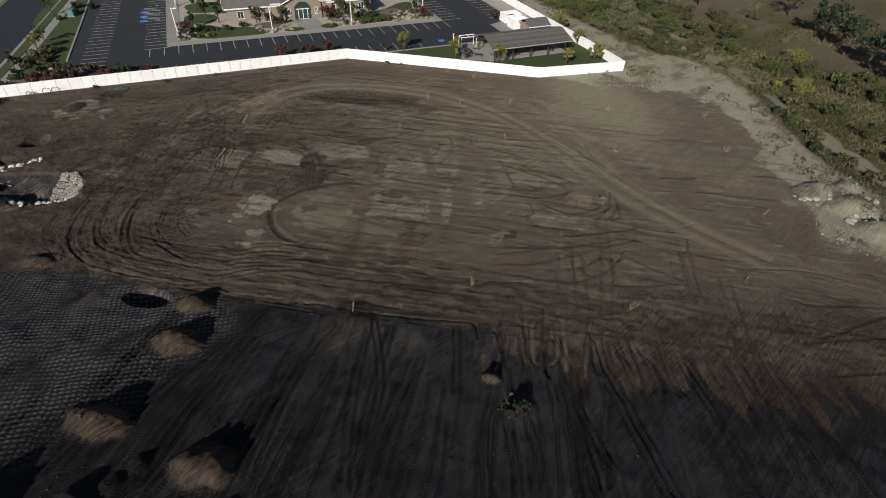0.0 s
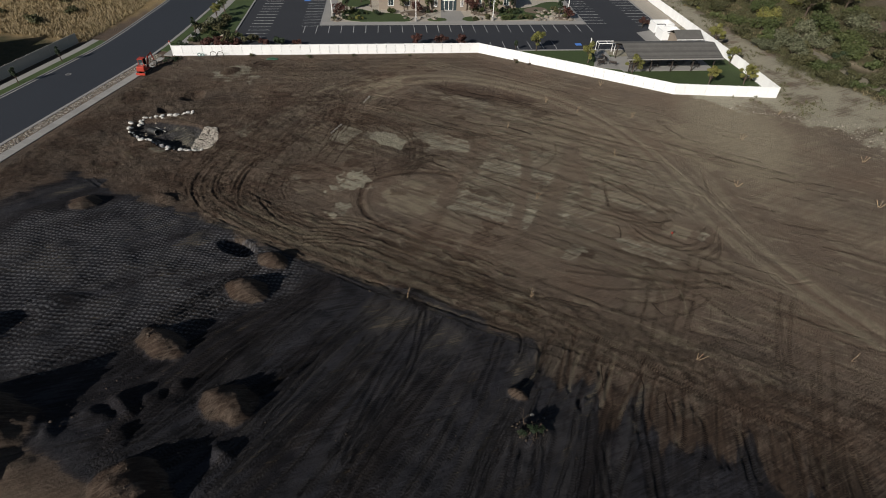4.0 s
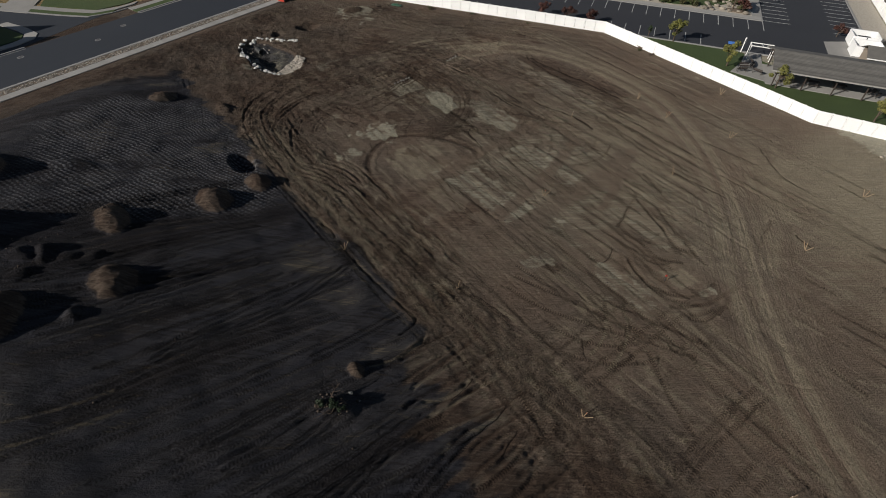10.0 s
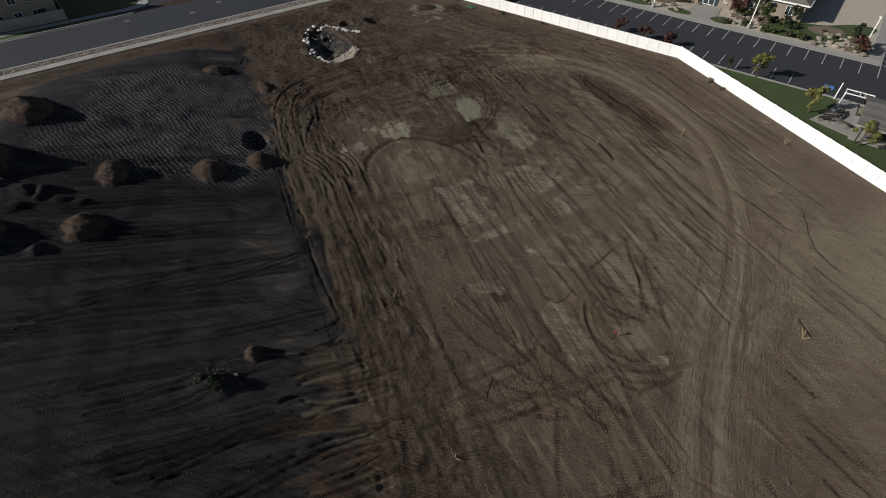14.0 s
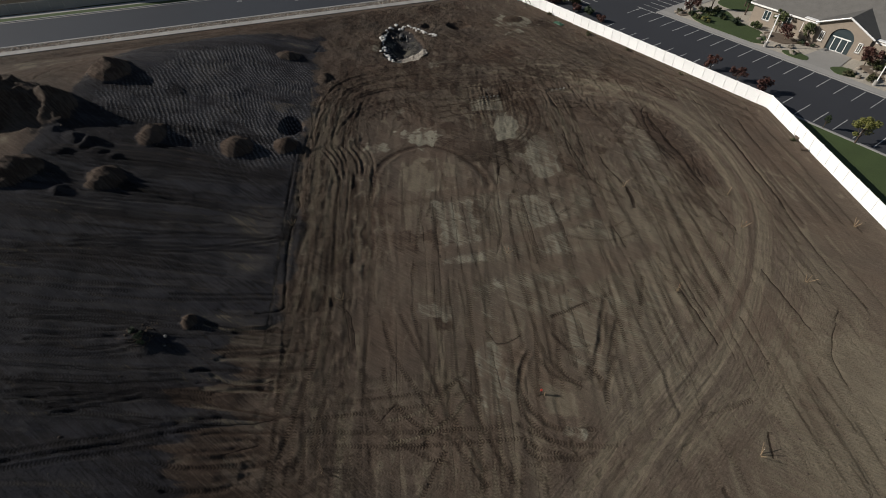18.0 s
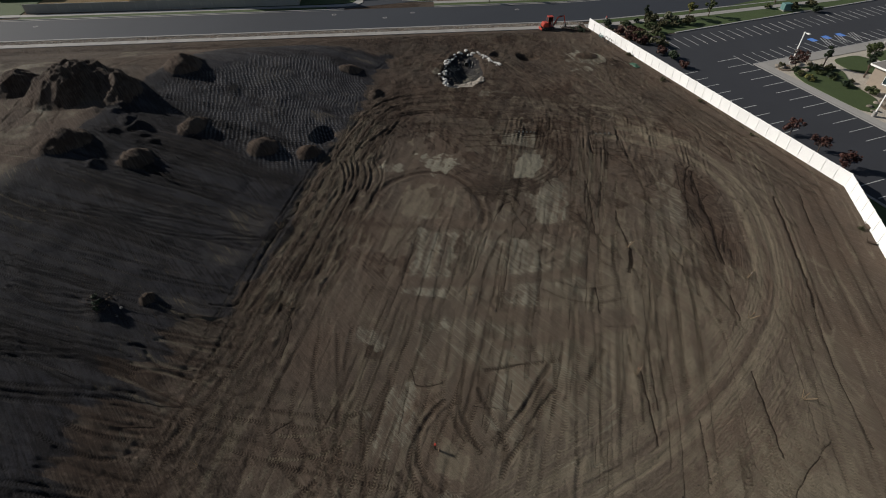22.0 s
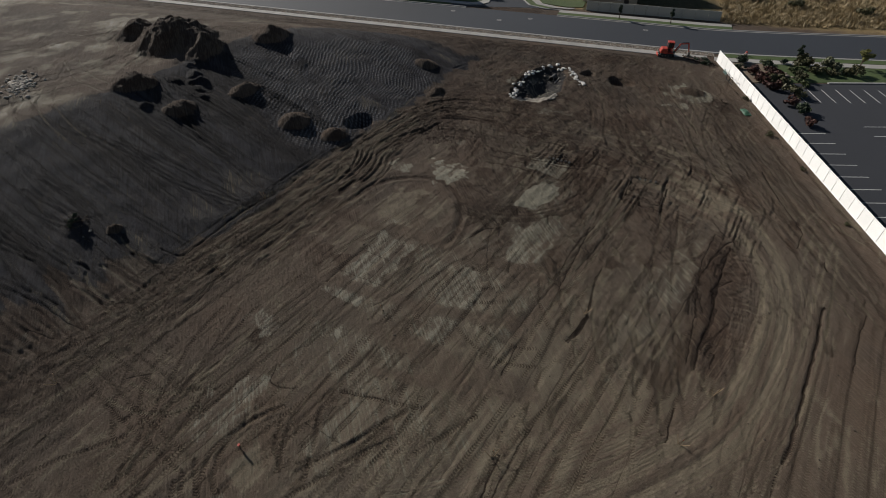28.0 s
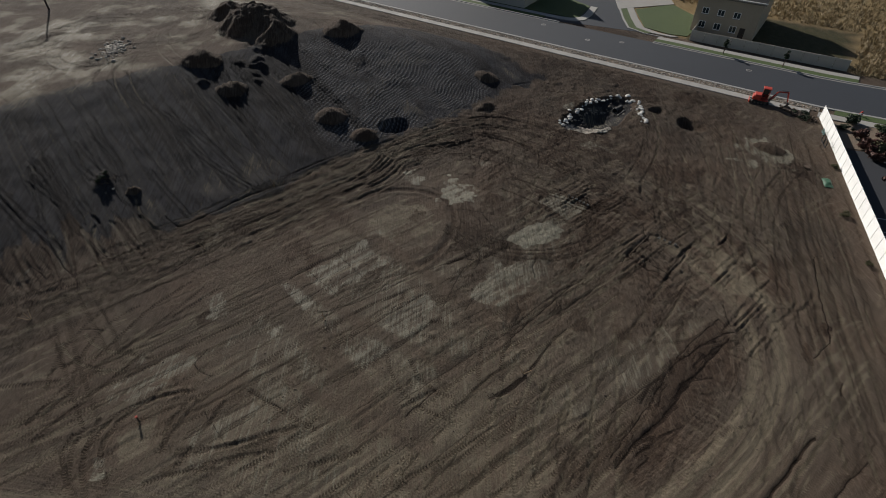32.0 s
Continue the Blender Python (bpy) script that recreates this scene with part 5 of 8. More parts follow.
mound(-28.0, 94.0, 2.2, 1.7, -1.2, 30, 86, 0.6)
patch(-18, 97.1, 1.4, 0.8, 40, PALEM, 0.7, 0.6, 88)
patch(-20.6, 101.6, 4.0, 2.6, 40, PALEM, 0.75, 1.2, 91, 1.0)
w, k = mound(-20.8, 102.2, 2.4, 1.8, 0.6, 40, 87)
PALEM[w] *= 1 - step(k, 0.02, 0.25)
MOISTM[w] = np.maximum(MOISTM[w], 0.8 * step(k, 0.02, 0.25))
for k, (cx, cy, rx, ry, h, t) in enumerate(((46.6, 13.4, 3.6, 2.0, 1.3, -35), (46.2, 9.2, 4.0, 2.8, 1.25, -30), (42.6, 5.4, 4.2, 2.4, 1.1, -35), (50.5, 11.0, 2.6, 1.8, 0.9, -20), (44.2, 2.0, 3.4, 2.4, 1.0, 10))):
    mound(cx, cy, rx, ry, h, t, 60 + k)

w = window(45, 10, 12)
MOISTM[w] *= 1 - 0.9 * step(EAST_IN[w], -0.5, 1.0)
GREYM[w] *= 1 - step(EAST_IN[w], -0.5, 1.0)
PALEM[w] = np.maximum(PALEM[w], np.clip(0.6 + 0.6 * N2[w], 0, 0.8) * step(EAST_IN[w], -0.5, 1.5))
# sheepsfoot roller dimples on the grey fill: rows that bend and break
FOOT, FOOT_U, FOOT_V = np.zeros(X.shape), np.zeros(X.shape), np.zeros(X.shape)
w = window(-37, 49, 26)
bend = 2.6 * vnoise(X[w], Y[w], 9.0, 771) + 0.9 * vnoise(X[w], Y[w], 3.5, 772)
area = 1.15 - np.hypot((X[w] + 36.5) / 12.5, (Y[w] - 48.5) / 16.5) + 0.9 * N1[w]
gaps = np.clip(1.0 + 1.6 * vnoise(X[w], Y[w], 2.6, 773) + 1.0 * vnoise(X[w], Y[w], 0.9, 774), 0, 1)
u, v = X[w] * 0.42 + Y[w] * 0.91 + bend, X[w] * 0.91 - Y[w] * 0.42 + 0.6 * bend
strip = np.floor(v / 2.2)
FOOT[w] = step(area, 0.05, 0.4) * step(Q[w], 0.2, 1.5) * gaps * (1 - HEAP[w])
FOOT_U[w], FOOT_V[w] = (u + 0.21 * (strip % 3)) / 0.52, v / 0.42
DUSTM[w] = np.maximum(DUSTM[w], FOOT[w] * np.clip(0.10 + 0.5 * N2[w], 0, 0.3))
Z[w] += FOOT[w] * 0.035 * np.sin(FOOT_U[w] * 2 * math.pi) + 0.05 * step(area, 0.05, 0.4) * N2[w]
MOISTM[w] *= 1 - 0.5 * FOOT[w]

# footpath through the brush
r, s = path_distance([(99, 73), (97.5, 58.5), (86.5, 41.5), (74, 26), (66, 16.3), (61.5, 8), (60, -20)])
DUSTM = np.maximum(DUSTM, step(1.5 + N2 * 1.2 - r, 0, 0.8))
VEG *= 1 - step(1.5 + N2 * 1.2 - r, 0, 0.8)

nx, ny = len(GX), len(GY)
ground_mesh = bpy.data.meshes.new("ground")
co = np.stack([X.ravel(), Y.ravel(), Z.ravel()], 1).astype(np.float32)
i, j = np.meshgrid(np.arange(nx - 1), np.arange(ny - 1))
a = (j * nx + i).ravel()
quads = np.stack([a, a + 1, a + 1 + nx, a + nx], 1).astype(np.int32)
ground_mesh.vertices.add(len(co))
ground_mesh.vertices.foreach_set("co", co.ravel())
ground_mesh.loops.add(quads.size)
ground_mesh.loops.foreach_set("vertex_index", quads.ravel())
ground_mesh.polygons.add(len(quads))
ground_mesh.polygons.foreach_set("loop_start", np.arange(0, quads.size, 4, dtype=np.int32))
ground_mesh.polygons.foreach_set("use_smooth", np.ones(len(quads), bool))
ground_mesh.update()
# coordinates along and across the haul road
LOOP_U, LOOP_V, best = path_coords(LOOP[::5])
LOOPY = step(6.5 - best + 2 * N1, 0, 3.0) * (1 - GREYM)
NORTHERN = step(Y + 0.3 * X + 3 * N1, 70, 80) * (1 - LOOPY)
RAW = {"foot_u": FOOT_U, "foot_v": FOOT_V, "loop_u": LOOP_U, "loop_v": LOOP_V, "cut_v": CUT_V}
for k in range(3):
    RAW.update({"lane_v%d" % k: LANE_V[k], "lane_u%d" % k: LANE_U[k]})
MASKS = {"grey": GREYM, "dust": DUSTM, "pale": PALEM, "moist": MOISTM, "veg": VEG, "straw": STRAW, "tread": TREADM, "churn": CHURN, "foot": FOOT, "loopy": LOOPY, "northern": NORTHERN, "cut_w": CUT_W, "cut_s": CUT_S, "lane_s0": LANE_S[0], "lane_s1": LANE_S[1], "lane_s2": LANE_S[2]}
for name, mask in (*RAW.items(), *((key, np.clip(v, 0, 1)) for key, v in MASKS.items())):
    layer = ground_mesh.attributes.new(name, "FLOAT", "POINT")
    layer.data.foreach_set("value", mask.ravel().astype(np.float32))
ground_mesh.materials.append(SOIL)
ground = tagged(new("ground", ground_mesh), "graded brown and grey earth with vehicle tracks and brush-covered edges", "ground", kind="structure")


def ground_z(x, y):
    i, j = min(max(np.searchsorted(GX, x) - 1, 0), nx - 2), min(max(np.searchsorted(GY, y) - 1, 0), ny - 2)
    fx, fy = (x - GX[i]) / (GX[i + 1] - GX[i]), (y - GY[j]) / (GY[j + 1] - GY[j])
    return float((Z[j, i] * (1 - fx) + Z[j, i + 1] * fx) * (1 - fy) + (Z[j + 1, i] * (1 - fx) + Z[j + 1, i + 1] * fx) * fy)


rng = np.random.default_rng(11)


# ---- building helpers ----
def finish(bm, name, material, parent=None, smooth=False):
    bmesh.ops.recalc_face_normals(bm, faces=bm.faces)
    me = bpy.data.meshes.new(name)
    bm.to_mesh(me)
    bm.free()
    for p in me.polygons:
        p.use_smooth = smooth
    me.materials.append(material)
    ob = new(name, me)
    if parent is not None:
        ob.parent = parent
    return ob


def part(name, bm, material, parent, label="", smooth=False):
    ob = finish(bm, name, material, parent, smooth)
    return tagged(ob, label) if label else ob


def thing(name, label, category, m=None, group="", kind=""):
    ob = tagged(new(name), label, category, group, kind)
    if m is not None:
        ob.matrix_basis = m
    return ob


def box(bm, cx, cy, cz, sx, sy, sz, m=None, bevel=0.0):
    r = bmesh.ops.create_cube(bm, size=1.0)
    v = r["verts"]
    bmesh.ops.scale(bm, vec=(sx, sy, sz), verts=v)
    if bevel:
        e = list({e for a in v for e in a.link_edges})
        v = list({a for f in bmesh.ops.bevel(bm, geom=e, offset=bevel, segments=1, affect="EDGES")["faces"] for a in f.verts} | {a for a in v if a.is_valid})
    bmesh.ops.translate(bm, vec=(cx, cy, cz), verts=v)
    if m is not None:
        bmesh.ops.transform(bm, matrix=m, verts=v)
    return v


def boxes(*rows, bevel=0.0):
    bm = bmesh.new()
    for r in rows:
        box(bm, *r, bevel=bevel)
    return bm


def tube(bm, a, b, r0, r1=None, n=8):
    a, b = Vector(a), Vector(b)
    r1 = r0 if r1 is None else r1
    res = bmesh.ops.create_cone(bm, cap_ends=True, segments=n, radius1=r0, radius2=r1, depth=(b - a).length)
    m = Matrix.Translation((a + b) / 2) @ (b - a).to_track_quat("Z", "Y").to_matrix().to_4x4()
    bmesh.ops.transform(bm, matrix=m, verts=res["verts"])
    return res["verts"]


def tubes(*rows, n=8):
    bm = bmesh.new()
    for r in rows:
        tube(bm, *r, n=n)
    return bm


def prism(bm, pts, z0, z1):
    """A slab with the outline pts between two heights."""
    lo = [bm.verts.new((x, y, z0)) for x, y in pts]
    hi = [bm.verts.new((x, y, z1)) for x, y in pts]
    n = len(pts)
    bm.faces.new(hi)
    bm.faces.new(lo[::-1])
    for k in range(n):
        bm.faces.new((lo[k], lo[(k + 1) % n], hi[(k + 1) % n], hi[k]))


def slab(name, pts, z0, z1, material, label="", category="", kind="structure", parent=None):
    bm = bmesh.new()
    prism(bm, pts, z0, z1)
    ob = finish(bm, name, material, parent)
    return tagged(ob, label, category, kind=kind if parent is None else "")


def lot(g, f):
    """Church-lot frame: g along the front fence, f away from the site."""
    return (0.936 * g + 0.35 * f, -0.35 * g + 0.936 * f)


LOT_TURN = math.degrees(math.atan2(-0.35, 0.936))
STREET_TURN = math.degrees(math.atan2(0.805, 0.593))


def at_lot(g, f, z=0.0, turn=0.0):
    x, y = lot(g, f)
    return pose(x, y, z, 0, 0, LOT_TURN + turn)


def strip(name, d0, d1, z0, z1, material, s0=-130.0, s1=190.0, label="", category="road"):
    n = int((s1 - s0) / 4)
    ss = [s0 + (s1 - s0) * k / n for k in range(n + 1)]
    pts = [along(s, d0) for s in ss] + [along(s, d1) for s in reversed(ss)]
    return slab(name, pts, z0, z1, material, label, category)


# ---- street ----
strip("road", 95.2, 107.5, -0.3, 0.03, ROAD, label="worn grey asphalt residential street", category="road")
strip("kerb_site", 94.85, 95.2, -0.3, 0.15, KERB, label="pale concrete kerb along the street", category="kerb")
strip("gutter_site", 95.2, 95.6, -0.3, 0.036, CONCRETE, label="pale concrete gutter pan", category="kerb")
strip("gutter_far", 107.1, 107.5, -0.3, 0.036, CONCRETE, 44, label="pale concrete gutter pan", category="kerb")
strip("kerb_far", 107.5, 107.8, -0.3, 0.15, KERB, 44, label="pale concrete kerb on the far side of the street", category="kerb")
strip("gutter_far_south", 107.1, 107.5, -0.3, 0.036, CONCRETE, -130, 24, label="pale concrete gutter pan", category="kerb")
strip("kerb_far_south", 107.5, 107.8, -0.3, 0.15, KERB, -130, 24, label="pale concrete kerb on the far side of the street", category="kerb")
strip("verge_far", 107.8, 109.4, -0.3, 0.13, LAWN, 44, 78, label="narrow mown grass verge", category="grass")
strip("pavement_far", 109.4, 110.9, -0.3, 0.14, CONCRETE, 44, 78, label="pale concrete pavement", category="pavement")
strip("verge_far_south", 107.8, 109.4, -0.3, 0.13, LAWN, -46, 20, label="narrow mown grass verge", category="grass")
strip("pavement_far_south", 109.4, 110.9, -0.3, 0.14, CONCRETE, -130, 24, label="pale concrete pavement", category="pavement")
strip("verge_lot", 93.2, 94.85, -0.3, 0.12, LAWN, 76, 190, label="mown grass verge beside the car park", category="grass")
# side street
side = [(-66.0, 98.5), (-68.5, 96.6), (-74, 97.2), (-88, 99.6), (-130, 106), (-130, 92), (-90, 86.2), (-80, 84.6), (-76.5, 82.5), (-75, 79)]
slab("side_road", side, -0.3, 0.026, ROAD, "worn grey asphalt side street", "road")
kerb_line = [(-63.0, 101.6), (-65.2, 98.6), (-68.5, 96.5), (-74, 97.0), (-88, 99.3), (-130, 105.7)]
slab("kerb_side", kerb_line + [(x - 0.03, y + 0.35) for x, y in reversed(kerb_line)], -0.3, 0.15, KERB, "pale concrete kerb round the street corner", "kerb")
slab("pavement_side", [(x, y + 1.8) for x, y in kerb_line] + [(x, y + 3.3) for x, y in reversed(kerb_line)], -0.3, 0.14, CONCRETE, "pale concrete pavement round the corner", "pavement")
slab("corner_verge", [(x, y + 0.36) for x, y in kerb_line[1:]] + [(x, y + 1.79) for x, y in reversed(kerb_line[1:])], -0.3, 0.12, LAWN, "mown grass verge at the street corner", "grass")
slab("corner_lawn", [(-63.2, 106.8), (-64.5, 103.6), (-68.6, 100.0), (-80.0, 101.6), (-83.0, 111.0), (-72, 113.6)], -0.3, 0.13, LAWN, "bright mown front lawn of the corner house", "lawn")
slab("driveway_corner", [(-80.4, 97.9), (-86.5, 98.9), (-88.5, 112), (-83.2, 111.4)], -0.3, 0.145, CONCRETE, "pale concrete house driveway", "driveway")
slab("lawn_south", [along(-62, 110.9), along(-47, 110.9), along(-47, 122), along(-62, 122)], -0.3, 0.12, LAWN, "mown green front lawn", "lawn")
slab("lawn_far_south", [along(-82, 107.8), along(-66, 107.8), along(-66, 122), along(-82, 122)], -0.3, 0.12, LAWN, "mown green front lawn", "lawn")
slab("driveway_south", [along(-66, 107.4), along(-62, 107.4), along(-62, 122), along(-66, 122)], -0.3, 0.15, CONCRETE, "pale concrete house driveway", "driveway")
slab("lawn_gap", [along(-8, 110.9), along(25.2, 111.6), along(26.2, 113.2), along(25.2, 121), along(18, 124), along(-8, 124)], -0.3, 0.12, LAWN, "shaded mown lawn beside a house", "lawn")

# pavement flags along the site, each a slab of its own
pavement = tagged(new("pavement_site"), "pale concrete pavement of square flags beside the cobbled verge", "pavement", kind="structure")
flag = bmesh.new()
box(flag, 0, 0, 0, 1.585, 1.62, 0.4, bevel=0.012)
flag_mesh = bpy.data.meshes.new("flag")
flag.to_mesh(flag_mesh)
flag.free()
flag_mesh.materials.append(CONCRETE)
for k in range(116):
    x, y = along(-112 + k * 1.6, 92.35)
    ob = new("flag", flag_mesh)
    ob.parent = pavement
    ob.matrix_basis = pose(x, y, -0.1 + rng.uniform(-0.006, 0.006), rng.normal(0, 0.15), rng.normal(0, 0.15), STREET_TURN)
strip("pavement_lot", 91.4, 93.1, -0.3, 0.10, CONCRETE, 74, 190, label="pale concrete pavement beside the car park", category="pavement")


def scatter_mesh(name, places, material, label, category, sides=1, kind="stuff"):
    """Many small stones in one mesh; places: x, y, z, size, flatness."""
    base = bmesh.new()
    bmesh.ops.create_icosphere(base, subdivisions=sides, radius=1.0)
    bv = np.array([v.co for v in base.verts])
    bf = np.array([[v.index for v in f.verts] for f in base.faces])
    base.free()
    n = len(places)
    p = np.array(places, float)
    g = np.random.default_rng(len(places))
    ang = g.uniform(0, 6.283, n)
    jit = g.uniform(0.65, 1.3, (n, len(bv)))[:, :, None]
    v = bv[None] * jit * p[:, None, 3:4] * np.array([1, 1, 1])[None, None] 
    v[:, :, 2] *= p[:, None, 4]
    v[:, :, 0] *= g.uniform(0.7, 1.35, n)[:, None]
    c, s = np.cos(ang)[:, None], np.sin(ang)[:, None]
    x, y = v[:, :, 0] * c - v[:, :, 1] * s, v[:, :, 0] * s + v[:, :, 1] * c
    co = np.stack([x + p[:, None, 0], y + p[:, None, 1], v[:, :, 2] + p[:, None, 2]], 2).reshape(-1, 3)
    faces = (bf[None] + (np.arange(n) * len(bv))[:, None, None]).reshape(-1, 3)
    me = bpy.data.meshes.new(name)
    me.vertices.add(len(co))
    me.vertices.foreach_set("co", co.astype(np.float32).ravel())
    me.loops.add(faces.size)
    me.loops.foreach_set("vertex_index", faces.astype(np.int32).ravel())
    me.polygons.add(len(faces))
    me.polygons.foreach_set("loop_start", np.arange(0, faces.size, 3, dtype=np.int32))
    me.update()
    me.materials.append(material)
    return tagged(new(name, me), label, category, kind=kind)


def island_tint(name, a, c, rough=0.9):
    m, n, l, b = shader(name, rough, 0.0, 0.3)
    g = n.new("ShaderNodeNewGeometry")
    small = noise_tex(n, l, 14.0, 3)
    col = mix(n, l, g.outputs["Random Per Island"], a, c)
    l.new(mix(n, l, 1.0, col, mix(n, l, ramp(n, l, small, 0.3, 0.7), (0.75, 0.75, 0.75), (1.1, 1.1, 1.1)), "MULTIPLY"), b.inputs["Base Color"])
    return m


COBBLE = island_tint("river_cobble", (0.10, 0.09, 0.08), (0.38, 0.34, 0.29))
CLOD = island_tint("earth_clod", (0.045, 0.034, 0.027), (0.095, 0.073, 0.057), 0.95)
BANK_STONE = island_tint("tan_bank_stone", (0.14, 0.12, 0.095), (0.34, 0.30, 0.245))
RUBBLE = island_tint("pale_rubble", (0.19, 0.17, 0.145), (0.40, 0.365, 0.315))
strip("cobble_bed", 93.17, 94.85, -0.3, 0.07, MULCH, -112, 74, label="dark earth bed under the cobbles", category="verge")
places = []
for k in range(4200):
    x, y = along(rng.uniform(-80, 74), rng.uniform(93.25, 94.75))
    places.append((x, y, 0.09, rng.uniform(0.07, 0.17), 0.6))
scatter_mesh("cobbles", places, COBBLE, "rounded grey and tan river cobbles in the verge", "cobbles")
for s, d in ((22, 104.5), (33, 101.5), (39, 104), (62, 103.8), (-40, 103.5)):
    x, y = along(s, d)
    cover = thing("manhole_cover", "round cast-iron manhole cover in a pale concrete ring", "manhole cover", pose(x, y, 0.03), "manholes")
    bm = bmesh.new()
    bmesh.ops.create_cone(bm, cap_ends=True, segments=20, radius1=0.50, radius2=0.48, depth=0.012)
    part("collar", bm, KERB, cover, "pale concrete ring")
    bm = bmesh.new()
    bmesh.ops.create_cone(bm, cap_ends=True, segments=20, radius1=0.36, radius2=0.35, depth=0.03)
    part("lid", bm, STEEL, cover)

# ---- car park ----
slab("car_park", [lot(-58.6, 97.6), lot(35.8, 97.6), lot(35.8, 175), lot(-58.6, 175)], -0.3, 0.035, ASPHALT, "dark asphalt church car park with white bay lines", "car park")
slab("lawn_bay", [lot(-6.6, 97.4), lot(14.0, 97.4), lot(22.5, 91.5), lot(22.5, 77.4)], -0.3, 0.06, LAWN, "mown grass strip between the fence and the car park", "lawn")
slab("lawn_picnic", [lot(22.5, 86.0), lot(41.0, 86.0), lot(41.0, 75.0), lot(22.5, 77.0)], -0.3, 0.06, LAWN, "dark mown lawn beside the picnic shelter", "lawn")
slab("lawn_back", [lot(22.5, 97.4), lot(41.0, 97.4), lot(41.0, 86.0), lot(22.5, 86.0)], -0.3, 0.055, LAWN, "mown lawn behind the picnic shelter", "lawn")
slab("kerb_south", [lot(-8.6, 97.4), lot(28.6, 97.4), lot(28.6, 97.75), lot(-8.6, 97.75)], -0.3, 0.17, KERB, "pale concrete car park kerb", "kerb")
slab("kerb_west", [lot(-58.95, 111), lot(-58.6, 111), lot(-58.6, 175), lot(-58.95, 175)], -0.3, 0.17, KERB, "pale concrete car park kerb", "kerb")
slab("kerb_east", [lot(35.8, 112), lot(36.15, 112), lot(36.15, 175), lot(35.8, 175)], -0.3, 0.17, KERB, "pale concrete car park kerb", "kerb")
slab("apron_east", [lot(28.6, 97.75), lot(38.5, 97.75), lot(38.5, 112), lot(28.6, 108)], -0.3, 0.05, CONCRETE, "pale concrete apron by the bin store", "pavement")
slab("path_east", [lot(36.15, 112), lot(40.8, 112), lot(40.8, 175), lot(36.15, 175)], -0.3, 0.06, PEBBLE, "pale gravel strip between kerb and fence", "gravel")
slab("bed_west", [lot(-67.0, 97.3), lot(-59.0, 97.3), lot(-59.0, 103), lot(-61.5, 106), lot(-66.5, 105)], -0.3, 0.05, MULCH, "bark-mulched planting bed at the street corner", "planting bed")
slab("lawn_west", [lot(-66.5, 105.2), lot(-61.4, 106.2), lot(-59.0, 104), lot(-59.0, 175), lot(-66.5, 175), lot(-68.5, 140), lot(-66, 118)], -0.3, 0.07, LAWN, "mown lawn between pavement and car park", "lawn")
slab("island", [lot(-41.2, 114.2), lot(18.6, 114.2), lot(18.6, 165), lot(-41.2, 165)], -0.3, 0.10, PEBBLE, "planted island with pale gravel round the church", "planting bed")
slab("kerb_island_south", [lot(-41.5, 113.9), lot(18.9, 113.9), lot(18.9, 114.2), lot(-41.5, 114.2)], -0.3, 0.17, KERB, "pale concrete kerb of the church island", "kerb")
slab("kerb_island_west", [lot(-41.5, 114.2), lot(-41.2, 114.2), lot(-41.2, 165), lot(-41.5, 165)], -0.3, 0.17, KERB, "pale concrete kerb of the church island", "kerb")
slab("kerb_island_east", [lot(18.6, 114.2), lot(18.9, 114.2), lot(18.9, 165), lot(18.6, 165)], -0.3, 0.17, KERB, "pale concrete kerb of the church island", "kerb")
slab("walk_south", [lot(-41.19, 114.21), lot(18.59, 114.21), lot(18.59, 115.9), lot(-41.19, 115.9)], -0.2, 0.165, CONCRETE, "pale concrete walk along the church island", "pavement")
slab("walk_west", [lot(-41.19, 115.9), lot(-38.8, 115.9), lot(-38.8, 165), lot(-41.19, 165)], -0.2, 0.165, CONCRETE, "pale concrete walk along the church island", "pavement")
slab("walk_east", [lot(17.0, 115.9), lot(18.59, 115.9), lot(18.59, 165), lot(17.0, 165)], -0.2, 0.165, CONCRETE, "pale concrete walk along the church island", "pavement")
slab("walk_entrance", [lot(-14.6, 115.9), lot(-8.4, 115.9), lot(-9.2, 124.6), lot(-13.8, 124.6)], -0.2, 0.168, CONCRETE, "pale concrete walk to the church doors", "pavement")


def blob(cx, cy, rx, ry, n=22, seed=0, rough=0.10):
    g = np.random.default_rng(seed)
    a, b = g.uniform(0, 6.28, 2)
    return [lot(cx + rx * math.cos(t) * (1 + rough * math.sin(3 * t + a)), cy + ry * math.sin(t) * (1 + rough * math.sin(2 * t + b))) for t in [2 * math.pi * k / n for k in range(n)]]


for k, pts in enumerate(([(-32.4, 116.1), (-36.0, 117.5), (-37.2, 121.0), (-35.8, 124.6), (-33.4, 125.6), (-29.4, 122.9), (-23.9, 121.5), (-21.4, 118.2), (-22.3, 116.2)],
                         [(-0.8, 118.2), (-1.2, 120.4), (0.9, 124.4), (8.2, 126.6), (13.0, 130.5), (16.6, 130.5), (14.5, 124.0), (11.0, 119.6), (5.5, 117.4), (1.3, 116.9)])):
    slab("church_lawn", [lot(*q) for q in polyline(pts + pts[:1], gap=0.8)[:-1]], -0.1, 0.19 + 0.004 * k, LAWN, "broad curved green lawn in the church planting", "lawn", kind="")
for k, (cx, cy, rx, ry) in enumerate(((-15.2, 117.3, 2.2, 1.3), (-7.4, 117.7, 2.0, 1.6), (-34.5, 131, 3.6, 4.0), (-32, 140, 5.5, 5.0))):
    slab("church_lawn", blob(cx, cy, rx, ry, 24, k), -0.1, 0.20 + 0.004 * k, LAWN, "rounded patch of green lawn in pale gravel", "lawn", kind="")
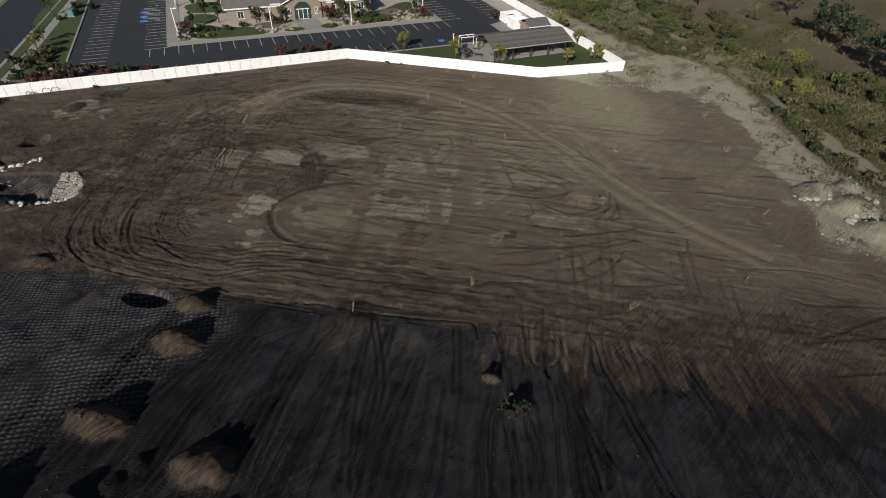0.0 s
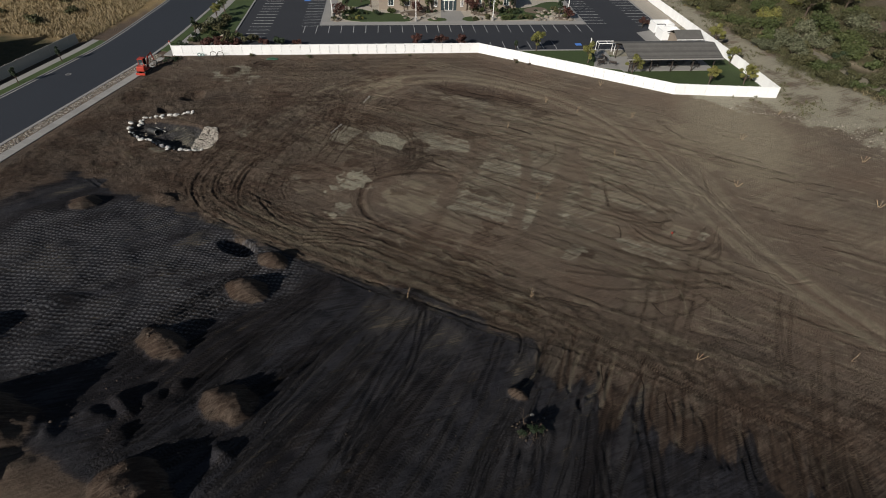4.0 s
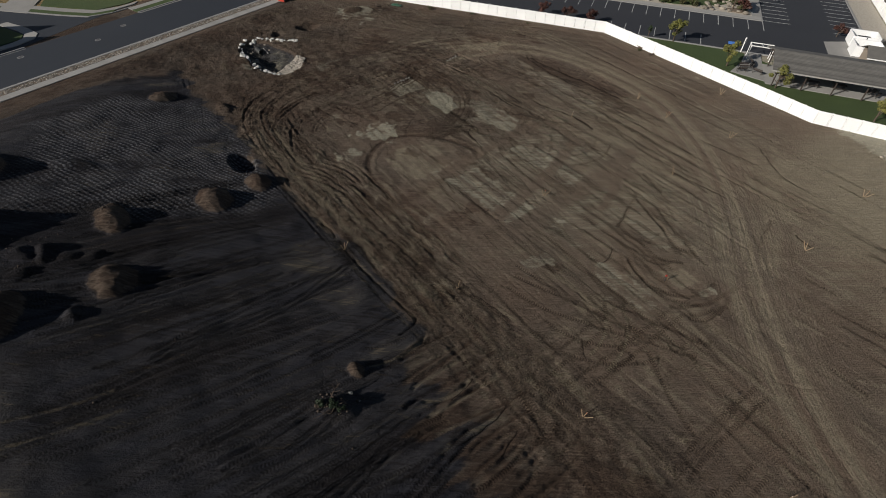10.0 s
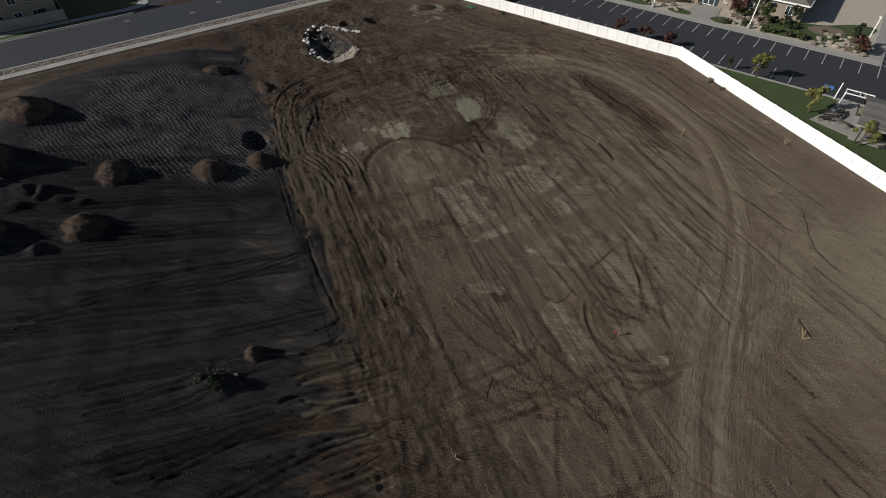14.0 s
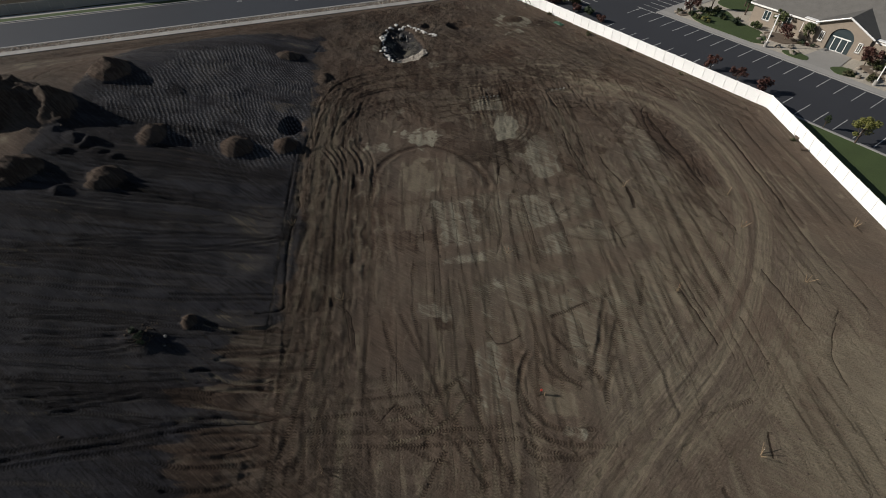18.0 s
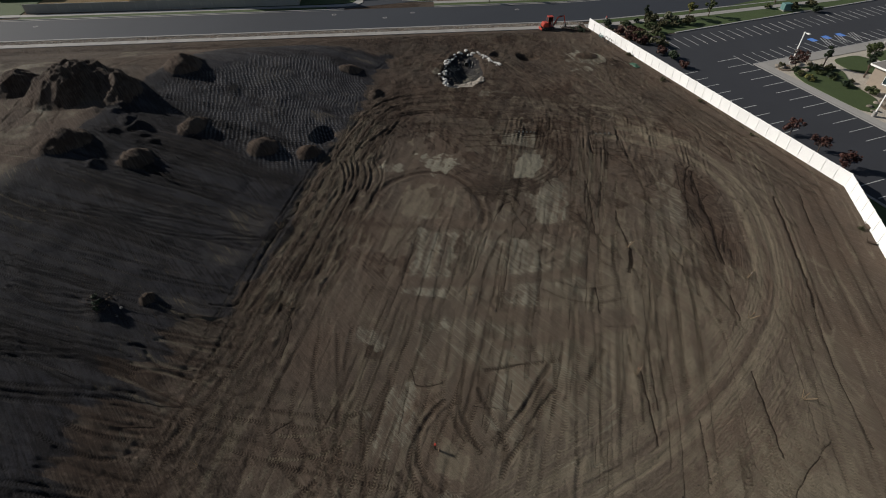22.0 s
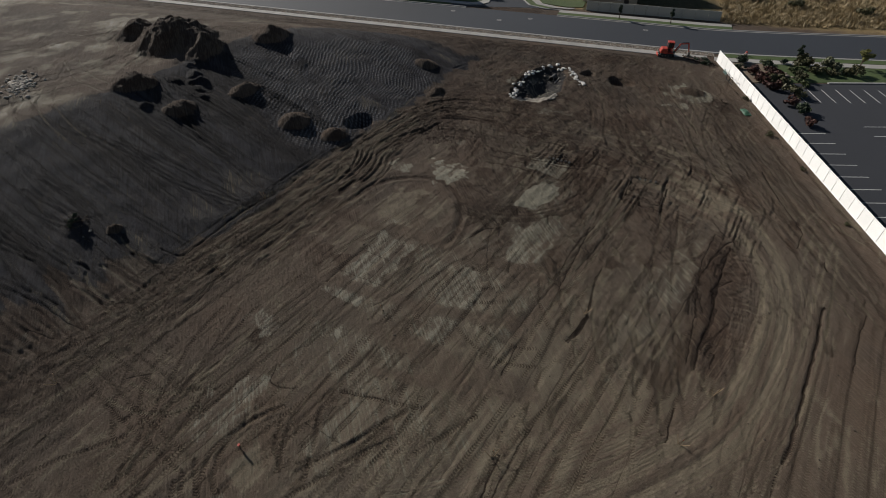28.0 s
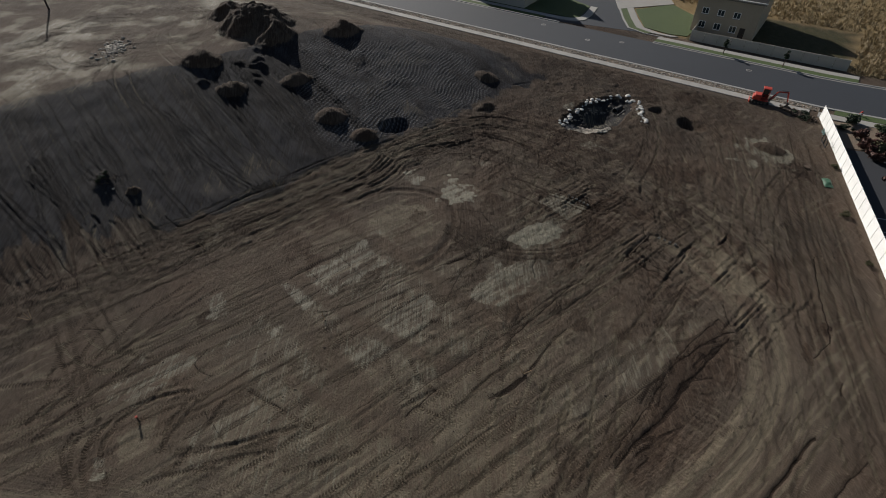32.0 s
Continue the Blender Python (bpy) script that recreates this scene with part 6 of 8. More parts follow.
for k, (cx, cy, rx, ry) in enumerate(((-38.0, 118.0, 1.2, 1.6), (-20.5, 121.8, 3.0, 2.0), (-3.2, 121.8, 3.4, 2.0), (9.5, 124, 3.0, 2.5), (14.5, 117.8, 2.0, 1.2))):
    slab("mulch_bed", blob(cx, cy, rx, ry, 20, 40 + k), -0.1, 0.215 + 0.004 * k, MULCH, "brown bark mulch bed with shrubs and boulders", "planting bed", kind="")

markings = tagged(new("bay_markings"), "white painted bay lines on dark asphalt", "road marking", kind="structure")
line_mesh = {}


def bay_line(g, f, length, turn=0.0, material=PAINT_LINE, width=0.11):
    key = (round(length, 2), width, material.name)
    if key not in line_mesh:
        bm = boxes((0, 0, 0, width, length, 0.012))
        me = bpy.data.meshes.new("bay_line")
        bm.to_mesh(me)
        bm.free()
        me.materials.append(material)
        line_mesh[key] = me
    ob = new("bay_line", line_mesh[key])
    ob.parent = markings
    x, y = lot(g, f)
    ob.matrix_basis = pose(x, y, 0.040, 0, 0, LOT_TURN + turn)


for k in range(25):
    bay_line(-44.62 + k * 2.645, 111.3, 4.7)
for k in range(20):
    if k not in (9, 10, 11, 12):
        bay_line(-42.6 + k * 2.66, 100.6, 4.4)
for k in range(32):
    bay_line(-54.3 + 0.03 * k, 104.6 + k * 2.14, 4.4, 90)
for k in range(25):
    bay_line(-43.3, 113.5 + k * 2.12, 4.6, 92)
for k in range(20):
    bay_line(21.4, 114.5 + k * 2.2, 4.8, 90)
    bay_line(33.3, 113 + k * 2.2, 4.8, 90)
for k in range(3):
    f = 134.0 + k * 3.6
    for o in (0.25, 0.9, 1.55):
        bay_line(-44.6, f + o, 4.0, 62)
    bay_line(-46.2, f - 1.0, 1.5, 90, BLUE_PAINT, 1.4)
    bay_line(-46.2, f - 1.0 + 0.02, 0.7, 90, PAINT_LINE, 0.2)
bay_line(13.2, 100.9, 1.3, 0, BLUE_PAINT, 1.3)

# ---- white vinyl fence ----


def fence_meshes(width, height, material, prefix):
    out = []
    bm = bmesh.new()
    n = 9
    w = (width - 0.17) / n
    outline = []
    for k in range(n):
        x = -(width - 0.17) / 2 + k * w
        outline += [(x + 0.006, 0.026), (x + w - 0.006, 0.026), (x + w, 0.018)]
    back = [(x, -y) for x, y in reversed(outline)]
    prism(bm, outline + back, 0.16, height - 0.10)
    out.append(("panel_sheet", bm))
    out.append(("top_rail", boxes((0, 0, height - 0.05, width - 0.12, 0.09, 0.14), bevel=0.01)))
    out.append(("bottom_rail", boxes((0, 0, 0.12, width - 0.12, 0.08, 0.14), bevel=0.01)))
    bm = boxes((-width / 2, 0, height / 2 + 0.02, 0.125, 0.125, height + 0.05), bevel=0.008)
    out.append(("post", bm))
    bm = bmesh.new()
    bmesh.ops.create_cone(bm, cap_ends=True, segments=4, radius1=0.115, radius2=0.0, depth=0.07, matrix=Matrix.Translation((-width / 2, 0, height + 0.08)) @ Matrix.Rotation(math.pi / 4, 4, "Z"))
    out.append(("post_cap", bm))
    meshes = []
    for nm, bm in out:
        me = bpy.data.meshes.new(nm)
        bm.to_mesh(me)
        bm.free()
        me.materials.append(material)
        meshes.append((nm, me))
    return meshes


def fence_run(pts, count, height, material, label, ground=0.0, name="fence_panel", group="fence panels"):
    a, b = Vector((*pts[0], 0)), Vector((*pts[1], 0))
    width = (b - a).length / count
    meshes = fence_meshes(width, height, material, name)
    turn = math.degrees(math.atan2(b.y - a.y, b.x - a.x))
    for k in range(count):
        c = a.lerp(b, (k + 0.5) / count)
        z = max(0.0, ground_z(c.x, c.y)) - 0.06 if ground is None else ground
        ob = thing(name, label, "fence panel", pose(c.x, c.y, z, 0, rng.normal(0, 0.15), turn + rng.normal(0, 0.3)), group)
        for nm, me in meshes:
            p = new(nm, me)
            p.parent = ob


WHITE_FENCE = "white vinyl privacy fence panel along the edge of the site"
fence_run((FSTART, KINK1), 32, 1.95, VINYL, WHITE_FENCE, None)
fence_run((KINK1, KINK2), 21, 1.95, VINYL, WHITE_FENCE, None)
fence_run((KINK2, FEND), 10, 1.95, VINYL, WHITE_FENCE, None)
fence_run((FEND, lot(41.2, 86)), 7, 1.95, VINYL, "white vinyl privacy fence panel beside the brush bank", -0.05)
fence_run((lot(41.2, 86), lot(41.2, 170)), 46, 1.95, VINYL, "white vinyl privacy fence panel beside the brush bank", -0.05)
fence_run((along(49.4, 112.6), along(76, 112.6)), 11, 1.95, TAN_VINYL, "tan vinyl privacy fence panel behind the far pavement", -0.02, group="far fence panels")
fence_run((along(49.4, 112.6), along(49.0, 121)), 4, 1.95, TAN_VINYL, "tan vinyl privacy fence panel returning to the house", -0.02, group="far fence panels")
fence_run((along(-46, 112.0), along(13.6, 111.4)), 25, 1.95, TAN_VINYL, "tan vinyl privacy fence panel behind the far pavement", -0.02, group="far fence panels")
fence_run((along(13.6, 111.4), along(13.4, 122)), 4, 1.95, TAN_VINYL, "tan vinyl privacy fence panel returning to the house", -0.02, group="far fence panels")
bend = [along(a, b) for a, b in ((20.0, 109.4), (23.5, 109.3), (26.6, 109.9), (28.0, 111.8), (28.0, 115.5), (27.0, 121.0))]
inner = [along(a, b) for a, b in ((20.0, 110.9), (23.2, 110.9), (25.4, 111.5), (26.4, 113.0), (26.4, 115.6), (25.4, 121.0))]
slab("pavement_bend", bend + inner[::-1], -0.3, 0.143, CONCRETE, "pale concrete pavement curving into the side street", "pavement")


# ---- church ----
def wall_mesh(x0, x1, z0, z1, holes, depth=0.3):
    """A wall along x with rectangular openings; holes: x0, x1, z0, z1."""
    bm = bmesh.new()
    xs = sorted({x0, x1, *[h[0] for h in holes], *[h[1] for h in holes]})
    for a, b in zip(xs, xs[1:]):
        cuts = sorted((h[2], h[3]) for h in holes if h[0] <= a + 1e-6 and h[1] >= b - 1e-6)
        z = z0
        for c0, c1 in cuts + [(z1, z1)]:
            if c0 - z > 1e-4:
                box(bm, (a + b) / 2, 0, (z + c0) / 2, b - a, depth, c0 - z)
            z = c1
    bmesh.ops.remove_doubles(bm, verts=bm.verts, dist=1e-4)
    return bm


def window_unit(parent, x, z, w, h, y=-0.05, frame_mat=None):
    frame_mat = frame_mat or WHITE
    win = part("window", boxes((x - w / 2 + 0.05, y, z, 0.1, 0.14, h), (x + w / 2 - 0.05, y, z, 0.1, 0.14, h), (x, y, z + h / 2 - 0.05, w, 0.14, 0.1), (x, y, z - h / 2 + 0.05, w, 0.14, 0.1), (x, y, z, 0.06, 0.1, h)), frame_mat, parent, "white framed window")
    part("pane", boxes((x - w / 4, y + 0.03, z, w / 2 - 0.1, 0.02, h - 0.16)), GLASS, win, "dark glass pane")
    part("pane", boxes((x + w / 4, y + 0.03, z, w / 2 - 0.1, 0.02, h - 0.16)), GLASS, win, "dark glass pane")
    part("sill", boxes((x, y - 0.08, z - h / 2 - 0.04, w + 0.2, 0.18, 0.08)), CONCRETE, parent)


def hip_roof(x0, x1, y0, y1, z0, rise, over=0.6, thick=0.18):
    bm = bmesh.new()
    x0, x1, y0, y1 = x0 - over, x1 + over, y0 - over, y1 + over
    run = min(x1 - x0, y1 - y0) / 2
    if x1 - x0 > y1 - y0:
        r = ((x0 + run, (y0 + y1) / 2), (x1 - run, (y0 + y1) / 2))
    else:
        r = (((x0 + x1) / 2, y0 + run), ((x0 + x1) / 2, y1 - run))
    c = [bm.verts.new((x, y, z0)) for x, y in ((x0, y0), (x1, y0), (x1, y1), (x0, y1))]
    lo = [bm.verts.new((v.co.x, v.co.y, z0 - thick)) for v in c]
    t = [bm.verts.new((x, y, z0 + rise)) for x, y in r]
    if x1 - x0 > y1 - y0:
        fs = [(c[0], c[1], t[1], t[0]), (c[1], c[2], t[1]), (c[2], c[3], t[0], t[1]), (c[3], c[0], t[0])]
    else:
        fs = [(c[0], c[1], t[0]), (c[1], c[2], t[1], t[0]), (c[2], c[3], t[1]), (c[3], c[0], t[0], t[1])]
    for f in fs:
        bm.faces.new(f)
    for k in range(4):
        bm.faces.new((c[k], c[(k + 1) % 4], lo[(k + 1) % 4], lo[k]))
    bm.faces.new(lo)
    return bm


def gable_roof(x0, x1, y0, y1, z0, rise, over=0.5, thick=0.16):
    """A gable roof with its ridge along y."""
    bm = bmesh.new()
    xm, x0, x1, y0, y1 = (x0 + x1) / 2, x0 - over, x1 + over, y0 - over, y1 + over
    drop = rise * over / max((x1 - x0) / 2 - over, 0.1)
    prof = [(x0, z0 - drop), (xm, z0 + rise), (x1, z0 - drop), (x1, z0 - drop - thick), (xm, z0 + rise - thick), (x0, z0 - drop - thick)]
    a = [bm.verts.new((x, y0, z)) for x, z in prof]
    b = [bm.verts.new((x, y1, z)) for x, z in prof]
    bm.faces.new((a[0], a[1], a[4], a[5]))
    bm.faces.new((a[1], a[2], a[3], a[4]))
    bm.faces.new((b[0], b[1], b[4], b[5]))
    bm.faces.new((b[1], b[2], b[3], b[4]))
    for k in range(6):
        bm.faces.new((a[k], a[(k + 1) % 6], b[(k + 1) % 6], b[k]))
    return bm


def shingle_rows(parent, x0, x1, ya, za, yb, zb, rows, name="shingle_course"):
    """Courses of shingles on a roof slope that runs from (ya, za) up to (yb, zb)."""
    for k in range(rows):
        t0, t1 = k / rows, (k + 1) / rows
        y0, z0, y1, z1 = ya + (yb - ya) * t0, za + (zb - za) * t0, ya + (yb - ya) * t1, za + (zb - za) * t1
        bm = bmesh.new()
        c = [bm.verts.new(p) for p in ((x0, y0, z0 + 0.05), (x1, y0, z0 + 0.05), (x1, y1, z1 + 0.015), (x0, y1, z1 + 0.015), (x0, y0, z0), (x1, y0, z0), (x1, y1, z1), (x0, y1, z1))]
        for f in ((0, 1, 2, 3), (4, 7, 6, 5), (0, 4, 5, 1), (2, 6, 7, 3), (1, 5, 6, 2), (0, 3, 7, 4)):
            bm.faces.new([c[i] for i in f])
        part(name, bm, SHINGLE, parent)


church = thing("church", "tan brick church with grey shingle hip roof and arched glass entrance", "church", at_lot(-12.0, 125.2, 0.1))
left_holes = [(-14.4, -13.0, 0.9, 2.6), (-10.6, -9.2, 0.9, 2.6), (-7.2, -5.9, 0.9, 2.6)]
part("front_wall", wall_mesh(-16.5, -4.9, 0, 3.1, left_holes), BRICK, church)
right_holes = [(6.6, 8.0, 0.9, 2.6), (10.0, 11.4, 0.9, 2.6), (13.4, 14.8, 0.9, 2.6)]
part("front_wall", wall_mesh(4.9, 16.5, 0, 3.1, right_holes), BRICK, church)
for h in left_holes + right_holes:
    window_unit(church, (h[0] + h[1]) / 2, (h[2] + h[3]) / 2, h[1] - h[0], h[3] - h[2])
part("side_wall", boxes((-16.35, 12, 1.55, 0.3, 23.7, 3.1)), BRICK, church)
part("side_wall", boxes((16.35, 12, 1.55, 0.3, 23.7, 3.1)), BRICK, church)
part("back_wall", boxes((0, 24, 1.55, 33, 0.3, 3.1)), BRICK, church)
part("roof", hip_roof(-16.5, 16.5, 0, 24, 3.3, 5.2), SHINGLE, church)
part("fascia", boxes((-10.9, -0.66, 3.2, 12.3, 0.10, 0.26)), WHITE, church, "white fascia board")
part("fascia", boxes((10.9, -0.66, 3.2, 12.3, 0.10, 0.26)), WHITE, church, "white fascia board")
part("fascia", boxes((-17.16, 12, 3.2, 0.10, 25.2, 0.26)), WHITE, church, "white fascia board")
part("fascia", boxes((17.16, 12, 3.2, 0.10, 25.2, 0.26)), WHITE, church, "white fascia board")
# entrance block with gable and arch
bm = bmesh.new()
arch = [(-1.9 * math.cos(math.pi * k / 12), 2.2 + 1.7 * math.sin(math.pi * k / 12)) for k in range(13)]
ring_o = [(-4.3, 0.0), (-4.3, 2.2), (-4.3, 3.9)] + [(4.3 * q, 5.8 - 1.9 * abs(q)) for q in (-0.75, -0.5, -0.3, -0.15, 0.0, 0.15, 0.3, 0.5, 0.75)] + [(4.3, 3.9), (4.3, 2.2), (4.3, 0.0)]
ring_i = [(-1.9, 0.0)] + arch + [(1.9, 0.0)]
front = []
for y in (-1.2, -0.85):
    front.append(([bm.verts.new((x, y, z)) for x, z in ring_o], [bm.verts.new((x, y, z)) for x, z in ring_i]))
for o, i in front:
    for k in range(14):
        bm.faces.new((o[k], o[k + 1], i[k + 1], i[k]))
for k in range(14):
    bm.faces.new((front[0][0][k], front[1][0][k], front[1][0][k + 1], front[0][0][k + 1]))
    bm.faces.new((front[0][1][k], front[0][1][k + 1], front[1][1][k + 1], front[1][1][k]))
part("entrance_wall", bm, BRICK, church)
part("entrance_side", boxes((-4.15, 1.0, 1.9, 0.3, 3.68, 3.8)), BRICK, church)
part("entrance_side", boxes((4.15, 1.0, 1.9, 0.3, 3.68, 3.8)), BRICK, church)
part("entrance_roof", gable_roof(-4.3, 4.3, -1.2, 9.0, 3.95, 1.92, 0.45), SHINGLE, church)
for sx in (-1, 1):
    bm = bmesh.new()
    tube(bm, (sx * 4.75, -1.72, 3.68), (0, -1.72, 5.8), 0.14, n=4)
    part("gable_trim", bm, WHITE, church, "white gable trim")
bm = bmesh.new()
prism(bm, [(x, z) for x, z in ring_i], -0.03, 0.03)
bmesh.ops.transform(bm, matrix=Matrix.Translation((0, -0.95, 0)) @ Matrix.Rotation(math.pi / 2, 4, "X"), verts=bm.verts)
part("arch_glazing", bm, GLASS, church, "dark arched glass entrance")
bm = boxes((-1.05, -1.0, 1.15, 0.10, 0.12, 2.3), (1.05, -1.0, 1.15, 0.10, 0.12, 2.3), (0, -1.0, 1.15, 0.12, 0.12, 2.3), (0, -1.0, 2.3, 2.9, 0.12, 0.16), (0, -1.0, 0.1, 2.2, 0.12, 0.2))
part("door_frame", bm, WHITE, church, "white double door frame")
for sx in (-0.5, 0.5):
    d = part("door", boxes((sx, -1.04, 1.15, 0.80, 0.05, 2.0)), GLASS, church, "pale glazed door leaf")
    part("handle", boxes((sx - 0.3 * np.sign(sx), -1.10, 1.1, 0.04, 0.05, 0.5)), STEEL, d)
for x in (-3.1, 3.1):
    window_unit(church, x, 1.8, 0.7, 1.6, -1.22)
for x in (-5.6, 5.6):
    part("shoulder_wall", boxes((x, -0.45, 1.75, 2.6, 0.5, 3.5)), BRICK, church)
    part("shoulder_cap", boxes((x, -0.45, 3.57, 2.9, 0.8, 0.14)), WHITE, church, "white coping")

# ---- picnic shelter ----
slab("picnic_slab", [lot(17.6, 86.2), lot(35.8, 86.2), lot(35.8, 93.6), lot(17.6, 93.6)], -0.2, 0.13, CONCRETE, "pale concrete slab under the picnic shelter", "pavement")
slab("bench_slab", [lot(12.6, 88.6), lot(17.6, 87.0), lot(17.6, 97.4), lot(15.2, 97.4), lot(14.4, 93.0)], -0.2, 0.12, CONCRETE, "pale concrete path with benches", "pavement")
shelter = thing("picnic_shelter", "open timber picnic shelter with a low grey shingle roof", "picnic shelter", at_lot(26.6, 89.3, 0.12))
bm = gable_roof(-4.3, 4.3, -8.8, 8.8, 2.95, 1.25, 0.35, 0.14)
bmesh.ops.rotate(bm, matrix=Matrix.Rotation(math.pi / 2, 3, "Z"), verts=bm.verts)
part("roof", bm, SHINGLE, shelter)
shingle_rows(shelter, -9.1, 9.1, -4.62, 2.87, -0.05, 4.2, 16)
shingle_rows(shelter, -9.1, 9.1, 4.62, 2.87, 0.05, 4.2, 8)
part("fascia", boxes((0, -4.66, 2.75, 18.6, 0.06, 0.2)), CONCRETE, shelter, "pale fascia board")
part("fascia", boxes((0, 4.66, 2.75, 18.6, 0.06, 0.2)), CONCRETE, shelter, "pale fascia board")
for x in (-8.2, -4.1, 0, 4.1, 8.2):
    for y in (-3.6, 3.6):
        p = part("post", boxes((x, y, 1.35, 0.16, 0.16, 2.7)), TIMBER, shelter)
        part("brace", tubes(((x - 0.8, y, 2.65), (x, y, 1.8), 0.05), ((x + 0.8, y, 2.65), (x, y, 1.8), 0.05), n=4), TIMBER, p)
for y in (-3.6, 3.6):
    part("beam", boxes((0, y, 2.68, 17.6, 0.15, 0.25)), TIMBER, shelter)


def picnic_table():
    t = thing("picnic_table", "brown picnic table with fixed benches", "picnic table", group="picnic tables")
    for k in range(4):
        part("top_board", boxes((0, -0.30 + k * 0.2, 0.74, 1.85, 0.17, 0.04)), TIMBER, t)
    for y in (-0.72, 0.72):
        part("bench_board", boxes((0, y, 0.44, 1.85, 0.27, 0.04)), TIMBER, t)
    for x in (-0.65, 0.65):
        for s in (-1, 1):
            part("leg", tubes(((x, s * 0.70, 0.0), (x, s * 0.22, 0.72), 0.045), n=6), STEEL, t)
        part("crossbar", boxes((x, 0, 0.40, 0.06, 1.5, 0.08)), STEEL, t)
    return t


table = picnic_table()
table.matrix_basis = at_lot(20.6, 88.2, 0.13, 12)
for g, f, r in ((24.2, 88.0, 3), (28.0, 88.4, -5), (32.6, 88.1, 60), (22.0, 91.2, 8), (26.5, 91.5, 0), (31.0, 91.3, -6)):
    copy_thing(table, at_lot(g, f, 0.13, r))
bench = thing("garden_bench", "dark slatted bench with backrest", "bench", at_lot(15.8, 91.0, 0.12, 70), "benches")
for k in range(3):
    part("seat_slat", boxes((0, -0.15 + 0.15 * k, 0.45, 1.5, 0.12, 0.035)), TIMBER, bench)
for k in range(2):
    part("back_slat", boxes((0, 0.28, 0.62 + 0.16 * k, 1.5, 0.03, 0.12)), TIMBER, bench)
for x in (-0.65, 0.65):
    part("leg", boxes((x, -0.15, 0.22, 0.06, 0.06, 0.44)), STEEL, bench)
    part("leg", boxes((x, 0.28, 0.42, 0.06, 0.06, 0.84)), STEEL, bench)
for g, f, r in ((14.6, 90.6, 20), (16.6, 89.4, 150), (14.2, 89.3, 200), (16.0, 92.6, 100)):
    copy_thing(bench, at_lot(g, f, 0.12, r))
# white tubular frame and a short white post between the kerb and the path
arbour = thing("arbour", "slim white open frame arbour over a path", "arbour", at_lot(16.9, 95.4, 0.12, 0))
for x in (-1.7, 1.7):
    for y in (-0.7, 0.7):
        part("post", boxes((x, y, 1.1, 0.09, 0.09, 2.2)), WHITE, arbour)
    part("end_rail", boxes((x, 0, 2.2, 0.09, 1.5, 0.09)), WHITE, arbour)
for y in (-0.7, 0.7):
    part("beam", boxes((0, y, 2.22, 3.6, 0.09, 0.12)), WHITE, arbour)
part("rafter", boxes((0, 0, 2.3, 0.07, 1.6, 0.08)), WHITE, arbour)
post = thing("marker_post", "short white square post at the edge of the lawn", "post", at_lot(14.4, 97.2, 0.1, 0))
part("shaft", boxes((0, 0, 1.2, 0.14, 0.14, 2.4)), WHITE, post)
part("cap", boxes((0, 0, 2.43, 0.2, 0.2, 0.06)), WHITE, post)

# ---- store and bin enclosure ----
shed = thing("store_shed", "small tan brick store with grey shingle roof and white doors", "shed", at_lot(35.2, 99.2, 0.05))
part("wall", wall_mesh(-2.4, 2.4, 0, 2.4, [(-1.6, -0.5, 0, 2.05), (0.5, 1.6, 0, 2.05)], 0.2), BRICK, shed).location = (0, -2.0, 0)
part("wall", boxes((-2.3, 0, 1.2, 0.2, 3.8, 2.4)), BRICK, shed)
part("wall", boxes((2.3, 0, 1.2, 0.2, 3.8, 2.4)), BRICK, shed)
part("wall", boxes((0, 2.0, 1.2, 4.8, 0.2, 2.4)), BRICK, shed)
for x in (-1.05, 1.05):
    d = part("door", boxes((x, -2.0, 1.02, 1.06, 0.06, 2.02)), WHITE, shed, "white flush door")
    part("handle", boxes((x + 0.4, -2.06, 1.0, 0.05, 0.06, 0.14)), STEEL, d)
bm = gable_roof(-2.1, 2.1, -2.5, 2.5, 2.42, 1.0, 0.35, 0.12)
bmesh.ops.rotate(bm, matrix=Matrix.Rotation(math.pi / 2, 3, "Z"), verts=bm.verts)
part("roof", bm, SHINGLE, shed)
for y in (-2.5, 2.5):
    part("fascia", boxes((0, y, 2.2, 5.8, 0.05, 0.16)), WHITE, shed, "white fascia board")
for g, f in ((34.2, 104.4), (34.6, 109.2)):
    pen = thing("bin_enclosure", "white vinyl bin enclosure with a gate", "bin enclosure", at_lot(g, f, 0.05), "bin enclosures")
    part("wall", boxes((0, 1.6, 0.95, 4.2, 0.12, 1.9)), VINYL, pen)
    part("wall", boxes((-2.1, 0, 0.95, 0.12, 3.2, 1.9)), VINYL, pen)
    part("wall", boxes((2.1, 0, 0.95, 0.12, 3.2, 1.9)), VINYL, pen)
    for sx in (-1, 1):
        gate = part("gate", boxes((sx * 1.05, -1.6, 0.95, 1.95, 0.07, 1.7)), VINYL, pen)
        part("latch", boxes((sx * 0.15, -1.66, 1.0, 0.06, 0.06, 0.2)), STEEL, gate)
dumpster = thing("dumpster", "green steel waste dumpster with sloping lid", "dumpster", at_lot(34.6, 109.0, 0.06))
bm = boxes((0, 0, 0.65, 1.9, 1.3, 1.2), bevel=0.03)
part("body", bm, UTILITY_GREEN, dumpster)
part("lid", boxes((0, 0, 1.30, 1.96, 1.36, 0.06)), BLACK, dumpster)


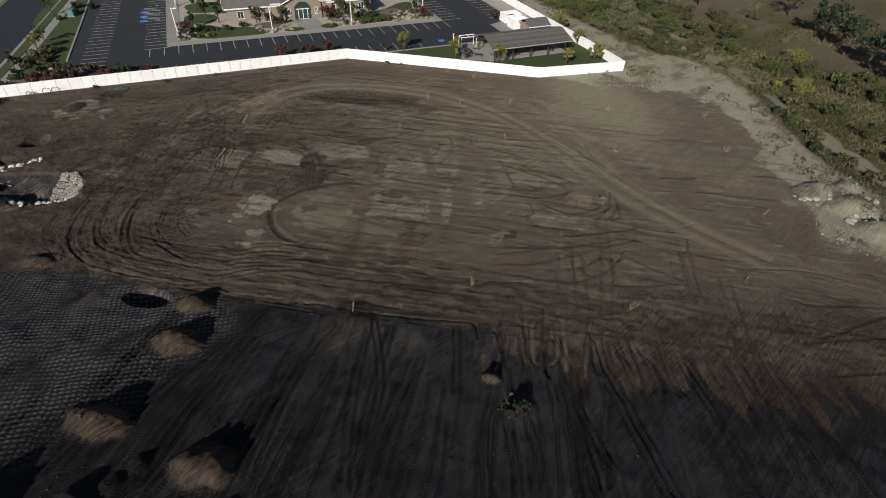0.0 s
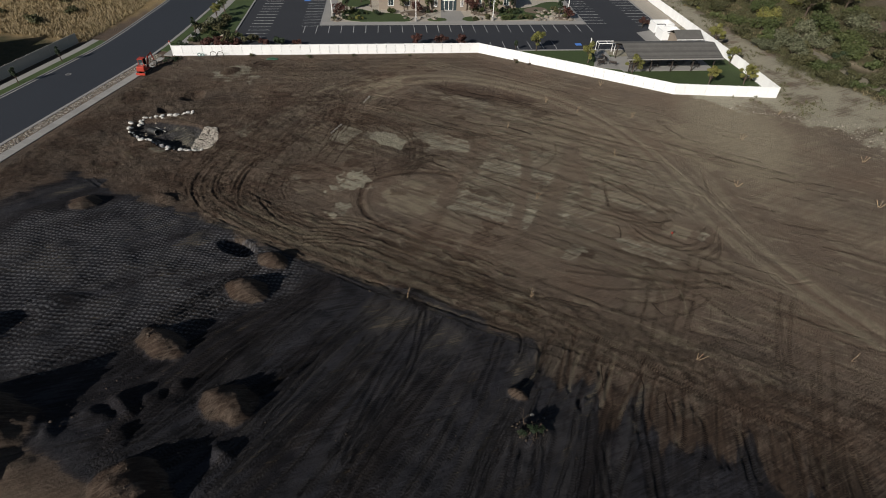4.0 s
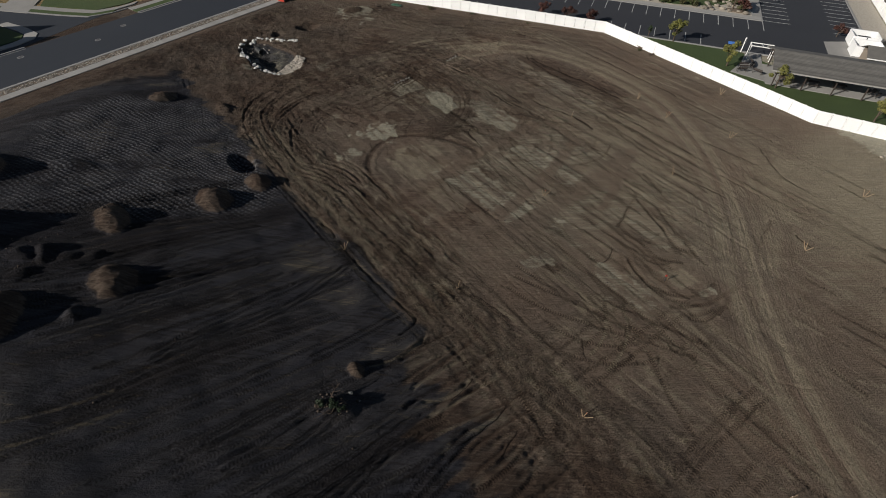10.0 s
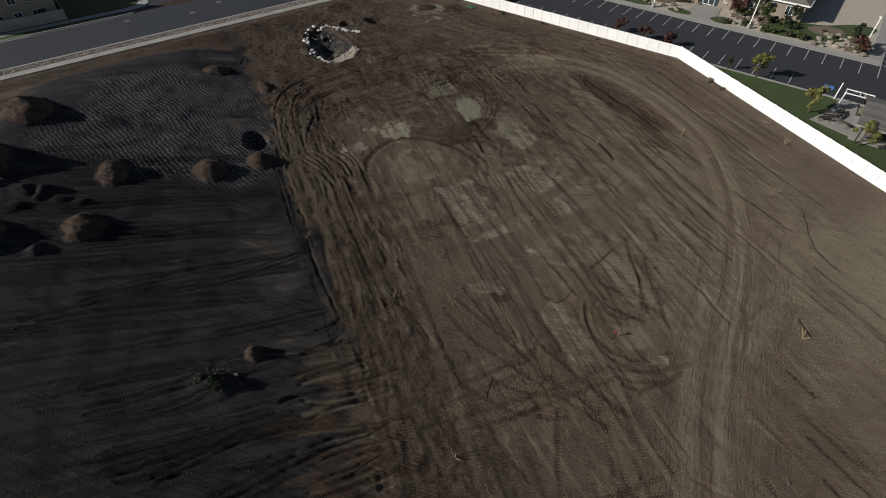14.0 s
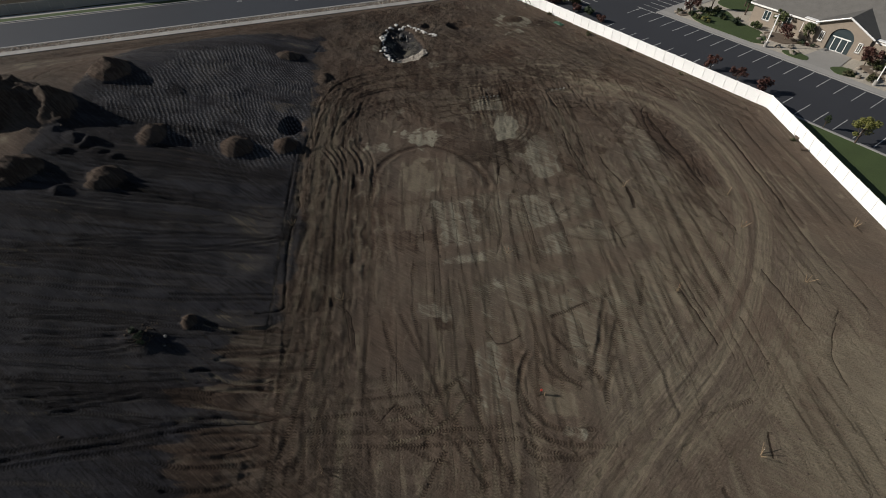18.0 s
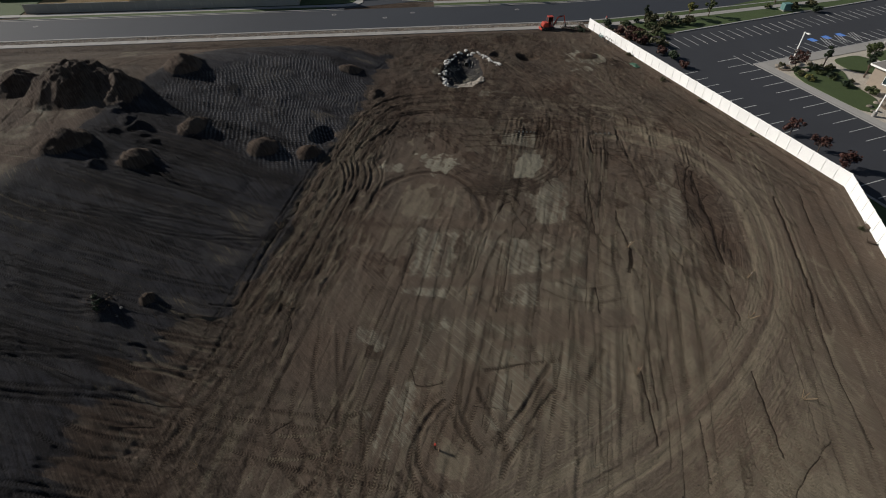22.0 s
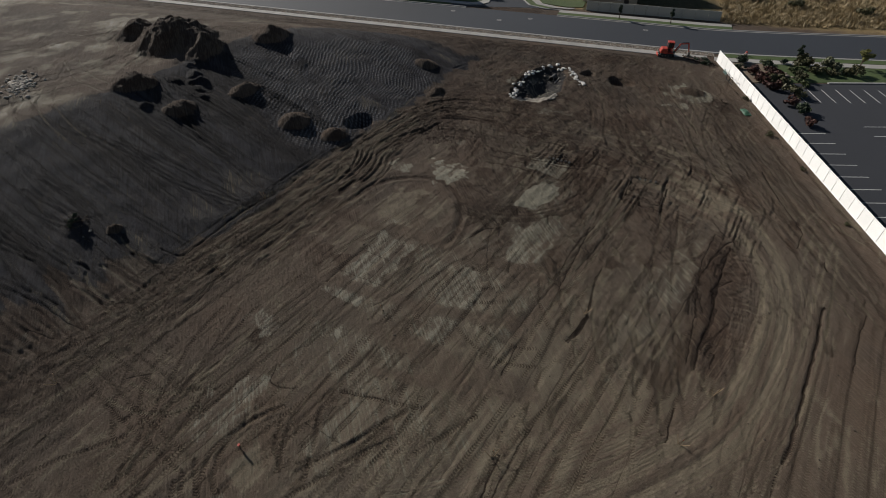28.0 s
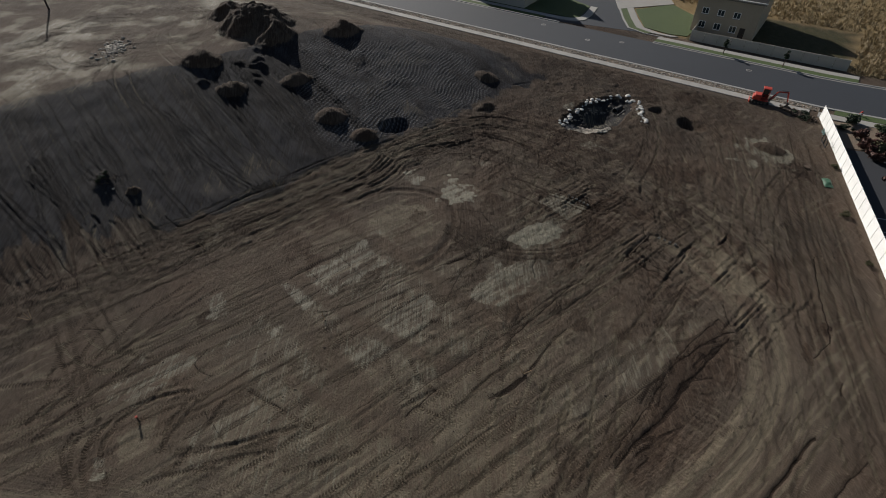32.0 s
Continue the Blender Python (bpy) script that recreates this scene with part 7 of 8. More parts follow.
# ---- street lamps ----
def lamp_post():
    lamp = thing("lamp_post", "white square car park lamp post with a flat head", "lamp post", group="car park lamps")
    bm = bmesh.new()
    bmesh.ops.create_cone(bm, cap_ends=True, segments=16, radius1=0.32, radius2=0.30, depth=0.8, matrix=Matrix.Translation((0, 0, 0.4)))
    part("footing", bm, CONCRETE, lamp, "round concrete footing")
    part("pole", boxes((0, 0, 3.1, 0.15, 0.15, 4.8)), WHITE, lamp)
    part("arm", boxes((0, -0.3, 5.42, 0.08, 0.6, 0.08)), WHITE, lamp)
    head = part("lamp_head", boxes((0, -0.75, 5.42, 0.42, 0.6, 0.16), bevel=0.03), WHITE, lamp)
    part("lens", boxes((0, -0.75, 5.33, 0.34, 0.5, 0.03)), GLASS, head)
    return lamp


lamp = lamp_post()
lamp.matrix_basis = at_lot(-20.2, 116.2, 0.1)
for g, f, r in ((-2.5, 116.8, 0), (-39.2, 120.2, 90), (-39.2, 143, 90), (15.5, 118.5, 180)):
    copy_thing(lamp, at_lot(g, f, 0.1, r))


# ---- houses beyond the street ----
def house(name, m, w, dp, h, rise, label, wall, gables=()):
    hs = thing(name, label, "house", m)
    holes = [(-w / 2 + 1.2 + k * 2.9, -w / 2 + 2.5 + k * 2.9, 0.9, 2.2) for k in range(int((w - 2) / 2.9))]
    if h > 4.5:
        holes += [(a, b, 3.5, 4.7) for a, b, _, _ in holes]
    part("front_wall", wall_mesh(-w / 2, w / 2, 0, h, holes, 0.25), wall, hs)
    for q in holes:
        window_unit(hs, (q[0] + q[1]) / 2, (q[2] + q[3]) / 2, q[1] - q[0], q[3] - q[2])
    part("side_wall", boxes((-w / 2 + 0.12, dp / 2, h / 2, 0.25, dp - 0.5, h)), wall, hs)
    part("side_wall", boxes((w / 2 - 0.12, dp / 2, h / 2, 0.25, dp - 0.5, h)), wall, hs)
    part("back_wall", boxes((0, dp, h / 2, w, 0.25, h)), wall, hs)
    if not gables:
        part("roof", hip_roof(-w / 2, w / 2, 0, dp, h + 0.15, rise, 0.5), SHINGLE, hs)
    for y0, y1, up in gables:
        bm = gable_roof(y0, y1, -w / 2, w / 2, h + 0.1, up, 0.4)
        bmesh.ops.transform(bm, matrix=Matrix(((0, 1, 0, 0), (1, 0, 0, 0), (0, 0, 1, 0), (0, 0, 0, 1))), verts=bm.verts)
        bmesh.ops.recalc_face_normals(bm, faces=bm.faces)
        part("roof", bm, SHINGLE, hs)
        for sx in (-1, 1):
            bm = bmesh.new()
            prism(bm, [(y0 + 0.1, h), (y1 - 0.1, h), ((y0 + y1) / 2, h + up - 0.1)], -0.12, 0.12)
            bmesh.ops.transform(bm, matrix=Matrix(((0, 0, 1, sx * (w / 2 - 0.12)), (1, 0, 0, 0), (0, 1, 0, 0), (0, 0, 0, 1))), verts=bm.verts)
            part("gable_wall", bm, wall, hs)
    part("gutter", boxes((0, -0.56, h + 0.02, w + 1.1, 0.12, 0.12)), WHITE, hs)
    part("porch_step", boxes((w / 2 - 2.2, -0.8, 0.1, 1.8, 1.2, 0.2)), CONCRETE, hs)
    d = part("front_door", boxes((w / 2 - 2.2, -0.14, 1.05, 1.0, 0.08, 2.1)), TIMBER, hs)
    part("handle", boxes((w / 2 - 1.85, -0.2, 1.0, 0.06, 0.06, 0.12)), STEEL, d)
    return hs


x, y = along(53.6, 118.6)
house("corner_house", pose(x, y, 0.0, 0, 0, STREET_TURN), 11.6, 15, 7.0, 3.2, "two-storey tan stucco house with brown shingle roof behind a vinyl fence", STUCCO, ((0, 8, 3.6), (8, 15, 3.2)))
x, y = along(4.6, 113.4)
house("street_house", pose(x, y, 0.0, 0, 0, STREET_TURN), 16.6, 12.4, 6.3, 3.6, "tall two-storey tan stucco house behind a fence at the side street", STUCCO, ((0, 5.2, 2.9), (5.2, 12.4, 3.9)))
house("street_house", pose(-97, 79, 0.0, 0, 0, 96), 13, 12, 5.2, 2.4, "two-storey tan stucco house at the side street corner", STUCCO)
x, y = along(-54, 123)
house("street_house", pose(x, y, 0.0, 0, 0, STREET_TURN), 13, 12, 3.0, 2.2, "single-storey tan stucco house behind a front lawn", STUCCO)
x, y = along(-18, 118)
house("street_house", pose(x, y, 0.0, 0, 0, STREET_TURN), 16, 11, 3.2, 2.4, "single-storey tan stucco house behind a vinyl fence", STUCCO)


# ---- plants ----
def leaf_cloud(clusters, count, leaf, seed, flat=0.8):
    """Leaves as small bent quads round cluster centres (x, y, z, radius): an uneven crown with gaps."""
    g = np.random.default_rng(seed)
    n = count * len(clusters)
    c = np.repeat(np.array(clusters, float), count, axis=0)
    v = g.normal(0, 1, (n, 3))
    v /= np.linalg.norm(v, axis=1)[:, None]
    r = c[:, 3] * g.uniform(0.35, 1.05, n) ** 0.6
    p = c[:, :3] + v * r[:, None] * np.array((1, 1, flat))
    a = v + g.normal(0, 0.7, (n, 3))
    a /= np.linalg.norm(a, axis=1)[:, None]
    t = np.cross(a, g.normal(0, 1, (n, 3)))
    t /= np.linalg.norm(t, axis=1)[:, None]
    b = np.cross(a, t)
    s = leaf * g.uniform(0.6, 1.4, n)[:, None]
    co = np.stack([p - t * s, p - b * s * 0.6 + a * s * 0.2, p + t * s, p + b * s * 0.6 + a * s * 0.2], 1).reshape(-1, 3)
    me = bpy.data.meshes.new("crown")
    me.vertices.add(len(co))
    me.vertices.foreach_set("co", co.astype(np.float32).ravel())
    idx = np.arange(4 * n, dtype=np.int32)
    me.loops.add(4 * n)
    me.loops.foreach_set("vertex_index", idx)
    me.polygons.add(n)
    me.polygons.foreach_set("loop_start", np.arange(0, 4 * n, 4, dtype=np.int32))
    me.update()
    return me


def bush_mesh(seed, leaf=0.13, count=80, lobes=7, squat=0.75):
    g = np.random.default_rng(seed)
    cl = [(g.normal(0, 0.42), g.normal(0, 0.42), 0.35 + abs(g.normal(0, 0.28)) * squat, g.uniform(0.25, 0.5)) for k in range(lobes)]
    return leaf_cloud(cl, count, leaf, seed, squat)


def stem_bm(seed, h=0.8):
    g = np.random.default_rng(seed)
    bm = bmesh.new()
    for k in range(5):
        tube(bm, (0, 0, -0.15), (g.normal(0, 0.3), g.normal(0, 0.3), h * g.uniform(0.5, 1)), 0.035, 0.012, 5)
    return bm


BUSHES = {}
for kind, mat in (("grey", LEAF_GREY), ("olive", LEAF_OLIVE), ("green", LEAF_GREEN), ("gold", LEAF_GOLD), ("red", LEAF_RED), ("dark", LEAF_DARK)):
    BUSHES[kind] = []
    for k in range(4):
        me = bush_mesh(100 + k * 7 + len(kind))
        me.materials.append(mat)
        bm = stem_bm(50 + k)
        st = bpy.data.meshes.new("stems")
        bm.to_mesh(st)
        bm.free()
        st.materials.append(BARK)
        BUSHES[kind].append((me, st))


THICKET = {}
for kind, mat in (("grey", LEAF_GREY), ("green", LEAF_GREEN), ("olive", LEAF_OLIVE), ("gold", LEAF_GOLD)):
    THICKET[kind] = []
    for k in range(3):
        me = bush_mesh(500 + k * 5 + len(kind), 0.055, 190, 11, 0.8)
        me.materials.append(mat)
        bm = stem_bm(60 + k)
        st = bpy.data.meshes.new("stems")
        bm.to_mesh(st)
        bm.free()
        st.materials.append(BARK)
        THICKET[kind].append((me, st))


def bush(x, y, size, kind, label, category="bush", name="bush", group="", z=None, tall=1.0):
    pool = THICKET[kind] if size > 2.2 and kind in THICKET else BUSHES[kind]
    me, st = pool[int(rng.integers(len(pool)))]
    z = ground_z(x, y) if z is None else z
    ob = thing(name, label, category, pose(x, y, z - 0.03, 0, 0, rng.uniform(0, 360)) @ Matrix.Diagonal((size, size, size * tall, 1)), group)
    for nm, m in (("crown", me), ("stems", st)):
        p = new(nm, m)
        p.parent = ob
    return ob


def tree_meshes(seed, h, spread, mat, leaf=0.14, narrow=1.0):
    g = np.random.default_rng(seed)
    bm = bmesh.new()
    tube(bm, (0, 0, -0.2), (g.normal(0, 0.05), g.normal(0, 0.05), h * 0.45), 0.035 * h, 0.022 * h, 8)
    cl = []
    limbs = []
    for k in range(9):
        z0 = h * g.uniform(0.25, 0.6)
        a = g.uniform(0, 6.283)
        r = spread * g.uniform(0.35, 0.95) * narrow
        end = Vector((math.cos(a) * r, math.sin(a) * r, z0 + h * g.uniform(0.12, 0.38)))
        limbs.append(((0, 0, z0 * 0.8), end, 0.014 * h, 0.005 * h))
        cl.append((*end, spread * g.uniform(0.25, 0.45)))
    cl.append((0, 0, h * 0.9, spread * 0.35))
    cl.append((0, 0, h * 0.7, spread * 0.5))
    tb = bpy.data.meshes.new("trunk")
    bm.to_mesh(tb)
    bm.free()
    tb.materials.append(BARK)
    lb = tubes(*limbs, n=5)
    lm = bpy.data.meshes.new("limbs")
    lb.to_mesh(lm)
    lb.free()
    lm.materials.append(BARK)
    cr = leaf_cloud(cl, 75 if leaf > 0.11 else 210, leaf, seed)
    cr.materials.append(mat)
    return [("trunk", tb), ("limbs", lm), ("crown", cr)]


TREES = {"gold": [tree_meshes(300 + k, 3.7, 1.35, LEAF_GOLD, 0.10) for k in range(3)], "red": [tree_meshes(320 + k, 2.6, 1.4, LEAF_RED) for k in range(3)],
         "green": [tree_meshes(340 + k, 3.6, 1.2, LEAF_GREEN) for k in range(3)], "dark": [tree_meshes(360 + k, 3.4, 0.8, LEAF_DARK, 0.12, 0.6) for k in range(2)],
         "large": [tree_meshes(380 + k, 7.5, 3.6, LEAF_OLIVE, 0.26) for k in range(3)], "largedark": [tree_meshes(390 + k, 7.5, 3.6, LEAF_DARK, 0.28) for k in range(2)]}


def tree(x, y, kind, label, size=1.0, z=None, group=""):
    z = ground_z(x, y) if z is None else z
    ob = thing("tree", label, "tree", pose(x, y, z, 0, 0, rng.uniform(0, 360)) @ Matrix.Diagonal((size, size, size, 1)), group)
    for nm, m in TREES[kind][int(rng.integers(len(TREES[kind])))]:
        p = new(nm, m)
        p.parent = ob


for x, y, s in ((15.8, 101.3, 1.0), (20.3, 99.4, 1.05), (24.2, 97.6, 1.05), (68.0, 93.2, 1.0)):
    tree(x, y, "red", "small red-leaved ornamental tree behind the white fence", s * 0.85, 0.03, "red trees")
for x, y, s in ((43.0, 80.6, 1.0), (47.6, 73.2, 1.0), (57.2, 63.6, 0.95), (63.4, 61.2, 1.0), (74.2, 78.2, 1.25), (37.2, 90.0, 1.05), (69.3, 69.6, 0.9), (66.0, 62.0, 0.75)):
    tree(x, y, "gold", "young yellow-green tree on the lawn inside the fence", s, 0.05, "yellow trees")
tree(33.2, 91.6, "dark", "dark green conical shrub tree beside the kerb", 0.65, 0.05)
for g, f, k, s in ((-22.6, 124.0, "green", 1.0), (-19.6, 121.6, "red", 1.0), (-16.8, 123.0, "green", 1.0), (-6.6, 122.6, "red", 1.1), (-3.4, 123.6, "green", 1.1), (-1.0, 121.0, "green", 1.0), (3.0, 124.0, "dark", 1.0), (13.6, 118.4, "dark", 1.3), (15.2, 117.2, "red", 1.0), (-36.0, 124, "dark", 1.1), (-33.0, 131, "green", 1.2), (-30.5, 127.0, "dark", 1.3), (-37.5, 119.2, "red", 1.1), (-35, 138, "dark", 1.3), (-29, 134, "green", 1.1)):
    x, y = lot(g, f)
    tree(x, y, k, {"green": "slender green tree in the church planting", "red": "reddish autumn tree in the church planting", "dark": "dark evergreen tree in the church planting"}[k], s, 0.18, "church trees")
for k in range(56):
    g, f = rng.uniform(-40, 17), rng.choice((rng.uniform(116.6, 118.4), rng.uniform(121, 124.3)))
    if -15.2 < g < -7.8:
        continue
    x, y = lot(g, f)
    kind = rng.choice(("green", "olive", "dark", "red", "gold"), p=(0.32, 0.34, 0.24, 0.09, 0.01))
    bush(x, y, rng.uniform(0.5, 1.15), kind, {"green": "clipped green shrub in the church bed", "olive": "olive ornamental grass clump in gravel", "dark": "low dark evergreen shrub in gravel", "red": "low dark red shrub in gravel", "gold": "small yellow shrub in gravel"}[kind], group="church shrubs", z=0.17, name="shrub")
for x, y, s, k in ((-24.6, 119.8, 1.6, "dark"), (-24.6, 123.6, 1.2, "dark"), (-22.4, 119.0, 1.5, "red"), (-20.4, 118.4, 1.7, "red"), (-19.0, 121.8, 1.7, "olive"), (-19.8, 125.6, 1.8, "olive"), (-17.6, 117.2, 1.5, "olive"), (-21.5, 122.4, 1.3, "green"), (-18.2, 127.4, 1.3, "olive"), (-26.0, 115.2, 1.2, "dark"), (-16.6, 120.2, 1.4, "green"), (-6.6, 155.6, 2.0, "olive"), (-2.8, 157.4, 1.8, "dark"), (-10.6, 152.0, 1.4, "green"), (-5.0, 160, 1.8, "olive")):
    bush(x, y, s * 0.72, k, {"dark": "dark evergreen shrub in the corner bed", "red": "purple-red shrub in the corner bed", "olive": "olive-brown rounded shrub in the bed", "green": "green shrub in the corner bed"}[k], group="corner shrubs", z=0.06, name="shrub")
tree(-24.2, 126.0, "dark", "small dark conifer beside the pavement", 0.95, 0.05)
tree(-18.8, 133.8, "gold", "thin yellowing street tree in a gravel ring", 0.9, 0.05, "street trees")
tree(-16.6, 138.0, "green", "thin green street tree in a gravel ring", 0.9, 0.05, "street trees")
tree(-11.0, 156.5, "green", "green street tree beside the pavement", 1.2, 0.05, "street trees")
for s in (56.5, 66.5):
    x, y = along(s, 108.7)
    tree(x, y, "dark", "slender dark street tree in the far verge", 0.85, 0.1, "verge trees")
for x, y in ((65.4, 57.0), (63.6, 57.4), (67.5, 60.5)):
    bush(x, y, 1.0, "dark", "blue-green juniper shrub inside the fence corner", group="fence corner shrubs", z=0.05)
for x, y in ((50.0, 63.6), (53.0, 62.1), (57.4, 59.8), (61.0, 57.0), (65.6, 54.0), (30.1, 86.5), (12.2, 97.6), (-6.0, 104.2), (-16.0, 108.6), (2.0, 101.6)):
    bush(x, y - 0.5, rng.uniform(0.35, 0.6), "olive", "dry weed tuft at the foot of the fence", "weed", "weed", "fence weeds")

for x, y, s, k in ((-27.4, 117.8, 1.3, "dark"), (-25.6, 120.8, 1.0, "green"), (-23.2, 116.4, 1.4, "red"), (-21.0, 115.2, 1.5, "red"), (-19.2, 116.2, 1.6, "olive"), (-17.4, 114.4, 1.3, "red"), (-14.6, 116.4, 1.6, "olive"), (-12.0, 113.4, 1.2, "red"), (-9.6, 113.0, 1.4, "dark"), (-6.6, 111.0, 1.2, "red"), (-23.0, 126.4, 1.8, "olive"), (-20.6, 128.6, 1.9, "grey"), (-17.0, 131.0, 1.5, "olive")):
    bush(x, y, s, k, {"dark": "dark evergreen shrub in the bed behind the fence", "green": "green shrub in the bed behind the fence", "red": "dark red shrub in the bed behind the fence", "olive": "olive-brown shrub in the bed behind the fence", "grey": "grey-olive shrub in the bed behind the fence"}[k], "shrub", "shrub", "corner shrubs", 0.05)
# brush on the bank of the creek
bank = [Vector((*p, 0)) for p in BANK_OUT[1:]]
count = 0
while count < 210:
    x, y = rng.uniform(52, 175), rng.uniform(-25, 175)
    near = min((Vector((x, y, 0)) - p).length for p in bank)
    i, j = min(np.searchsorted(GX, x), nx - 1), min(np.searchsorted(GY, y), ny - 1)
    e = EAST[j, i]
    if e < 1.5 or VEG[j, i] < 0.5:
        continue
    if math.exp(-((e - 16) / 30) ** 2) < rng.random() * 0.9:
        continue
    if vnoise(np.array([x]), np.array([y]), 11.0, 5)[0] < rng.uniform(-0.45, 0.25):
        continue
    kind = rng.choice(("olive", "green", "gold", "dark"), p=(0.62, 0.25, 0.05, 0.08))
    size = rng.uniform(0.7, 1.5) + min(2.2, max(0.0, e - 5) * 0.06) * rng.random()
    bush(x, y, size, kind, {"olive": "olive-brown scrub bush on the creek bank", "green": "green willow scrub on the creek bank", "gold": "yellowing scrub bush on the creek bank", "dark": "dark green scrub bush on the creek bank"}[kind], group="creek scrub", tall=rng.uniform(0.8, 1.3))
    count += 1
for x, y, s, k in ((86.5, 65, 2.4, "olive"), (90, 70, 2.8, "grey"), (94, 76, 3.4, "grey"), (99, 71, 3.6, "grey"), (103, 78, 3.8, "grey"), (98, 84, 3.2, "green"), (104, 88, 3.4, "gold"), (94, 90, 2.6, "green"), (108, 70, 3.2, "green"), (112, 78, 3.6, "green"), (116, 70, 3.0, "olive"), (121, 76, 4.2, "grey"), (110, 96, 3.6, "green"), (100, 100, 3.0, "olive"), (92, 62, 2.3, "olive"), (104, 58, 2.5, "olive"), (110, 52, 2.4, "green"), (118, 60, 2.8, "olive"), (126, 90, 3.6, "green"), (107, 107, 3.2, "green"), (118, 112, 3.6, "olive"), (128, 104, 3.6, "grey"), (83, 73, 2.6, "grey"), (86, 61, 2.5, "green"), (91, 53, 2.4, "olive"), (101, 65, 3.0, "green"), (86, 81, 2.6, "olive"), (113, 67, 3.4, "olive"), (80, 56, 2.3, "olive"), (97, 47, 2.6, "green"), (92, 37, 2.4, "green"), (87, 29, 2.6, "gold"), (80, 21, 2.4, "green"), (74, 14, 2.5, "olive"), (96, 30, 2.8, "olive"), (104, 36, 3.0, "gold"), (66, 23, 2.3, "green")):
    bush(x, y, s, k, {"grey": "broad grey-olive willow thicket on the creek bank", "green": "dense green thicket on the creek bank", "olive": "dense olive-brown thicket on the creek bank", "gold": "yellow-green willow thicket on the creek bank"}[k], "thicket", "thicket", "creek thickets", tall=rng.uniform(0.8, 1.1))
for x, y, k, s in ((117, 30, "largedark", 1.1), (123, 36, "largedark", 1.2), (111, 24, "largedark", 0.95), (118, 88, "large", 0.9), (128, 70, "large", 0.9), (112, 100, "large", 0.8), (140, 50, "large", 1.0), (104, 10, "largedark", 0.8), (110, 20, "largedark", 1.2), (104, 17, "largedark", 1.0), (122, 104, "large", 0.8), (134, 88, "large", 0.9)):
    tree(x, y, k, {"large": "spreading olive-green cottonwood on the creek bank", "largedark": "dark shaded cottonwood on the creek bank"}[k], s, group="creek trees")


def blades(name, spots, material, label, category, height, width):
    """Tufts of grass blades in one mesh; spots: x, y, z."""
    g = np.random.default_rng(len(spots))
    p = np.repeat(np.array(spots, float), 5, axis=0)
    n = len(p)
    a = g.uniform(0, 6.283, n)
    h = height * g.uniform(0.5, 1.4, n)
    lean = g.normal(0, 0.5, (n, 2)) * h[:, None]
    p[:, :2] += g.normal(0, width * 2.2, (n, 2))
    dx = np.stack([np.cos(a), np.sin(a), 0 * a], 1) * width
    tip = p + np.stack([lean[:, 0], lean[:, 1], h], 1)
    co = np.stack([p - dx, p + dx, tip], 1).reshape(-1, 3)
    me = bpy.data.meshes.new(name)
    me.vertices.add(len(co))
    me.vertices.foreach_set("co", co.astype(np.float32).ravel())
    me.loops.add(3 * n)
    me.loops.foreach_set("vertex_index", np.arange(3 * n, dtype=np.int32))
    me.polygons.add(n)
    me.polygons.foreach_set("loop_start", np.arange(0, 3 * n, 3, dtype=np.int32))
    me.update()
    me.materials.append(material)
    return tagged(new(name, me), label, category, kind="stuff")


spots = []
for k in range(9000):
    s, d = rng.uniform(40, 130), 111.5 + abs(rng.normal(0, 28))
    if s < 77 and d < 136:
        continue
    x, y = along(s, d)
    spots.append((x, y, 0.0))
blades("dry_grass", spots, STRAW_BLADE, "tall straw-coloured dry grass in the empty field", "grass", 0.7, 0.10)
spots, spots2 = [], []
for k in range(30000):
    x, y = rng.uniform(50, 150), rng.uniform(-20, 140)
    i, j = min(np.searchsorted(GX, x), nx - 1), min(np.searchsorted(GY, y), ny - 1)
    if VEG[j, i] > 0.6 and 0.5 < EAST[j, i] < 70:
        (spots if vnoise(np.array([x]), np.array([y]), 9.0, 77)[0] > 0.05 else spots2).append((x, y, ground_z(x, y)))
tufts = []
for k in range(9000):
    x, y = rng.uniform(36, 100), rng.uniform(4, 110)
    i, j = min(np.searchsorted(GX, x), nx - 1), min(np.searchsorted(GY, y), ny - 1)
    if EAST_IN[j, i] > 1.5 and EAST[j, i] < 2 and FENCE_OUT[j, i] < 0 or (EAST[j, i] < 3 and x > 66 and y > 55 and 0.936 * x - 0.35 * y > 42.5):
        if vnoise(np.array([x]), np.array([y]), 3.2, 78)[0] + 0.03 * min(8, EAST_IN[j, i]) > rng.uniform(0.15, 0.5):
            tufts.append((x, y, ground_z(x, y)))
trail = polyline([(101, 84), (94.6, 66), (88.7, 49.1), (79.9, 34.6), (71.3, 24.4), (64.8, 16.2), (59.4, 8.6), (57, -6)], gap=1.2)
verts, faces = [], []
for k, p in enumerate(trail):
    d = trail[min(k + 1, len(trail) - 1)] - trail[max(k - 1, 0)]
    side = np.array((-d[1], d[0])) / np.hypot(*d)
    for o in (-1.25, -0.4, 0.4, 1.25):
        q = p + side * (o + (rng.normal(0, 0.2) if abs(o) > 1 else 0))
        verts.append((q[0], q[1], ground_z(*q) + (0.02 if abs(o) > 1 else 0.07)))
    if k:
        faces += [(4 * k - 4 + j, 4 * k - 3 + j, 4 * k + 1 + j, 4 * k + j) for j in range(3)]
trail_mesh = bpy.data.meshes.new("footpath")
trail_mesh.from_pydata(verts, [], faces)
trail_mesh.materials.append(TRAIL)
tagged(new("footpath", trail_mesh), "trodden pale earth footpath through the creek brush", "path", kind="structure")
spots, spots2 = ([p for p in group if np.hypot(trail[:, 0] - p[0], trail[:, 1] - p[1]).min() > 1.7] for group in (spots, spots2))
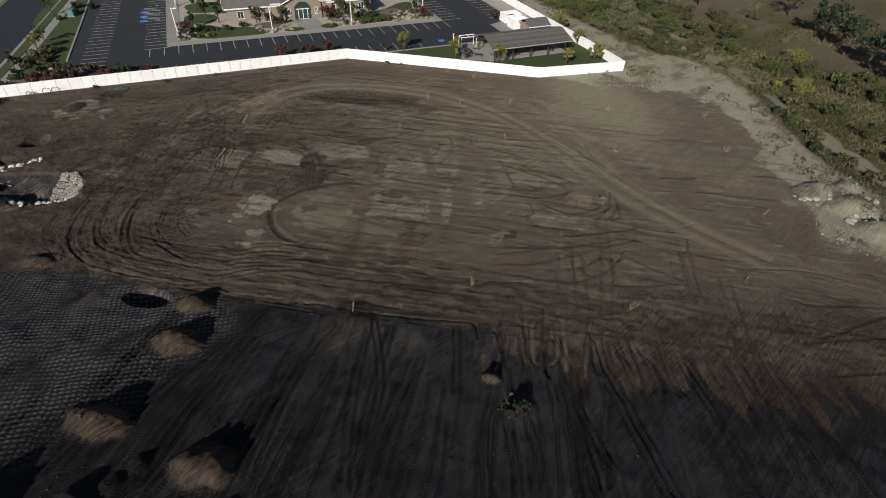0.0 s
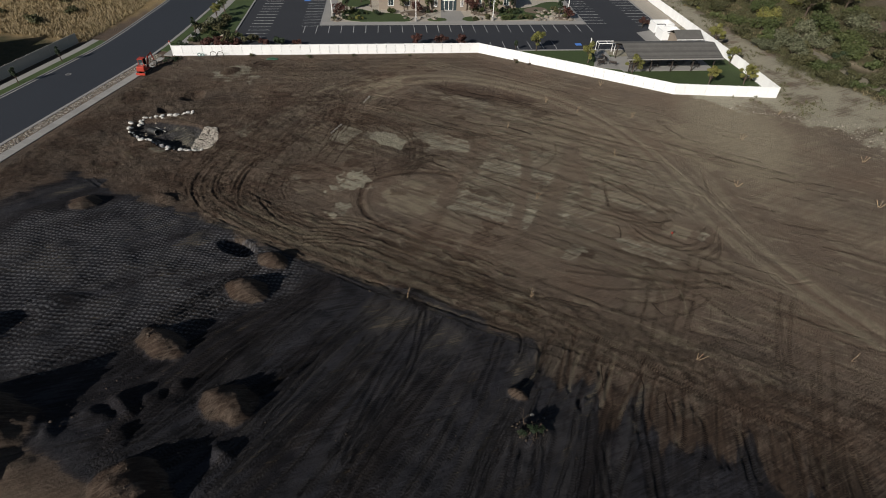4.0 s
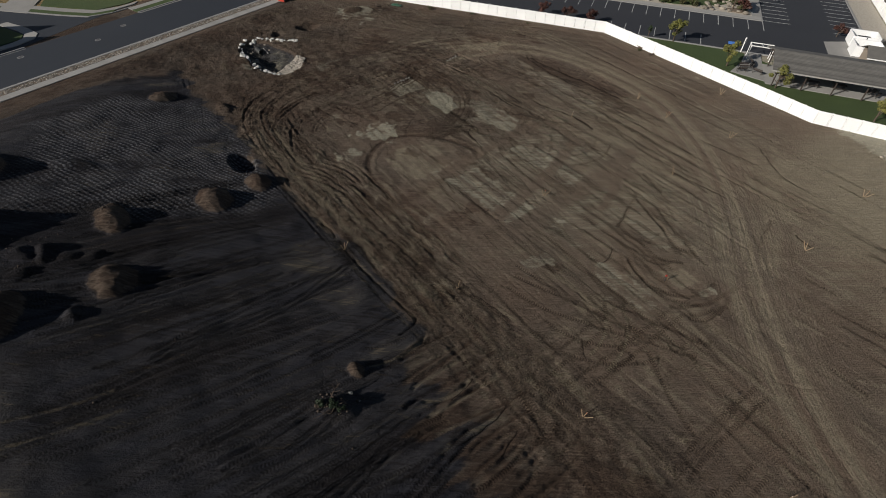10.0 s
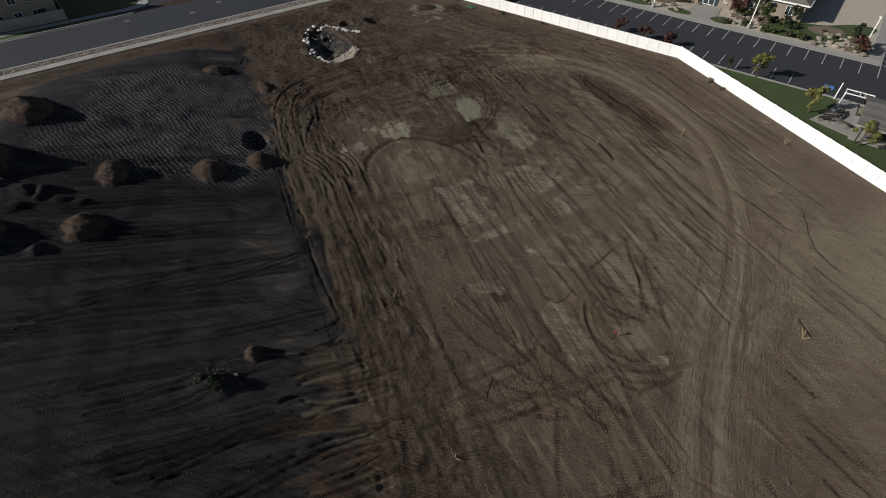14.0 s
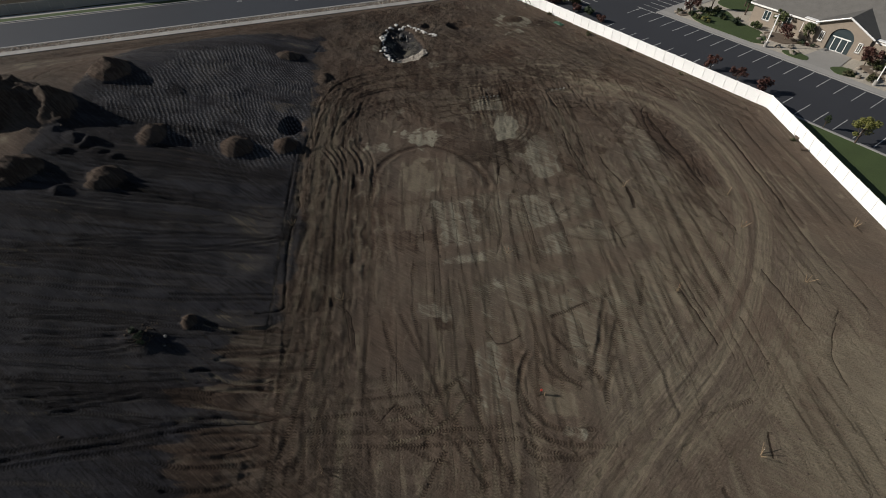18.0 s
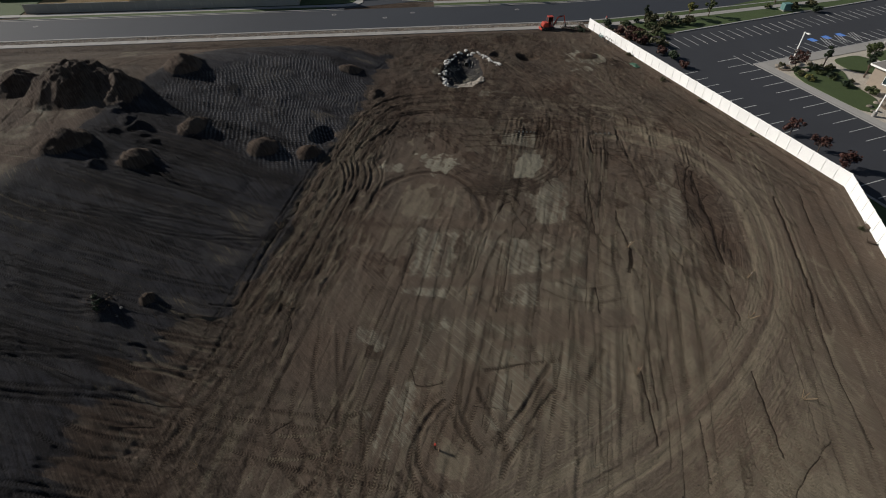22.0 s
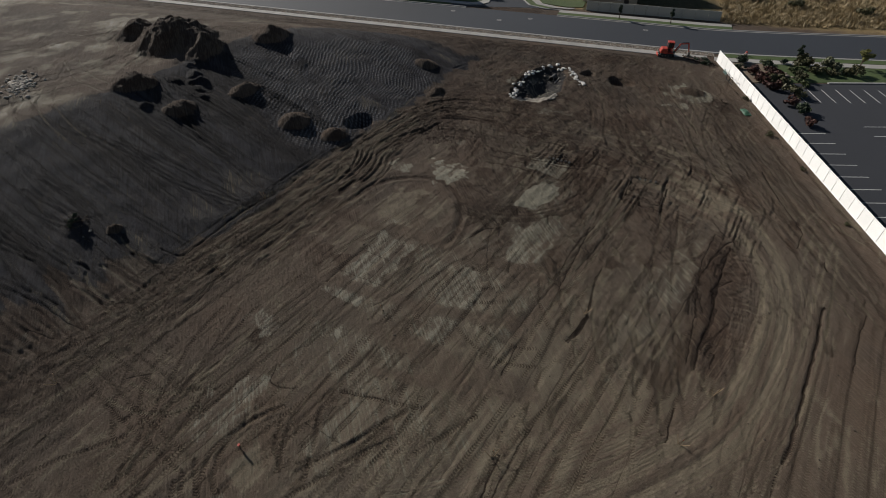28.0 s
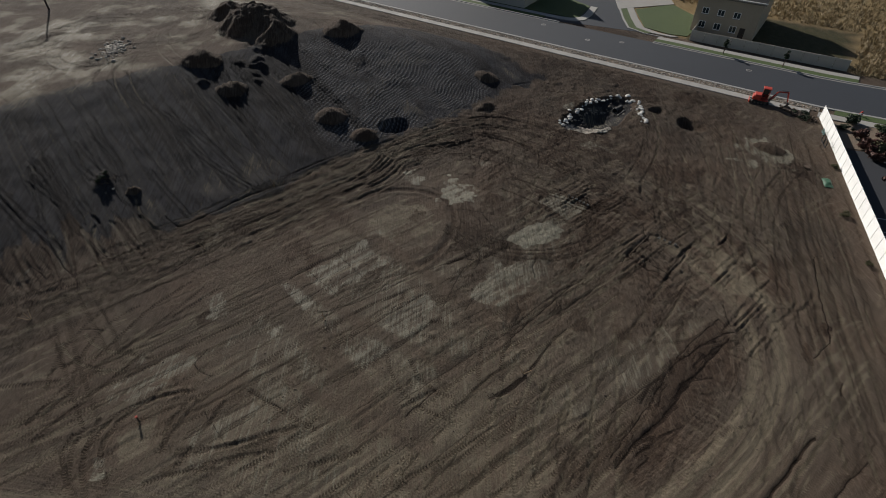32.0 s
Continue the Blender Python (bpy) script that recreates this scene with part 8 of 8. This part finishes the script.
blades("bank_tufts", tufts, LEAF_OLIVE, "sparse olive-brown weed tufts on the pale bank", "grass", 0.35, 0.09)
blades("creek_grass", spots, DRY_BLADE, "patchy dry tan grass on the creek bank", "grass", 0.45, 0.08)
blades("creek_weeds", spots2, LEAF_OLIVE, "low olive-green weeds on the creek bank", "grass", 0.4, 0.09)
for s, d in ((92, 124), (98, 130), (84, 128), (104, 120), (88, 140), (100, 145)):
    x, y = along(s, d)
    bush(x, y, rng.uniform(1.2, 2.0), "olive", "grey-olive scrub bush in the dry grass field", group="field scrub", z=0.0)


# ---- things on the building site ----
def boulder(x, y, size, mat, label, group, z=None, seed=0, flat=0.75, name="boulder"):
    key = (seed % 6, mat.name)
    if key not in BOULDERS:
        g = np.random.default_rng(seed % 6 + 7)
        bm = bmesh.new()
        bmesh.ops.create_icosphere(bm, subdivisions=2, radius=1.0)
        for v in bm.verts:
            n = v.co.normalized()
            k = 1.0 + 0.35 * noise.noise(n * 1.6 + Vector((seed % 6 * 9.1, 3, 1))) + 0.12 * noise.noise(n * 4.5)
            v.co = Vector((n.x * k * g.uniform(0.97, 1.03) * 1.15, n.y * k, n.z * k * 0.8))
        me = bpy.data.meshes.new("boulder")
        bm.to_mesh(me)
        bm.free()
        me.materials.append(mat)
        BOULDERS[key] = me
    ob = tagged(new(name, BOULDERS[key]), label, "boulder", group)
    z = max(ground_z(x, y), -0.45) if z is None else z
    ob.matrix_basis = pose(x, y, z + size * 0.22, rng.uniform(-15, 15), rng.uniform(-15, 15), rng.uniform(0, 360)) @ Matrix.Diagonal((size, size, size * flat, 1))
    return ob


BOULDERS = {}
# boulders round the drainage pit
RIM = polyline([(-28.6, 75.3), (-31.2, 76.6), (-33.6, 78.6), (-36.0, 81.7), (-37.5, 85.2), (-37.3, 87.2), (-35.4, 88.4), (-33.4, 88.6), (-31.1, 87.9), (-28.6, 87.6)], gap=0.55)
for k, (x, y) in enumerate(RIM):
    for q in range(2 if k % 3 else 1):
        size = rng.uniform(0.16, 0.36) if q == 0 else rng.uniform(0.12, 0.24)
        boulder(x + rng.normal(0, 0.25) + 0.25 * q, y + rng.normal(0, 0.25) - 0.35 * q, size, LIMESTONE, "pale limestone boulder on the rim of the drainage pit", "pit boulders", seed=k + 3 * q)
for k in range(46):
    x, y = RIM[rng.integers(3, len(RIM) - 4)]
    t = rng.uniform(0.1, 0.55)
    x, y = x + (-31.6 - x) * t, y + (82.4 - y) * t
    boulder(x, y, rng.uniform(0.10, 0.22), STONE, "tan boulder on the inner bank of the drainage pit", "pit boulders", ground_z(x, y) - 0.04, seed=k)
places = []
for k in range(1100):
    a, r = rng.uniform(0, 6.283), math.sqrt(rng.random())
    u, v = 3.3 * r * math.cos(a), 2.0 * r * math.sin(a)
    x, y = -28.0 + u * 0.35 - v * 0.94, 78.9 + u * 0.94 + v * 0.35
    places.append((x, y, ground_z(x, y) + 0.04, rng.uniform(0.06, 0.17), 0.8))
scatter_mesh("pit_gravel", places, RUBBLE, "pale angular gravel spilled into the drainage pit", "gravel")
culvert = thing("culvert_pipe", "black corrugated culvert pipe with a pale rim in the pit bank", "pipe", pose(-34.6, 85.4, ground_z(-34.6, 85.4) + 0.35, 0, 0, -52) @ Matrix.Rotation(math.pi, 4, "Z"))
bm = bmesh.new()
ring = []
for k in range(14):
    r = 0.42 + (0.03 if k % 2 else 0.0)
    ring.append([bm.verts.new((k * 0.12 - 0.8, r * math.cos(2 * math.pi * j / 16), r * math.sin(2 * math.pi * j / 16))) for j in range(16)])
for a, b in zip(ring, ring[1:]):
    for j in range(16):
        bm.faces.new((a[j], a[(j + 1) % 16], b[(j + 1) % 16], b[j]))
part("barrel", bm, PIPE, culvert)
bm = bmesh.new()
for j in range(16):
    a0, a1 = 2 * math.pi * j / 16, 2 * math.pi * (j + 1) / 16
    tube(bm, (-0.82, 0.46 * math.cos(a0), 0.46 * math.sin(a0)), (-0.82, 0.46 * math.cos(a1), 0.46 * math.sin(a1)), 0.03, n=5)
part("rim", bm, CONCRETE, culvert, "pale pipe rim")
pipe = thing("drain_pipe", "white plastic drain pipe lying in the pit", "pipe", pose(-33.6, 85.6, ground_z(-33.6, 85.6) + 0.12, 0, 8, -50))
part("barrel", tubes(((-0.9, 0, 0), (0.9, 0, 0), 0.07), n=10), CONCRETE, pipe)
part("socket", tubes(((0.75, 0, 0), (1.0, 0, 0), 0.09), n=10), CONCRETE, pipe)

# survey stakes
STAKES = ((-1.9, 31.6), (7.6, 18.6), (8.3, 46.0), (14.6, 63.6), (24.6, 50.5), (35.0, 58.8), (34.4, 37.5), (45.9, 46.6), (58.6, 50.0), (25.4, 69.1), (35.2, 16.2), (57.0, 34.6), (47.6, 26.6), (-13.4, 36.6), (28.0, 64.0), (20.6, 12.6), (38.4, 71.0))
for k, (x, y) in enumerate(STAKES):
    st = thing("survey_stake", "wooden survey lath with a ribbon in a scuffed spot of earth", "stake", pose(x, y, ground_z(x, y) - 0.1, rng.normal(0, 6), rng.normal(0, 6), rng.uniform(0, 360)), "survey stakes")
    part("lath", boxes((0, 0, 0.55, 0.05, 0.025, 1.1)), RAW_WOOD, st)
    for lean in (rng.uniform(0.35, 0.6), rng.uniform(-0.55, -0.3)):
        bm = boxes((0, 0, 0.55, 0.05, 0.025, 1.15))
        bmesh.ops.transform(bm, matrix=Matrix.Translation((0.1 * lean, 0.05, 0)) @ Matrix.Rotation(lean, 4, "Y"), verts=bm.verts)
        part("leaning_lath", bm, RAW_WOOD, st)
    part("hub", boxes((0.12, 0.03, 0.12, 0.06, 0.06, 0.22)), RAW_WOOD, st)
    part("ribbon", boxes((0, 0.015, 0.9, 0.05, 0.02, 0.07)), RED if k % 3 else WHITE, st, "bright marker ribbon")
valve = thing("water_stub", "red capped water service stub beside dark earth", "pipe", pose(18.3, 33.0, ground_z(18.3, 33.0) - 0.05))
part("riser", tubes(((0, 0, 0), (0, 0, 0.7), 0.06), n=8), STEEL, valve)
part("cap", tubes(((0, 0, 0.68), (0, 0, 0.82), 0.10), n=8), RED, valve)
part("marker", boxes((0.3, 0.1, 0.25, 0.09, 0.04, 0.55)), RAW_WOOD, valve)

# concrete blocks in a row beside scraped form trays
for bx, by, dx, dy, n, cx, cy in ((-10.6, 72.6, 2.0, 1.8, 6, -8.9, 71.5), (-2.6, 80.9, 1.3, 1.3, 4, -0.1, 79.9)):
    turn = math.degrees(math.atan2(dy, dx))
    tray = thing("form_tray", "earth-stained timber form round a small scraped pad", "form", pose(cx, cy, ground_z(cx, cy) - 0.03, 0, 0, turn), "form trays")
    for sy in (2.0, -2.0):
        part("side_board", boxes((0, sy, 0.02, 4.2, 0.05, 0.10)), FORM_WOOD, tray)
    for sx in (2.1, -2.1):
        part("end_board", boxes((sx, 0, 0.02, 0.05, 3.9, 0.10)), FORM_WOOD, tray)
    for k in range(n):
        t = k / (n - 1)
        x, y = bx + dx * t, by + dy * t
        blk = thing("concrete_block", "hollow grey concrete block, earth-stained, in a row on the ground", "block", pose(x, y, ground_z(x, y) - 0.02, 0, 0, turn + rng.normal(0, 6)), "concrete blocks")
        part("shell", boxes((-0.09, 0, 0.10, 0.03, 0.26, 0.20), (0.09, 0, 0.10, 0.03, 0.26, 0.20), (0, 0.115, 0.10, 0.15, 0.03, 0.20), (0, -0.115, 0.10, 0.15, 0.03, 0.20)), BLOCK, blk)

# weed heap on the slope
for k in range(3):
    x, y = -11.2 + rng.normal(0, 0.8), 17.9 + rng.normal(0, 0.6)
    boulder(x, y, rng.uniform(0.08, 0.16), BLOCK, "grubbed-out stone among dead roots on the slope", "slope stones", seed=k, name="stone")
places = []
for k in range(36):
    x, y = -11.2 + rng.normal(0, 0.75), 17.9 + rng.normal(0, 0.5)
    places.append((x, y, ground_z(x, y) + 0.08, rng.uniform(0.05, 0.11), 0.9))
scatter_mesh("root_clods", places, CLOD, "dark root clods heaped on the slope", "clods")
for k in range(4):
    x, y = -11.2 + rng.normal(0, 0.7), 17.9 + rng.normal(0, 0.5)
    bush(x, y, 0.4, "dark", "uprooted dead weed on the slope", "weed", "weed", "slope weeds")

for k in range(9):
    x, y = -11.2 + rng.normal(0, 0.55), 17.9 + rng.normal(0, 0.45)
    br = thing("dead_branch", "grey dead branch in a heap of uprooted weeds", "branch", pose(x, y, ground_z(x, y) + 0.02, 0, -rng.uniform(3, 20), rng.uniform(0, 360)), "dead branches")
    n = rng.uniform(0.7, 1.5)
    part("stem", tubes(((0, 0, 0), (n * 0.5, 0.05, 0.03), 0.035), ((n * 0.5, 0.05, 0.03), (n, -0.04, 0.0), 0.022), n=6), BARK, br)
    for j in range(4):
        u, v = rng.uniform(0.3, 0.9) * n, rng.choice((-1, 1)) * rng.uniform(0.15, 0.4)
        part("twig", tubes(((u, 0, 0.02), (u + abs(v) * 0.8, v, rng.uniform(0.02, 0.25)), 0.012), n=5), BARK, br)

# rubble and slabs on the east bank
for k in range(22):
    a, b = (((42.8, 14.0), (45.6, 11.6)), ((42.6, 8.3), (45.2, 6.4)), ((47.6, 7.2), (49.6, 9.4)))[k % 3]
    t = rng.random()
    x, y = a[0] + (b[0] - a[0]) * t + rng.normal(0, 0.35), a[1] + (b[1] - a[1]) * t + rng.normal(0, 0.35)
    sx, sy, sz, r, tilt = rng.uniform(0.5, 1.3), rng.uniform(0.4, 0.9), rng.uniform(0.15, 0.35), rng.uniform(0, 180), rng.normal(0, 14)
    sl = thing("rubble_chunk", "broken pale concrete chunk on the gravel mounds of the bank", "rubble", pose(x, y, ground_z(x, y) + sz * 0.35, tilt, tilt / 2, r), "broken concrete chunks")
    bm = bmesh.new()
    pts = [(sx / 2 * math.cos(a) * rng.uniform(0.75, 1.1), sy / 2 * math.sin(a) * rng.uniform(0.75, 1.1)) for a in [2 * math.pi * q / 7 for q in range(7)]]
    prism(bm, pts, -sz / 2, sz / 2)
    part("body", bm, RUBBLE, sl)
places = []
for k in range(1300):
    t = rng.random() * (len(BANK_IN) - 2) + 1
    i0 = int(t)
    a, b = BANK_IN[i0], BANK_IN[min(i0 + 1, len(BANK_IN) - 1)]
    x, y = a[0] + (b[0] - a[0]) * (t - i0), a[1] + (b[1] - a[1]) * (t - i0)
    o = abs(rng.normal(0, 6.5))
    x, y = x + o * 0.75, y - o * 0.55
    places.append((x, y, ground_z(x, y) + 0.02, rng.choice((0.05, 0.08, 0.13, 0.22), p=(0.5, 0.34, 0.13, 0.03)), 0.7))
scatter_mesh("bank_rubble", places, BANK_STONE, "pale broken rubble strewn along the bank", "rubble")
# clods and stones over the site
places = []
for k in range(3000):
    x, y = rng.uniform(-48, 46), rng.uniform(5, 110)
    if -0.78 * x - 0.62 * y + 12.68 > 0 and k % 4 or 0.347 * x + 0.938 * y > 95.5 or 0.806 * x + 0.592 * y > 75 or -0.805 * x + 0.593 * y > 90:
        continue
    if vnoise(np.array([x]), np.array([y]), 6.0, 19)[0] < rng.uniform(-0.5, 0.2):
        continue
    places.append((x, y, ground_z(x, y) + 0.01, min(0.13, 0.03 + rng.exponential(0.02)), 0.6))
scatter_mesh("earth_clods", places, CLOD, "loose earth clods scattered over the graded site", "clods")
places = []
for k in range(260):
    m = ((-35.6, 22.2, 2.6), (-49, 27.2, 5.0), (-44.5, 30.5, 4), (-38.6, 30.4, 3.0), (-46.4, 41.4, 3.2), (-34.6, 35.9, 2.2))[k % 6]
    x, y = m[0] + rng.normal(0, m[2] * 0.6), m[1] + rng.normal(0, m[2] * 0.6)
    places.append((x, y, ground_z(x, y) + 0.02, rng.choice((0.04, 0.07, 0.13), p=(0.65, 0.28, 0.07)), 0.8))
scatter_mesh("heap_clods", places, CLOD, "rough clods on the tipped earth heaps", "clods")
places = []
for k in range(160):
    x, y = -40.5 + rng.normal(0, 2.0), 7.6 + rng.normal(0, 0.9)
    places.append((x, y, ground_z(x, y) + 0.05, rng.uniform(0.12, 0.35), 0.6))
scatter_mesh("plateau_rubble", places, RUBBLE, "pale glinting rubble tipped along the edge of the plateau", "rubble")
# church boulders
for k in range(64):
    g, f = rng.choice((rng.uniform(-39, -35), rng.uniform(-23, -15.5), rng.uniform(-7.5, 0), rng.uniform(8, 16))), rng.uniform(116.4, 123.6)
    x, y = lot(g, f)
    boulder(x, y, rng.uniform(0.25, 0.6), STONE, "tan landscape boulder in the church bed", "church boulders", 0.16, k)
for k in range(8):
    boulder(-21 + rng.normal(0, 2), 121 + rng.normal(0, 2), rng.uniform(0.25, 0.5), STONE, "tan landscape boulder in the corner bed", "corner boulders", 0.05, k)

# excavator
ex = thing("mini_excavator", "orange-red compact tracked excavator with boom lowered beside the pavement", "excavator", pose(-34.6, 107.4, 0.02, 0, 0, 62))
for sy in (-0.62, 0.62):
    bm = bmesh.new()
    pts = [(0.95 + 0.28 * math.cos(a), 0.29 + 0.28 * math.sin(a)) for a in [math.pi * (-0.5 + q / 6) for q in range(7)]] + [(-0.95 + 0.28 * math.cos(a), 0.29 + 0.28 * math.sin(a)) for a in [math.pi * (0.5 + q / 6) for q in range(7)]]
    prism(bm, pts, -0.18, 0.18)
    bmesh.ops.transform(bm, matrix=Matrix.Translation((0, sy, 0)) @ Matrix.Rotation(math.pi / 2, 4, "X"), verts=bm.verts)
    tr = part("track", bm, BLACK, ex, "black rubber track")
    for k in range(4):
        part("roller", tubes(((-0.75 + k * 0.5, sy - 0.2, 0.24), (-0.75 + k * 0.5, sy + 0.2, 0.24), 0.13), n=10), STEEL, tr)
part("undercarriage", boxes((0, 0, 0.42, 1.3, 0.9, 0.24), bevel=0.03), STEEL, ex)
blade = part("dozer_blade", boxes((-1.55, 0, 0.28, 0.08, 1.6, 0.42), bevel=0.02), RED, ex)
part("blade_arm", boxes((-1.2, 0.4, 0.33, 0.7, 0.1, 0.12), (-1.2, -0.4, 0.33, 0.7, 0.1, 0.12)), STEEL, blade)
part("engine_cover", boxes((-0.55, 0, 0.98, 1.05, 1.42, 0.85), bevel=0.12), RED, ex)
part("counterweight", boxes((-1.12, 0, 0.85, 0.22, 1.40, 0.55), bevel=0.08), RED, ex)
part("deck", boxes((0.25, 0, 0.62, 1.5, 1.4, 0.16), bevel=0.03), RED, ex)
cab = part("cab_frame", boxes((-0.05, 0.62, 1.5, 0.07, 0.07, 1.7), (0.85, 0.62, 1.45, 0.07, 0.07, 1.6), (-0.05, -0.25, 1.5, 0.07, 0.07, 1.7), (0.85, -0.25, 1.45, 0.07, 0.07, 1.6), (0.4, 0.62, 0.9, 0.9, 0.05, 0.5)), RED, ex)
part("cab_roof", boxes((0.4, 0.18, 2.36, 1.15, 1.05, 0.12), bevel=0.05), RED, cab, "orange-red cab roof")
part("cab_glass", boxes((0.87, 0.18, 1.7, 0.02, 0.80, 1.1), (0.4, 0.64, 1.7, 0.8, 0.02, 1.1), (-0.06, 0.18, 1.8, 0.02, 0.8, 0.9)), GLASS, cab)
part("operator_seat", boxes((0.2, 0.18, 1.0, 0.45, 0.45, 0.14), (0.0, 0.18, 1.3, 0.12, 0.45, 0.55)), BLACK, cab)
part("swing_post", boxes((1.15, -0.2, 0.75, 0.3, 0.3, 0.5), bevel=0.04), STEEL, ex)
boom = part("boom", tubes(((1.2, -0.2, 0.85), (1.9, -0.2, 2.2), 0.14, 0.13), ((1.9, -0.2, 2.2), (3.2, -0.2, 2.35), 0.13, 0.10), n=4), RED, ex)
part("boom_ram", tubes(((1.3, -0.2, 0.7), (1.95, -0.2, 1.75), 0.05), n=8), STEEL, boom)
arm = part("dipper_arm", tubes(((3.2, -0.2, 2.4), (3.6, -0.2, 0.9), 0.12, 0.09), n=4), RED, ex)
part("arm_ram", tubes(((2.2, -0.2, 2.5), (3.2, -0.2, 2.55), 0.045), n=8), STEEL, arm)
bm = bmesh.new()
pts = [(3.45, 0.95), (3.75, 0.85), (3.85, 0.5), (3.6, 0.15), (3.25, 0.1), (3.3, 0.3), (3.5, 0.45), (3.55, 0.7)]
prism(bm, pts, -0.26, 0.26)
bmesh.ops.transform(bm, matrix=Matrix.Translation((0, -0.2, 0)) @ Matrix.Rotation(math.pi / 2, 4, "X"), verts=bm.verts)
bucket = part("bucket", bm, STEEL, ex, "dark steel bucket")
for k in range(4):
    part("tooth", boxes((3.22, -0.4 + k * 0.13, 0.10, 0.16, 0.05, 0.05)), STEEL, bucket)
places = []
for k in range(130):
    t = rng.random()
    places.append((-32.6 + 3.6 * t + rng.normal(0, 0.4), 110.2 + 2.2 * t + rng.normal(0, 0.4), 0.1, rng.uniform(0.1, 0.32), 0.8))
scatter_mesh("brush_heap", places, CLOD, "heap of dark earth and roots beside the fence end", "clods")
for k in range(7):
    bush(-31.6 + 2.6 * rng.random(), 110.6 + 2.0 * rng.random(), rng.uniform(0.4, 0.7), "dark", "uprooted dark scrub heaped by the fence end", "weed", "weed", "fence end weeds")

# oddments by the fence
hoop = thing("bike_rack", "black steel hoop rack leaning by the white fence", "rack", pose(-21.9, 110.2, 0.02, 0, 0, LOT_TURN), "hoop racks")
for x in (-0.65, 0.65):
    bm = bmesh.new()
    q = [(x + 0.55 * math.cos(a), 0.55 + 0.5 * math.sin(a)) for a in [math.pi * k / 10 for k in range(11)]]
    q = [(x + 0.55, 0.0)] + q + [(x - 0.55, 0.0)]
    for (x0, z0), (x1, z1) in zip(q, q[1:]):
        tube(bm, (x0, 0, z0), (x1, 0, z1), 0.05, n=6)
    part("hoop", bm, BLACK, hoop)
part("foot_rail", boxes((0, 0, 0.04, 2.5, 0.12, 0.08)), BLACK, hoop)
for o, zz, r in ((-2.4, 0.35, 0.26), (-1.75, 0.30, 0.2)):
    x, y = lot(-60.2 + o, 96.1)
    coil = thing("pipe_coil", "dark coiled hose propped against the white fence", "hose", pose(x, y, zz, 80, 0, LOT_TURN), "pipe coils")
    bm = bmesh.new()
    for k in range(14):
        a0, a1 = 2 * math.pi * k / 14, 2 * math.pi * (k + 1) / 14
        tube(bm, (r * math.cos(a0), r * math.sin(a0), 0), (r * math.cos(a1), r * math.sin(a1), 0), 0.07, n=6)
    part("coil", bm, UTILITY_GREEN, coil)
tarp = bmesh.new()
bmesh.ops.create_grid(tarp, x_segments=14, y_segments=9, size=1.0)
for v in tarp.verts:
    v.co = Vector((v.co.x * 1.1, v.co.y * 0.5, 0.28 * (1 - v.co.x**2) * (1 - v.co.y**2) + 0.10 * noise.noise(v.co * 2.3) + 0.06))
bmesh.ops.solidify(tarp, geom=tarp.faces[:], thickness=0.02)
ob = tagged(finish(tarp, "tarpaulin", GREEN_TARP, None, True), "crumpled green tarpaulin on earth beside the fence", "tarpaulin")
ob.matrix_basis = pose(-12.6, 105.4, ground_z(-12.6, 105.4) + 0.0, 0, 0, -20)
for x, y, r in ((-16.0, 104.6, 20), (30.6, 87.0, -50), (31.8, 84.4, 10)):
    log = thing("tree_stump", "grubbed-out stump lying on the earth", "stump", pose(x, y, ground_z(x, y) + 0.14, 0, 82, r), "stumps")
    part("bole", tubes(((0, 0, -0.4), (0, 0, 0.4), 0.2, 0.15), n=9), BARK, log)
    for k in range(5):
        a = 6.283 * k / 5
        part("root", tubes(((0, 0, -0.35), (0.5 * math.cos(a), 0.5 * math.sin(a), -0.6), 0.07, 0.02), n=5), BARK, log)
sign = thing("hydrant", "red and white fire hydrant beside the pavement", "hydrant", pose(-29.6, 120.2, 0.08))
part("barrel", tubes(((0, 0, 0), (0, 0, 0.55), 0.16, 0.15), n=12), WHITE, sign, "white barrel")
part("bonnet", tubes(((0, 0, 0.55), (0, 0, 0.82), 0.19, 0.08), n=12), RED, sign, "red bonnet")
for a in (0, 120, 240):
    part("nozzle", tubes(((0, 0, 0.42), (0.26 * math.cos(radians(a)), 0.26 * math.sin(radians(a)), 0.42), 0.07), n=8), RED, sign)
ub = thing("utility_cabinet", "grey-green utility cabinet on a concrete pad", "cabinet", pose(-7.6, 154.0, 0.06, 0, 0, 60))
part("pad", boxes((0, 0, 0.06, 2.2, 1.7, 0.12)), CONCRETE, ub)
part("body", boxes((0, 0, 0.75, 1.8, 1.3, 1.3), bevel=0.04), UTILITY_GREEN, ub)
part("door", boxes((0, -0.67, 0.75, 1.5, 0.03, 1.1)), UTILITY_GREEN, ub)
pole = thing("utility_pole", "weathered timber utility pole on the plateau", "utility pole", pose(-60.5, -13.0, 7.0))
part("shaft", tubes(((0, 0, -0.5), (0, 0, 9.5), 0.17, 0.11), n=10), TIMBER, pole)
part("crossarm", boxes((0, 0, 8.8, 2.4, 0.1, 0.12)), TIMBER, pole)
for x in (-1.0, -0.4, 0.4, 1.0):
    part("insulator", tubes(((x, 0, 8.86), (x, 0, 9.05), 0.05, 0.03), n=8), STEEL, pole)
